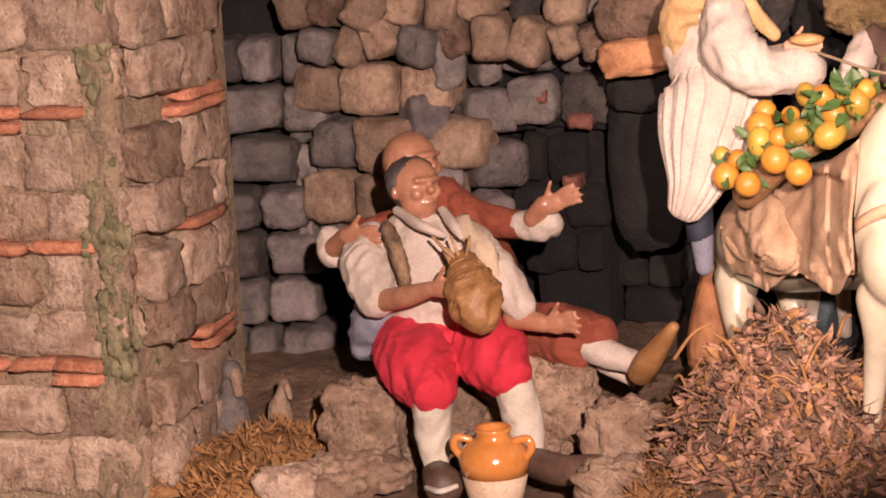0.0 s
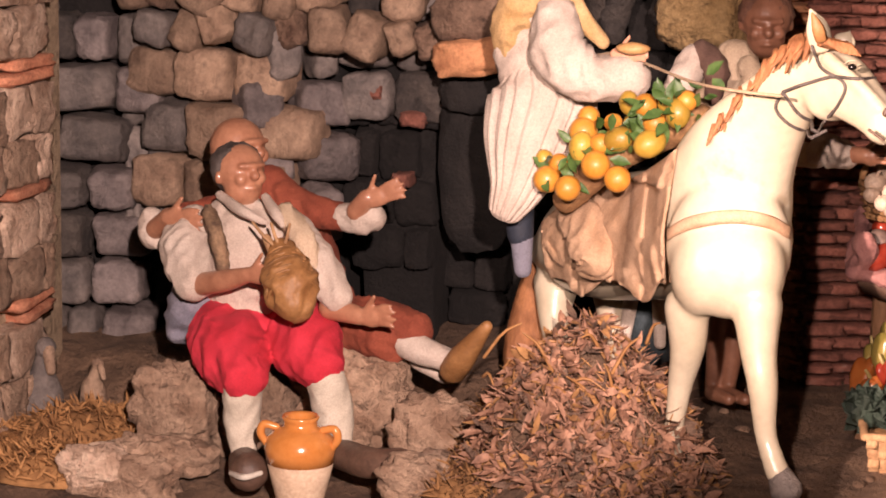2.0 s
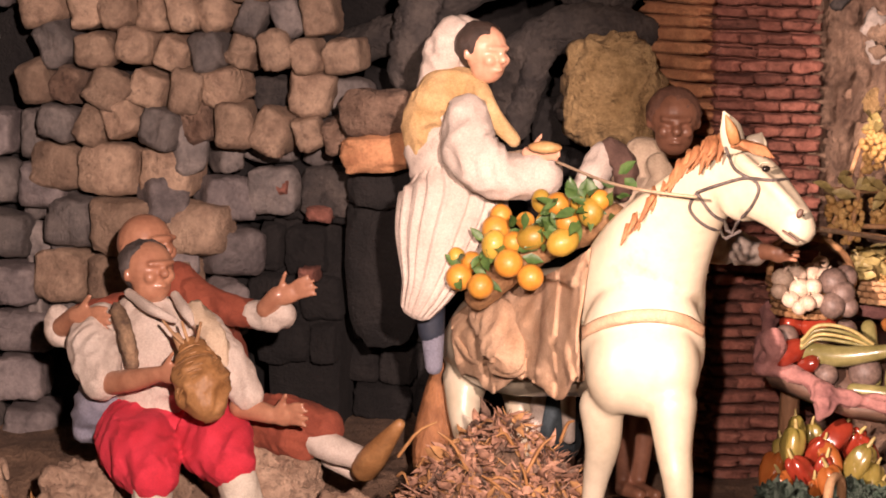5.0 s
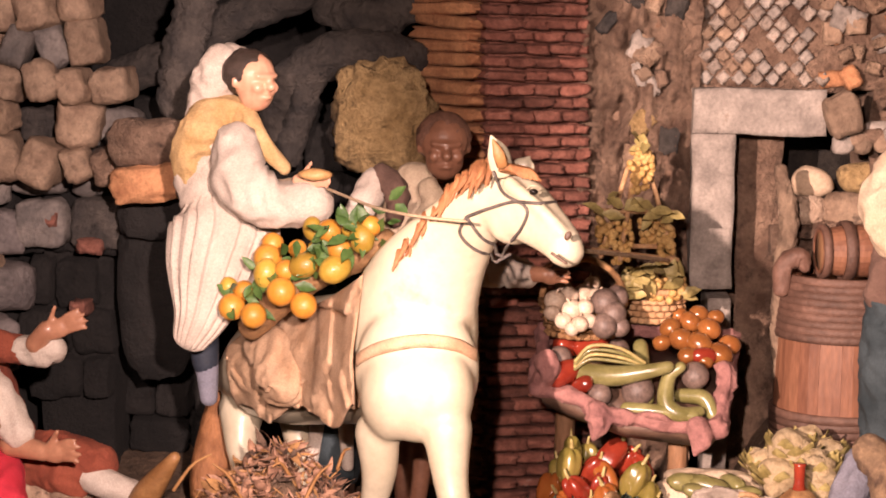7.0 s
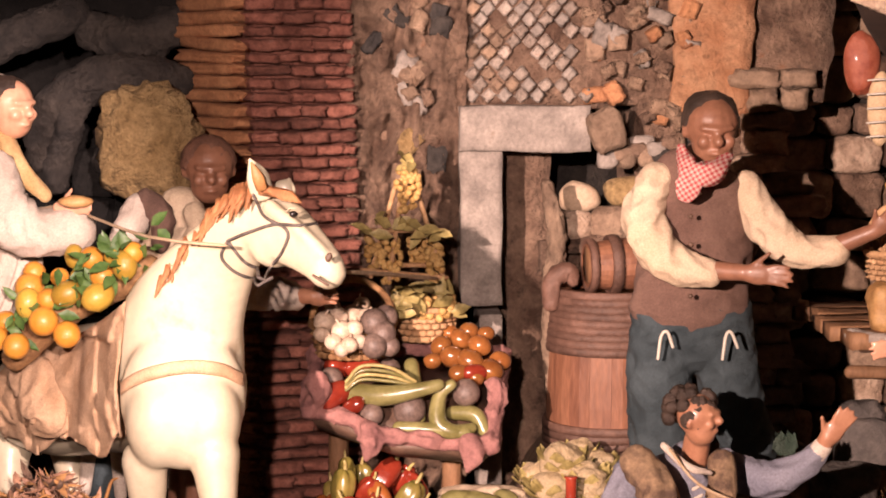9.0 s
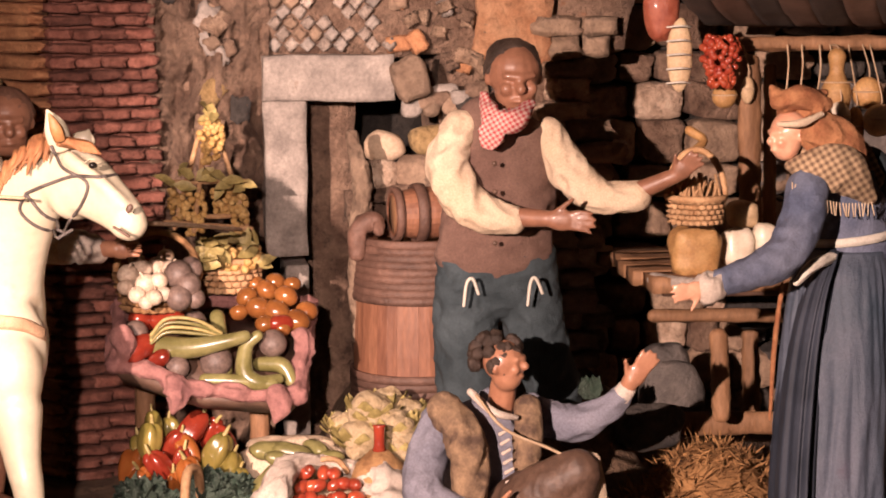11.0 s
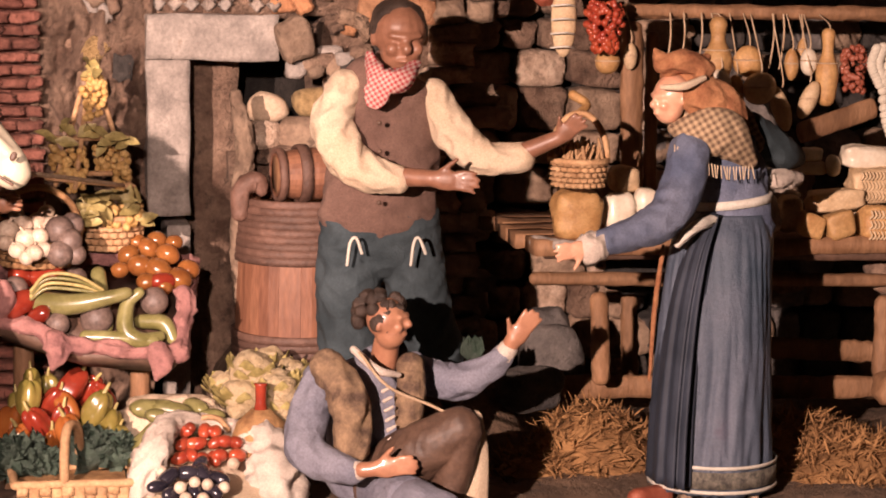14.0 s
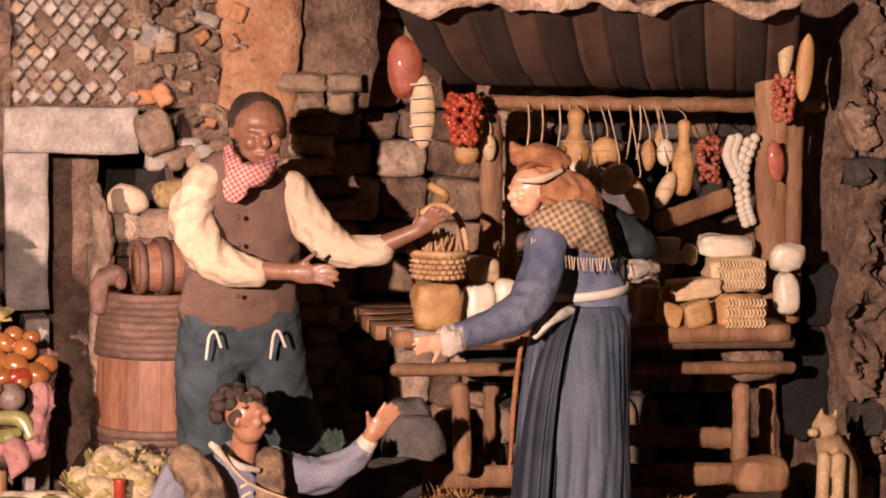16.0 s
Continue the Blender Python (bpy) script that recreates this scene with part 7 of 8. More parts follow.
cabbage((0.014, 2.360, 0.049), 0.0297, "dark green crinkled cabbage beside the splint basket")
cabbage((0.090, 2.360, 0.056), 0.0271, "dark bluish green cabbage in the splint basket")
cabbage((0.120, 2.360, 0.053), 0.0233, "dark bluish green cabbage in the splint basket")
cabbage((0.042, 2.350, 0.046), 0.0180, "small dark green cabbage in the splint basket")


def splint_basket():
    """Broad pale splints woven over and under."""
    c = Vector((0.070, 2.320, -0.006))
    b = empty("splint_basket", c, "pale woven splint basket with a hoop handle", "basket")
    w, d, h = 0.0623, 0.0381, 0.0457
    s = Shape()
    s.grid([[c + Vector((x * w * g, y * d * g, z)) for x, y in ((-1, -1), (1, -1), (1, 1), (-1, 1))] for g, z in ((0.86, 0.0), (0.95, h * 0.9))], WICKER)
    s.object("lining", b, smooth=False)
    for i in range(10):
        x = -w + (i + 0.5) * 2 * w / 10
        s = Shape()
        s.sheet([[c + Vector((x * g + e * w / 11, -d * g - 0.003 - 0.002 * (i % 2), z)) for e in (-1, 0, 1)] for g, z in ((0.9, 0), (0.95, h * 0.5), (1.0, h))], STRAW, 0.002)
        s.object("stake", b)
    for k in range(4):
        for i in range(10):
            x, z, o = -w + (i + 0.5) * 2 * w / 10, h * (0.14 + 0.24 * k), (i + k) % 2
            s = Shape()
            g = 0.9 + 0.1 * z / h
            s.sheet([[c + Vector((x * g + e * w / 10, -d * g - (0.008 if o else 0.001) - 0.001 * (1 - e * e), z + q * h * 0.105)) for e in (-1, -0.5, 0, 0.5, 1)] for q in (-1, 0, 1)], STRAW, 0.002)
            s.object("splint", b)
    s = Shape()
    s.tube([c + Vector((x * w * 1.02, y * d * 1.05, h)) for x, y in ((-1, -1), (-0.3, -1.02), (0.3, -1.02), (1, -1), (1.02, 0), (1, 1), (0, 1), (-1, 1), (-1.02, 0), (-1, -1))], [0.005] * 10, STRAW, n=50, seg=8)
    s.object("rim", b)
    s = Shape()
    s.tube([c + Vector((-0.008, -d * 1.05, h * 0.3)), c + Vector((-0.01, -d * 1.0, h * 1.5)), c + Vector((-0.006, -d * 0.5, h * 2.25)), c + Vector((0.006, d * 0.3, h * 2.1)), c + Vector((0.01, d, h))], [0.0055] * 5, STRAW, n=26, seg=8)
    s.object("handle", b)


splint_basket()


def cloth_basket():
    c = Vector((0.214, 2.330, -0.014))
    b = empty("cloth_basket", c, "basket lined with white cloth holding small vegetables", "basket")
    s = Shape()
    pts = [(0.134, 2.280, 0.006), (0.157, 2.300, 0.065), (0.187, 2.380, 0.082), (0.255, 2.420, 0.066), (0.284, 2.380, 0.065), (0.297, 2.320, 0.036), (0.299, 2.280, 0.000)]
    s.tube(pts, [0.0128, 0.0166, 0.0128, 0.0102, 0.0217, 0.0293, 0.0255], SHIRT, seg=18, n=46, wrinkle=0.32)
    s.object("cloth", b, "crumpled white cloth")
    s = Shape()
    s.grid([[(0.146, 2.270, 0.021), (0.187, 2.400, 0.060), (0.280, 2.400, 0.057), (0.291, 2.270, 0.016)], [Vector(p) + Vector((0, 0.0, -0.03)) for p in ((0.146, 2.270, 0.021), (0.187, 2.400, 0.060), (0.280, 2.400, 0.057), (0.291, 2.270, 0.016))]], CREAM)
    s.object("base", b, smooth=False)
    s = Shape()
    s.tube([(0.207, 2.400, 0.072), (0.220, 2.400, 0.083), (0.240, 2.400, 0.082), (0.252, 2.400, 0.068)], [0.0035] * 4, STRAW, n=14, seg=7)
    s.object("handle", b)


cloth_basket()
random.seed(41)
small = lump("plum_tomato", CHERRY, "small red plum tomato on the white cloth", "tomato", "plum tomatoes on the cloth", r=(1.35, 0.9, 0.9))
rows = []
for i in range(17):
    a, u = i % 6, i // 6
    rows.append((Vector((0.194, 2.330, 0.055)).lerp(Vector((0.251, 2.330, 0.053)), a / 5) + Vector((random.uniform(-0.006, 0.006), 0.018 * u, 0.011 * u + random.uniform(-0.003, 0.003))), random.uniform(12, 15), turns()))
copies(small, rows, 0.0006)
auber = lump("aubergine", AUBERGINE, "small glossy dark aubergine on the white cloth", "aubergine", "aubergines on the cloth", r=(1.6, 0.85, 0.85))
copies(auber, [(Vector(p), r, turns()) for p, r in (((0.172, 2.270, 0.045), 18), ((0.194, 2.280, 0.048), 17), ((0.212, 2.280, 0.045), 20), ((0.227, 2.270, 0.043), 17), ((0.177, 2.250, 0.033), 18), ((0.200, 2.250, 0.037), 17), ((0.161, 2.260, 0.039), 15), ((0.219, 2.250, 0.034), 16), ((0.211, 2.300, 0.054), 14))], 0.0006)
egg = lump("pale_onion", GARLIC, "small pale onion among the aubergines", "onion", "pale onions on the cloth")
copies(egg, [(Vector(p), r, turns()) for p, r in (((0.200, 2.245, 0.046), 11), ((0.214, 2.245, 0.043), 11), ((0.184, 2.240, 0.042), 12), ((0.233, 2.250, 0.038), 11), ((0.248, 2.300, 0.052), 12), ((0.166, 2.280, 0.051), 11), ((0.208, 2.230, 0.031), 12), ((0.189, 2.230, 0.032), 12))], 0.0006)


def cauliflower(at, r):
    random.seed(int(abs(at[0]) * 1e4) % 89)
    s = Shape()
    at = Vector(at)
    for i in range(34):
        d = Vector((random.uniform(-1, 1), random.uniform(-1, 0.4), random.uniform(-0.3, 1))).normalized()
        s.blob(at + d * r * 0.55, r * random.uniform(0.28, 0.42), CAULI, seg=10, rough=0.25, freq=110)
    for i in range(16):
        a = random.uniform(0, 6.28)
        d = Vector((math.cos(a), math.sin(a), random.uniform(-0.2, 0.4)))
        s.leaf(at + d * r * 0.5 - Vector((0, 0, r * 0.3)), r * 0.9, r * 0.7, d + Vector((0, 0, 0.5)), LEAF_PALE, bend=-0.3)
    s.soften((CAULI,), 0.0022, 1)
    return s.object("cauliflower", label="creamy yellow cauliflower in the heap on the ground", category="cauliflower", group="cauliflowers on the ground")


for p, r in (((0.287, 2.460, 0.123), 46), ((0.314, 2.430, 0.105), 44), ((0.271, 2.440, 0.097), 44), ((0.312, 2.500, 0.125), 36), ((0.256, 2.480, 0.102), 34), ((0.334, 2.480, 0.115), 36), ((0.319, 2.420, 0.083), 34)):
    cauliflower(p, r * 0.0007)
mound = rock((0.299, 2.500, 0.030), (0.0616, 0.0342, 0.0616), "dark earth mound under the cauliflowers", EARTH)


def greens():
    t = empty("greens_tray", (0.188, 2.460, 0.053), "shallow basket of pale green peppers and lettuce", "tray")
    s = Shape()
    s.blob((0.192, 2.470, 0.068), (0.0595, 0.0271, 0.0271), CREAM, seg=24, rough=0.2, freq=40, power=0.6)
    s.object("cloth", t, "cream cloth lining")
    s = Shape()
    s.blob((0.193, 2.480, 0.020), (0.0541, 0.0271, 0.0406), WICKER, seg=24, rough=0.1, freq=40, power=0.6)
    s.object("basket", t, "brown wicker")


greens()
random.seed(47)
gp = lump("pale_pepper", ZUCCHINI, "pale green pepper on the shallow basket", "pepper", "pale peppers on the basket", r=(1.7, 0.8, 0.8), lobes=4, lobe=0.2)
copies(gp, [((0.163, 2.430, 0.089), 20, (0.2, 0.1, 0.3)), ((0.188, 2.420, 0.088), 20, (0.4, 0.2, -0.3)), ((0.217, 2.440, 0.088), 17, turns()), ((0.176, 2.410, 0.082), 17, (0, 0.3, 0.1)), ((0.229, 2.420, 0.078), 18, turns()), ((0.158, 2.360, 0.070), 22, turns()), ((0.150, 2.350, 0.056), 18, turns()), ((0.200, 2.400, 0.073), 15, turns())], 0.0007)


def brown_flask():
    c = Vector((0.288, 2.380, 0.042))
    f = empty("glazed_bottle", c, "brown wicker covered bottle with a glossy dark neck", "bottle")
    k = 0.0007
    s = Shape()
    s.lathe(c, [(44 * k, 0), (50 * k, 25 * k), (40 * k, 55 * k), (16 * k, 78 * k)], WICKER, 24)
    s.object("body", f)
    s = Shape()
    s.lathe(c, [(13 * k, 74 * k), (9 * k, 90 * k), (10 * k, 118 * k), (12 * k, 121 * k), (8 * k, 122 * k)], PEPPER_RED, 18)
    s.object("neck", f, "glossy dark red glass")


brown_flask()
ring_basket("round_basket", (0.296, 2.360, -0.011), 0.0271, 0.0323, 0.0614, 8, WICKER, "tall brown wicker basket beside the seated figurine")


# ---------------------------------------------------------------- things: doorway
def barrel(name, c, axis, length, r, bulge, label, hoops, staves=18):
    """Staves bowed between hoops, with flat heads."""
    c, ax = Vector(c), Vector(axis).normalized()
    b = empty(name, c, label, "barrel")
    e1 = ax.orthogonal().normalized()
    e2 = ax.cross(e1)
    for i in range(staves):
        a0, a1 = 2 * math.pi * i / staves + 0.002, 2 * math.pi * (i + 1) / staves - 0.002
        s = Shape()
        rings = []
        for u in np.linspace(0, 1, 9):
            rr = r + bulge * math.sin(math.pi * u)
            p = c + ax * length * u
            rings.append([p + (e1 * math.cos(a) + e2 * math.sin(a)) * q for a, q in ((a0, rr), ((a0 + a1) / 2, rr * 1.004), (a1, rr), (a1, rr * 0.9), (a0, rr * 0.9))])
        s.grid(rings, WOOD_RED)
        s.object("stave", b, smooth=False)
    for u, w in hoops:
        rr = r + bulge * math.sin(math.pi * u) + 0.001
        s = Shape()
        s.grid([[c + ax * (length * u + h) + (e1 * math.cos(a) + e2 * math.sin(a)) * (rr + d) for d, h in ((0, -w / 2), (0.0045, -w / 2), (0.0055, 0), (0.0045, w / 2), (0, w / 2))] for a in np.linspace(0, 2 * math.pi, 33)], HOOP, caps=False)
        s.object("hoop", b)
    for u in (0.04, 0.96):
        s = Shape()
        s.lathe(c + ax * (length * u - 0.003), [(r * 0.02, 0), (r * 0.93, 0), (r * 0.93, 0.006), (r * 0.02, 0.006)], WOOD, 24, ax)
        s.object("head", b)
    return b


bz = (0.363, 2.620, 0.313)[2]
bx = (0.368, 2.620, 0.251)[0]
barrel("big_barrel", (bx, 2.66, 0.02), (0, 0, 1), bz - 0.02, 0.0698, 0.0114, "large upright reddish barrel with bands of dark hoops",
       [(0.985 - 0.030 * i, 0.0105) for i in range(9)] + [(0.40 - 0.032 * i, 0.011) for i in range(9)])
barrel("small_keg", (0.335, 2.640, 0.343), (1, 0.12, 0.02), 0.1012, 0.0275, 0.0058, "small keg lying on top of the big barrel", [(0.05, 0.010), (0.34, 0.014), (0.72, 0.014), (0.95, 0.010)], 14)


def door_clutter():
    s = Shape()
    s.tube([(0.293, 2.660, 0.179), (0.289, 2.660, 0.245), (0.292, 2.660, 0.319), (0.299, 2.660, 0.377), (0.286, 2.660, 0.443)], [0.0080, 0.0087, 0.0102, 0.0117, 0.0087], STONE_TAN, seg=14, n=30, wrinkle=0.3)
    s.object("cork_post", label="knobbly cork strip at the edge of the doorway", category="post")
    s = Shape()
    s.tube([(0.289, 2.630, 0.294), (0.292, 2.630, 0.326), (0.310, 2.630, 0.337), (0.317, 2.630, 0.323)], [0.0101, 0.0122, 0.0122, 0.0072], HOOP, seg=14, n=20, wrinkle=0.2)
    s.object("wooden_hook", label="bent brown branch beside the barrel", category="branch")
    for p, r, m, l in (((0.341, 2.780, 0.418), (34, 26, 26), CLAY, "round clay pot on the ledge in the doorway"), ((0.326, 2.740, 0.384), (40, 30, 26), STONE_PINK, "brown stone on the ledge in the doorway"), ((0.382, 2.740, 0.387), (44, 30, 30), STONE_TAN, "rough tan stone on the ledge in the doorway"),
                       ((0.409, 2.800, 0.424), (40, 30, 26), OCHRE_ROCK, "ochre stone at the back of the doorway"), ((0.356, 2.740, 0.361), (70, 30, 18), RUBBLE, "flat brown stone under the ledge")):
        s = Shape()
        s.blob(p, tuple(q * 0.0008 for q in r), m, seg=22, rough=0.12, freq=40, power=0.8)
        s.object("ledge_stone", label=l, category="stone")
    slab("ledge", ((0.290, 2.720, 0.356)[0], 2.76, (0.294, 2.760, 0.352)[2] - 0.03), ((0.466, 2.720, 0.355)[0], 2.98, (0.294, 2.760, 0.359)[2]), RUBBLE, bumps=0.006, label="rough stone ledge in the doorway", category="ledge")


door_clutter()
s = Shape()
s.blob((0.363, 2.680, 0.513), (0.0220, 0.0205, 0.0264), STONE_TAN, seg=26, rough=0.25, freq=50, power=0.5, tilt=-25)
s.object("broken_block", label="broken grey stone next to the lintel", category="stone")
for i in range(16):
    s = Shape()
    p = Vector((0.368, 2.700, 0.487)).lerp(Vector((0.464, 2.700, 0.498)), i / 15) + Vector((0, random.uniform(-0.01, 0.01), random.uniform(-0.02, 0.012)))
    s.blob(p, (random.uniform(0.008, 0.018), 0.012, random.uniform(0.007, 0.014)), random.choice((RUBBLE, STONE_TAN, GREY_STONE, STONE_DARK)), seg=12, rough=0.25, freq=70, power=0.7)
    s.object("rubble_lump", label="loose lump of rubble over the doorway", category="stone", group="rubble over the doorway")
# ---------------------------------------------------------------- things: cheese stall
TY0, TY1 = 2.46, 2.76
TX0, TX1 = (0.637, 2.460, 0.279)[0], (1.155, 2.460, 0.269)[0]
TZ = (1.003, 2.460, 0.273)[2]


def plank(name, a, b, wide, deep, material, parent=None, label="", category="", group="", rough=0.25):
    s = Shape()
    s.tube([a, Vector(a).lerp(Vector(b), 0.5), b], [(wide, deep)] * 3, material, seg=12, n=16, wrinkle=rough)
    return s.object(name, parent, label=label, category=category, group=group)


def table():
    t = empty("stall_table", ((TX0 + TX1) / 2, 2.6, 0), "rough brown wooden stall table laden with cheeses", "table")
    n = 5
    for i in range(n):
        y = TY0 + (TY1 - TY0) * (i + 0.5) / n
        slab("plank", (TX0 - random.uniform(0, 0.02), y - 0.0295, TZ - 0.012 + random.uniform(-0.002, 0.002)), (TX1 + random.uniform(-0.01, 0.02), y + 0.0295, TZ + 0.006), WOOD, kind="", parent=t, bumps=0.003, cell=0.02)
    for a, b in (((0.728, 2.500, 0.200), (0.733, 2.500, 0.098)), ((1.110, 2.500, 0.190), (1.110, 2.500, 0.096)), ((1.200, 2.620, 0.183), (1.203, 2.620, 0.080)), ((0.834, 2.720, 0.160), (0.838, 2.720, 0.049))):
        plank("leg", a, b, 0.0116, 0.0103, WOOD, t, rough=0.18)
    for a, b, w in (((0.644, 2.500, 0.227), (1.188, 2.520, 0.214), 12), ((0.990, 2.600, 0.113), (1.145, 2.600, 0.105), 20), ((0.694, 2.560, 0.076), (1.179, 2.560, 0.063), 22)):
        plank("beam", a, b, 0.0007 * w, 0.0084, WOOD, t, rough=0.2)
    plank("apron", (0.651, 2.475, 0.263), (1.167, 2.475, 0.255), 0.0082, 0.0055, LEATHER_DARK, t, rough=0.15)


table()
# The two stones by the table's end have the gap's shade in their colour.
for p, r, m, l in (((1.145, 2.550, 0.218), (56, 40, 34), RUBBLE, "brown stone under the table end"), ((1.275, 2.660, 0.174), (60, 40, 110), SHADE_BLACK, "stone block beside the table, coloured shade black"), ((1.019, 2.620, 0.199), (40, 30, 20), RUBBLE, "brown stone on the beam under the table"),
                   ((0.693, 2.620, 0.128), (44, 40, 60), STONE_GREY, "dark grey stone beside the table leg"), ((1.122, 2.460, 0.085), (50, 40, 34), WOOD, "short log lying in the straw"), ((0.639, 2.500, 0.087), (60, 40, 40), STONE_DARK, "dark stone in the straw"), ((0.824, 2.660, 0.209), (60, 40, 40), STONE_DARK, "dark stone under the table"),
                   ((0.693, 2.600, 0.101), (60, 40, 70), STONE_GREY, "grey stone under the stall"), ((1.194, 2.380, 0.022), (60, 50, 52), ROCK, "brown rock under the cat figurine"), ((1.264, 2.620, 0.299), (44, 40, 60), SHADE_BLACK, "stone at the end of the table, coloured shade black")):
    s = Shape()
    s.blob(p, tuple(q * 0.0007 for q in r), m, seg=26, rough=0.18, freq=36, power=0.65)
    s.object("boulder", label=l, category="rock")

# posts, beam and awning
for n, (a, b, w, l) in enumerate((((0.796, 2.620, 0.515), (0.803, 2.620, 0.336), 21, "rough brown trunk post of the stall"), ((1.185, 2.600, 0.571), (1.196, 2.600, 0.364), 36, "broad rough wooden post of the stall"), ((0.861, 2.740, 0.501), (0.865, 2.740, 0.345), 12, "thin wooden post behind the stall"), ((1.198, 2.560, 0.617), (1.205, 2.560, 0.520), 16, "thin wooden pole beside the post"))):
    plank("stall_post", (a[0], a[1], a[2] + 0.02), (b[0], b[1], TZ), w * 0.0007, w * 0.0005, WOOD, None, l, "post", "posts of the stall", 0.2)
BEAM = plank("stall_beam", (0.795, 2.640, 0.557), (1.272, 2.640, 0.557), 0.0094, 0.0101, WOOD, None, "rough beam with hooks above the stall", "beam", "", 0.3)
plank("slanted_board", (1.018, 2.580, 0.402), (1.126, 2.600, 0.434), 0.0141, 0.0057, WOOD, None, "slanted brown board leaning behind the cheeses", "board", "", 0.08)


def awning():
    """Sagging striped cloth from the front edge down to the beam."""
    a = empty("awning", (0.984, 2.640, 0.560), "sagging dark brown awning with rust stripes and a frayed front hem", "awning")
    f0, f1 = Vector((0.591, 2.340, 0.691)), Vector((1.104, 2.340, 0.703))
    g0, g1 = Vector((0.759, 2.680, 0.579)), Vector((1.248, 2.680, 0.571))
    n, m = 60, 14
    for k in range(12):
        s = Shape()
        rows = []
        for i in range(k * 5, k * 5 + 6):
            u = i / n
            row = []
            for j in range(m + 1):
                v = j / m
                p = f0.lerp(f1, u).lerp(g0.lerp(g1, u), v)
                p.z -= 0.028 * math.sin(math.pi * v) * (0.6 + 0.4 * math.sin(3.1 * u)) + 0.008 * math.sin(u * 23) * (1 - v) + 0.004 * noise.noise(Vector((u * 12, v * 6, 0)))
                row.append(p)
            rows.append([(*q,) for q in row])
        s.grid([[*[Vector(p) for p in r], *[Vector(p) + Vector((0, 0, 0.003)) for p in r[::-1]]] for r in rows], AWNING_LIGHT if k % 2 else AWNING_DARK)
        s.object("stripe", a)
    s = Shape()
    pts = [f0.lerp(f1, u) + Vector((0, -0.006, -0.008 * math.sin(u * 23) - 0.004 - 0.010 * abs(math.sin(u * 9)))) for u in np.linspace(0, 1, 30)]
    s.tube(pts, [(random.uniform(0.005, 0.011), 0.006) for _ in pts], STONE_PINK, seg=14, n=90, wrinkle=0.35)
    s.object("hem", a, "frayed pale hem")


awning()

# hanging goods
BEAMZ = (0.901, 2.630, 0.555)[2]


def hanging(name, material, at, r, label, category, hang=0.0, tilt=0.0, waist=False, string=True, power=1.0):
    """A cheese or gourd on a string from the beam."""
    p = Vector(at)
    t = empty(name, p, label, category, "goods hanging in the stall")
    s = Shape()
    if waist:
        s.tube([p + Vector((0, 0, -r[2])), p + Vector((0, 0, -r[2] * 0.2)), p + Vector((0, 0, r[2] * 0.45)), p + Vector((0, 0, r[2]))], [r[0] * 0.8, r[0], r[0] * 0.5, r[0] * 0.62], material, seg=16, n=22)
    else:
        s.blob(p, r, material, seg=22, rough=0.14 if material is SALAMI else 0.06, freq=60, tilt=tilt, power=power)
    s.object("body", t)
    if string:
        s = Shape()
        s.tube([p + Vector((0, -r[1] * 0.3, r[2] * 0.9)), p + Vector((0.001, 0, r[2] + 0.012)), (p.x + 0.002, 2.63, BEAMZ)], [0.0011] * 3, ROPE, n=8, seg=6)
        s.object("string", t)
        s = Shape()
        s.tube([p + Vector((r[0] * 1.01 * math.cos(a), r[1] * 1.01 * math.sin(a), r[2] * 0.1)) for a in np.linspace(0, 6.28, 17)], [0.0011] * 17, ROPE, n=24, seg=5, round_ends=False)
        s.object("cord", t)
    return t


k = 0.0007
for name, m, p, r, l, c, tilt, waist in (
        ("gourd_cheese", CHEESE_GOLD, (0.907, 2.600, 0.505), (22, 20, 42), "golden gourd shaped cheese on a string", "cheese", 0, True),
        ("round_cheese", CHEESE_GOLD, (0.949, 2.600, 0.494), (23, 20, 24), "round golden cheese tied with cord", "cheese", 0, False),
        ("egg_cheese", CHEESE_WHITE, (0.905, 2.580, 0.464), (17, 15, 24), "white egg shaped cheese on a string", "cheese", 0, False),
        ("pear_cheese", CHEESE_GOLD, (0.930, 2.590, 0.450), (13, 13, 32), "long golden cheese on a string", "cheese", 0, False),
        ("broad_cheese", CHEESE, (0.959, 2.580, 0.460), (24, 20, 26), "broad pale cheese on a string", "cheese", 60, False),
        ("long_sausage", CHEESE, (0.989, 2.580, 0.434), (14, 13, 36), "pale log shaped cheese on a string", "cheese", -20, False),
        ("small_cheese", CHEESE_GOLD, (1.009, 2.600, 0.490), (11, 11, 24), "small golden cheese on a string", "cheese", 0, False),
        ("white_cheese", CHEESE_WHITE, (1.033, 2.600, 0.494), (13, 12, 21), "small white cheese on a string", "cheese", 0, False),
        ("yellow_gourd", CHEESE_GOLD, (1.055, 2.590, 0.489), (17, 15, 48), "yellow gourd shaped cheese on a string", "cheese", 0, True),
        ("log_cheese", CHEESE, (1.027, 2.580, 0.445), (13, 12, 31), "short pale log cheese on a string", "cheese", 25, False),
        ("thin_cheese", CHEESE_GOLD, (1.030, 2.620, 0.508), (8, 8, 20), "thin golden cheese on a string", "cheese", 10, False),
        ("hanging_onion", CHEESE_GOLD, (0.759, 2.600, 0.492), (18, 16, 18), "golden onion hanging under the peppers", "onion", 0, False),
        ("pale_sausage", CHEESE, (0.789, 2.600, 0.499), (10, 10, 20), "short pale sausage on a string", "sausage", 0, False)):
    hanging(name, m, p, tuple(q * k * 1.25 for q in r), l, c, tilt=tilt, waist=waist)
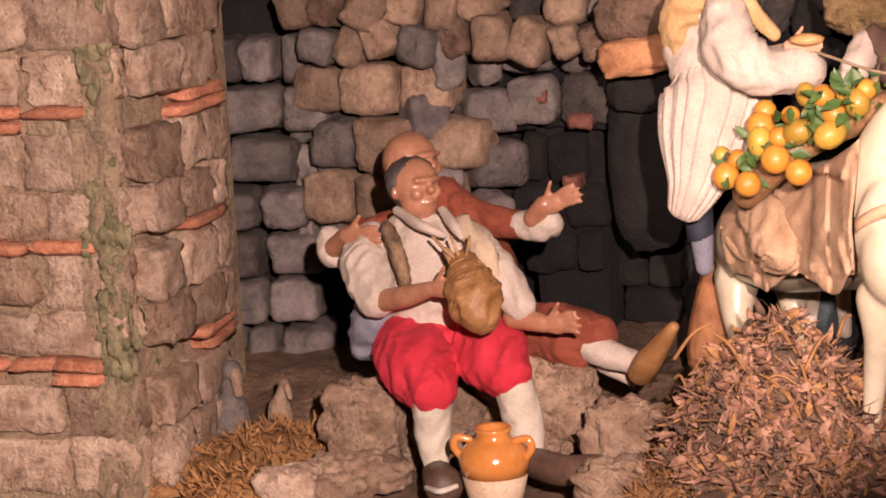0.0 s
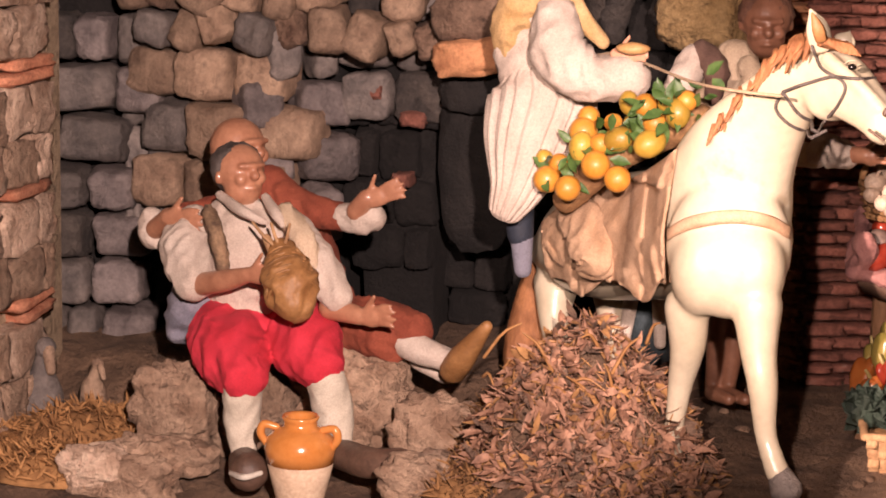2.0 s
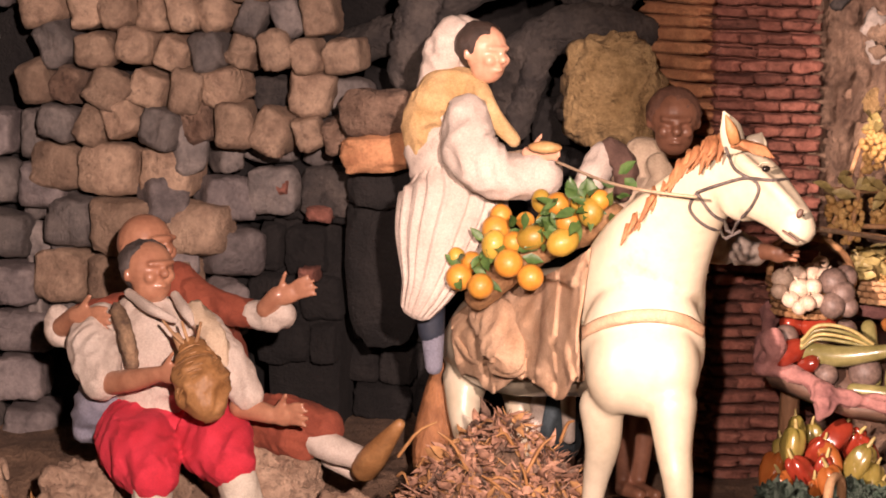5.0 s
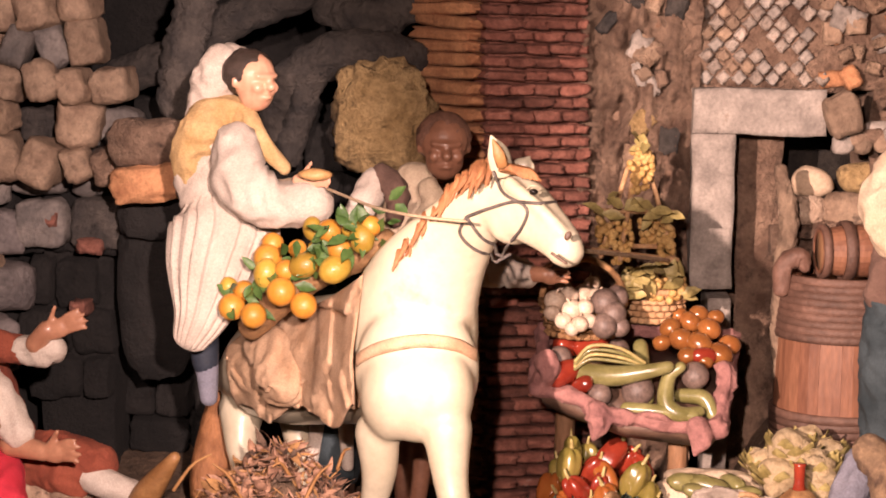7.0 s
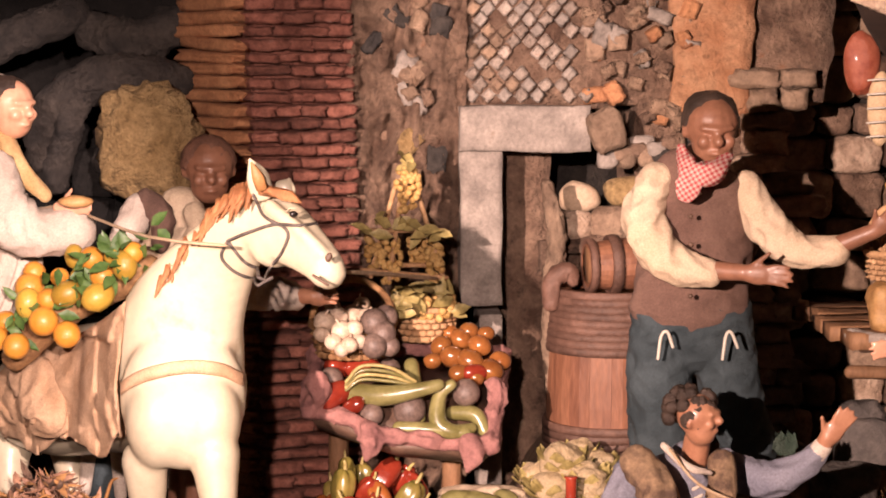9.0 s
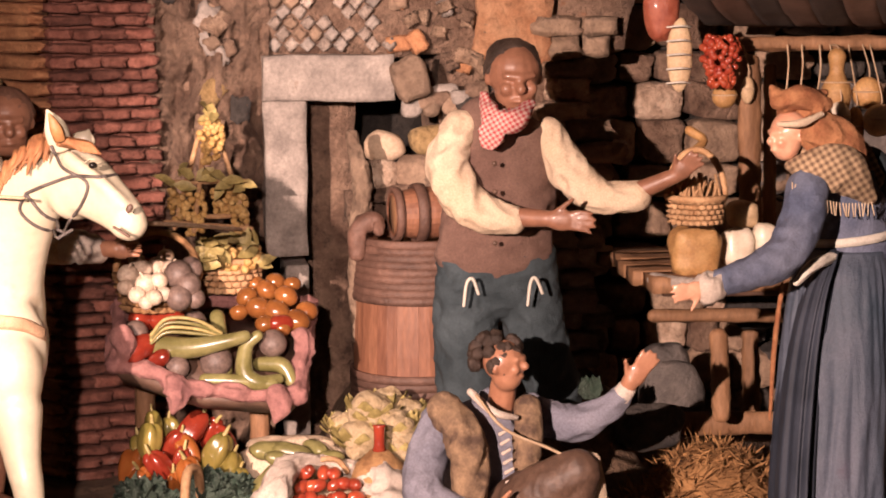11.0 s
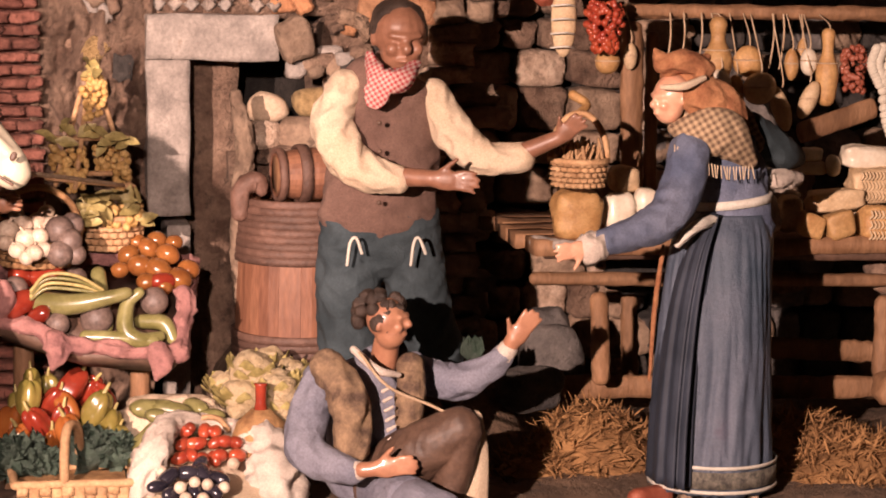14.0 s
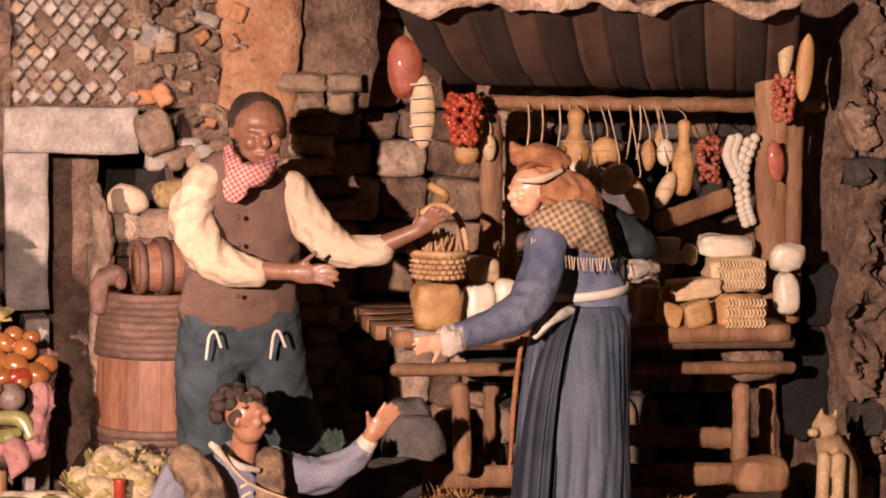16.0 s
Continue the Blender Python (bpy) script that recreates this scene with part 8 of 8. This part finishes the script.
for i, x0 in enumerate(((0.847, 2.630, 0.544), (0.866, 2.630, 0.541), (0.890, 2.630, 0.545), (0.989, 2.630, 0.545), (1.003, 2.630, 0.542))):
    s = Shape()
    s.tube([(x0[0], 2.62, BEAMZ), (x0[0] + 0.002, 2.62, BEAMZ - 0.03), (x0[0] - 0.003, 2.62, BEAMZ - random.uniform(0.05, 0.10))], [0.0013] * 3, ROPE, n=8, seg=6)
    s.object("cord", BEAM, "loose tan cord")
bunch("pepper_bunch", (0.742, 2.560, 0.571), 0.0252, 0.0645, CHERRY, "bunch of small red peppers hanging at the stall", 190, 0.0046, "peppers", "", 61)
bunch("red_berry_bunch", (1.097, 2.600, 0.513), 0.0185, 0.0570, SALAMI, "bunch of dark red berries hanging at the stall", 90, 0.0046, "berries", "", 62)
bunch("cherry_bunch", (1.156, 2.500, 0.599), 0.0178, 0.0575, SALAMI, "bunch of dark red cherries hanging on the post", 110, 0.0044, "cherries", "", 63)
random.seed(71)


def braid(pts, label):
    b = Shape()
    path = spline(pts, 26)
    for i, p in enumerate(path):
        b.blob(Vector(p) + Vector((0.0045 * (-1) ** i, -0.002, 0)), (0.0075, 0.006, 0.0065), SOCK, seg=9, tilt=30 * (-1) ** i)
    b.object("cheese_braid", label=label, category="cheese")


braid([(1.123, 2.580, 0.515), (1.117, 2.580, 0.492), (1.129, 2.580, 0.466)], "pale greenish braided cheese hanging in the stall")
braid([(1.147, 2.580, 0.515), (1.134, 2.580, 0.473), (1.138, 2.580, 0.428), (1.147, 2.580, 0.401)], "long pale greenish braided cheese hanging in the stall")
for p, r, m, l, c in (((1.148, 2.480, 0.636), (15, 12, 58), CHEESE, "pale long sausage hanging at the awning end", "sausage"), ((1.175, 2.480, 0.611), (17, 13, 62), CHEESE_GOLD, "golden long sausage hanging at the awning end", "sausage"), ((1.165, 2.540, 0.487), (18, 12, 38), SALAMI, "flat red salami slab hanging on the post", "salami"),
                      ((0.675, 2.600, 0.603), (34, 24, 56), SALAMI, "dark red ham hanging on the wall", "ham"), ((0.694, 2.580, 0.545), (24, 14, 66), CHEESE, "netted pale salami hanging under the ham", "salami")):
    MEAT = hanging("hanging_meat", m, p, tuple(q * 0.0007 for q in r), l, c, string=False, tilt=random.uniform(-8, 8))
for p, n in (((0.689, 2.560, 0.546), 5),):
    for i in range(n):
        s = Shape()
        z = p[2] - 0.035 + 0.0175 * i
        s.tube([(p[0] - 0.015, 2.565, z), (p[0], 2.553, z + 0.002), (p[0] + 0.015, 2.565, z)], [0.0014] * 3, RIBBON, n=8, seg=5)
        s.object("cord", MEAT, "pale net cord")
s = Shape()
s.tube([(0.692, 2.520, 0.455), (0.705, 2.500, 0.443), (0.676, 2.470, 0.428), (0.663, 2.450, 0.416)], [0.0062, 0.0055, 0.0041, 0.0034], CHEESE_GOLD, n=16, seg=9)
s.object("horn", label="small curved golden horn held by the standing figurine", category="horn")


def cheese_block(at, r, m, label, power=0.45, tilt=0.0):
    s = Shape()
    s.blob(at, tuple(q * 0.0007 for q in r), m, seg=30, rough=0.14, freq=48, power=power, tilt=tilt)
    return s.object("cheese", label=label, category="cheese", group="cheeses on the table")


NEAR_CHEESES = [
    ((0.695, 2.500, 0.308), (44, 36, 44), CHEESE_GOLD, "large ochre cheese wheel standing on the table", 0.6, 0),
    ((0.756, 2.520, 0.307), (30, 26, 36), CHEESE_WHITE, "white ricotta in a linen wrap", 0.7, 0),
    ((0.791, 2.520, 0.318), (24, 22, 30), CHEESE_WHITE, "white ricotta ball in a cloth", 0.8, 0),
    ((0.767, 2.540, 0.347), (28, 26, 24), CHEESE, "small pale cheese drum on top of the ricotta", 0.55, 0),
    ((0.971, 2.490, 0.307), (23, 22, 33), CHEESE, "upright pale cheese wedge", 0.5, 0),
    ((0.993, 2.470, 0.295), (22, 20, 22), CHEESE_GOLD, "golden cut cheese piece", 0.4, 14),
    ((1.031, 2.470, 0.295), (26, 20, 24), CHEESE_GOLD, "golden cut cheese wedge", 0.4, -18),
    ((1.045, 2.520, 0.321), (52, 26, 19), CHEESE, "flat pale cheese slab on the wedges", 0.4, -4),
    ((1.096, 2.480, 0.295), (46, 30, 33), CHEESE_GOLD, "golden cheese with a grooved rind", 0.5, 3)]
TOP_CHEESES = [
    ((1.112, 2.540, 0.338), (57, 34, 33), CHEESE, "large grooved pale cheese drum", 0.45, 0),
    ((1.105, 2.560, 0.372), (52, 30, 22), CHEESE_WHITE, "pale cheese slab on top of the drum", 0.5, 4),
    ((1.031, 2.580, 0.374), (25, 22, 14), CHEESE_WHITE, "white mozzarella piece on a stack", 0.6, 0),
    ((1.032, 2.580, 0.357), (28, 24, 14), CHEESE_WHITE, "white mozzarella slab on the table", 0.5, 0),
    ((1.057, 2.560, 0.361), (13, 16, 20), CHEESE_WHITE, "round white mozzarella slice", 0.8, 0),
    ((1.177, 2.520, 0.361), (34, 26, 28), CHEESE_WHITE, "large white mozzarella ball on a cheese foot", 0.8, 0),
    ((1.178, 2.520, 0.313), (24, 22, 40), CHEESE_WHITE, "white upright mozzarella piece", 0.7, 0),
    ((1.094, 2.560, 0.290), (20, 22, 26), CHEESE, "pale cheese piece behind the wedges", 0.5, 0),
    ((0.970, 2.530, 0.326), (42, 26, 20), SHIRT, "crumpled white cheese cloth", 0.8, 10)]
for p, r, m, l, pw, tl in NEAR_CHEESES + TOP_CHEESES:
    made = cheese_block(p, r, m, l, pw, tl)
    if "grooved" in l:
        for j in range(3):
            for i in range(int(r[0] / 4)):
                g = (i + 0.5) / int(r[0] / 4) * 1.7 - 0.85
                c = Vector(p) + Vector((g * r[0] * 0.0007, -r[1] * 0.0007 * 0.98, (j - 1) * r[2] * 0.0004))
                s = Shape()
                s.tube([c + Vector((-0.002, 0, -0.004)), c + Vector((0.001, -0.001, 0)), c + Vector((-0.001, 0, 0.005))], [0.0016] * 3, CHEESE, n=6, seg=5)
                s.object("rind_ridge", made)
ring_basket("cheese_basket", (0.680, 2.440, 0.349), 0.0294, 0.0334, 0.0321, 5, STRAW, "pale brown wicker basket held over the cheeses", handle=(0.0568, 1.0))
s = Shape()
for i in range(60):
    p = Vector((0.680, 2.440, 0.385)) + Vector((random.uniform(-0.025, 0.025), random.uniform(-0.025, 0.02), random.uniform(-0.01, 0.004)))
    s.tube([p, p + Vector((random.uniform(-0.008, 0.008), random.uniform(-0.008, 0.004), random.uniform(0.01, 0.026)))], [0.0022, 0.0016], STRAW, n=4, seg=6)
s.object("straw_filling", label="pale straw ends standing in the basket", category="straw", kind="stuff")
s = Shape()
s.tube([(0.643, 2.500, 0.273), (0.685, 2.440, 0.276), (0.772, 2.440, 0.283)], [0.0080, 0.0067, 0.0053], GREY_STONE, n=16, wrinkle=0.2)
s.object("table_edge_stone", label="flat grey stone at the table's edge", category="stone")

# straw on the ground and a small plant
tuft_patch("straw_heap", [((0.710, 2.460, 0.042)[0], 2.46, 0.10, 0.09, 0.085), ((0.627, 2.420, 0.040)[0], 2.42, 0.07, 0.06, 0.035), ((0.986, 2.440, 0.038)[0], 2.44, 0.10, 0.10, 0.07), ((1.029, 2.360, 0.027)[0], 2.36, 0.12, 0.10, 0.055), ((0.903, 2.500, 0.012)[0], 2.52, 0.16, 0.06, 0.05)],
           5200, 0.022, MOSS, "dry orange brown straw heaped in front of the stall", "straw", 0.0024, 0.8, 81)
random.seed(83)
s = Shape()
for i in range(5):
    s.leaf(Vector((0.536, 2.360, 0.155)) + Vector((0.004 * i - 0.008, 0, 0)), 0.03, 0.02, (random.uniform(-0.6, 0.6), -0.4, 1), CABBAGE_DARK, up=(0, -1, 0.2))
s.tube([(0.536, 2.360, 0.155), (0.537, 2.360, 0.128)], [0.002, 0.002], CABBAGE_DARK, n=4, seg=6)
s.object("small_plant", label="small dark green plant behind the seated figurine", category="plant")
for i in range(60):
    s = Shape()
    p = Vector((random.uniform(-0.5, 1.3), random.uniform(2.1, 2.5), 0))
    s.blob(p, (random.uniform(0.004, 0.012), random.uniform(0.004, 0.010), random.uniform(0.003, 0.008)), random.choice((ROCK, EARTH, STONE_TAN)), seg=10, rough=0.25, freq=90, power=0.8)
    s.object("pebble", label="small brown pebble on the earth floor", category="pebble", group="pebbles on the floor")
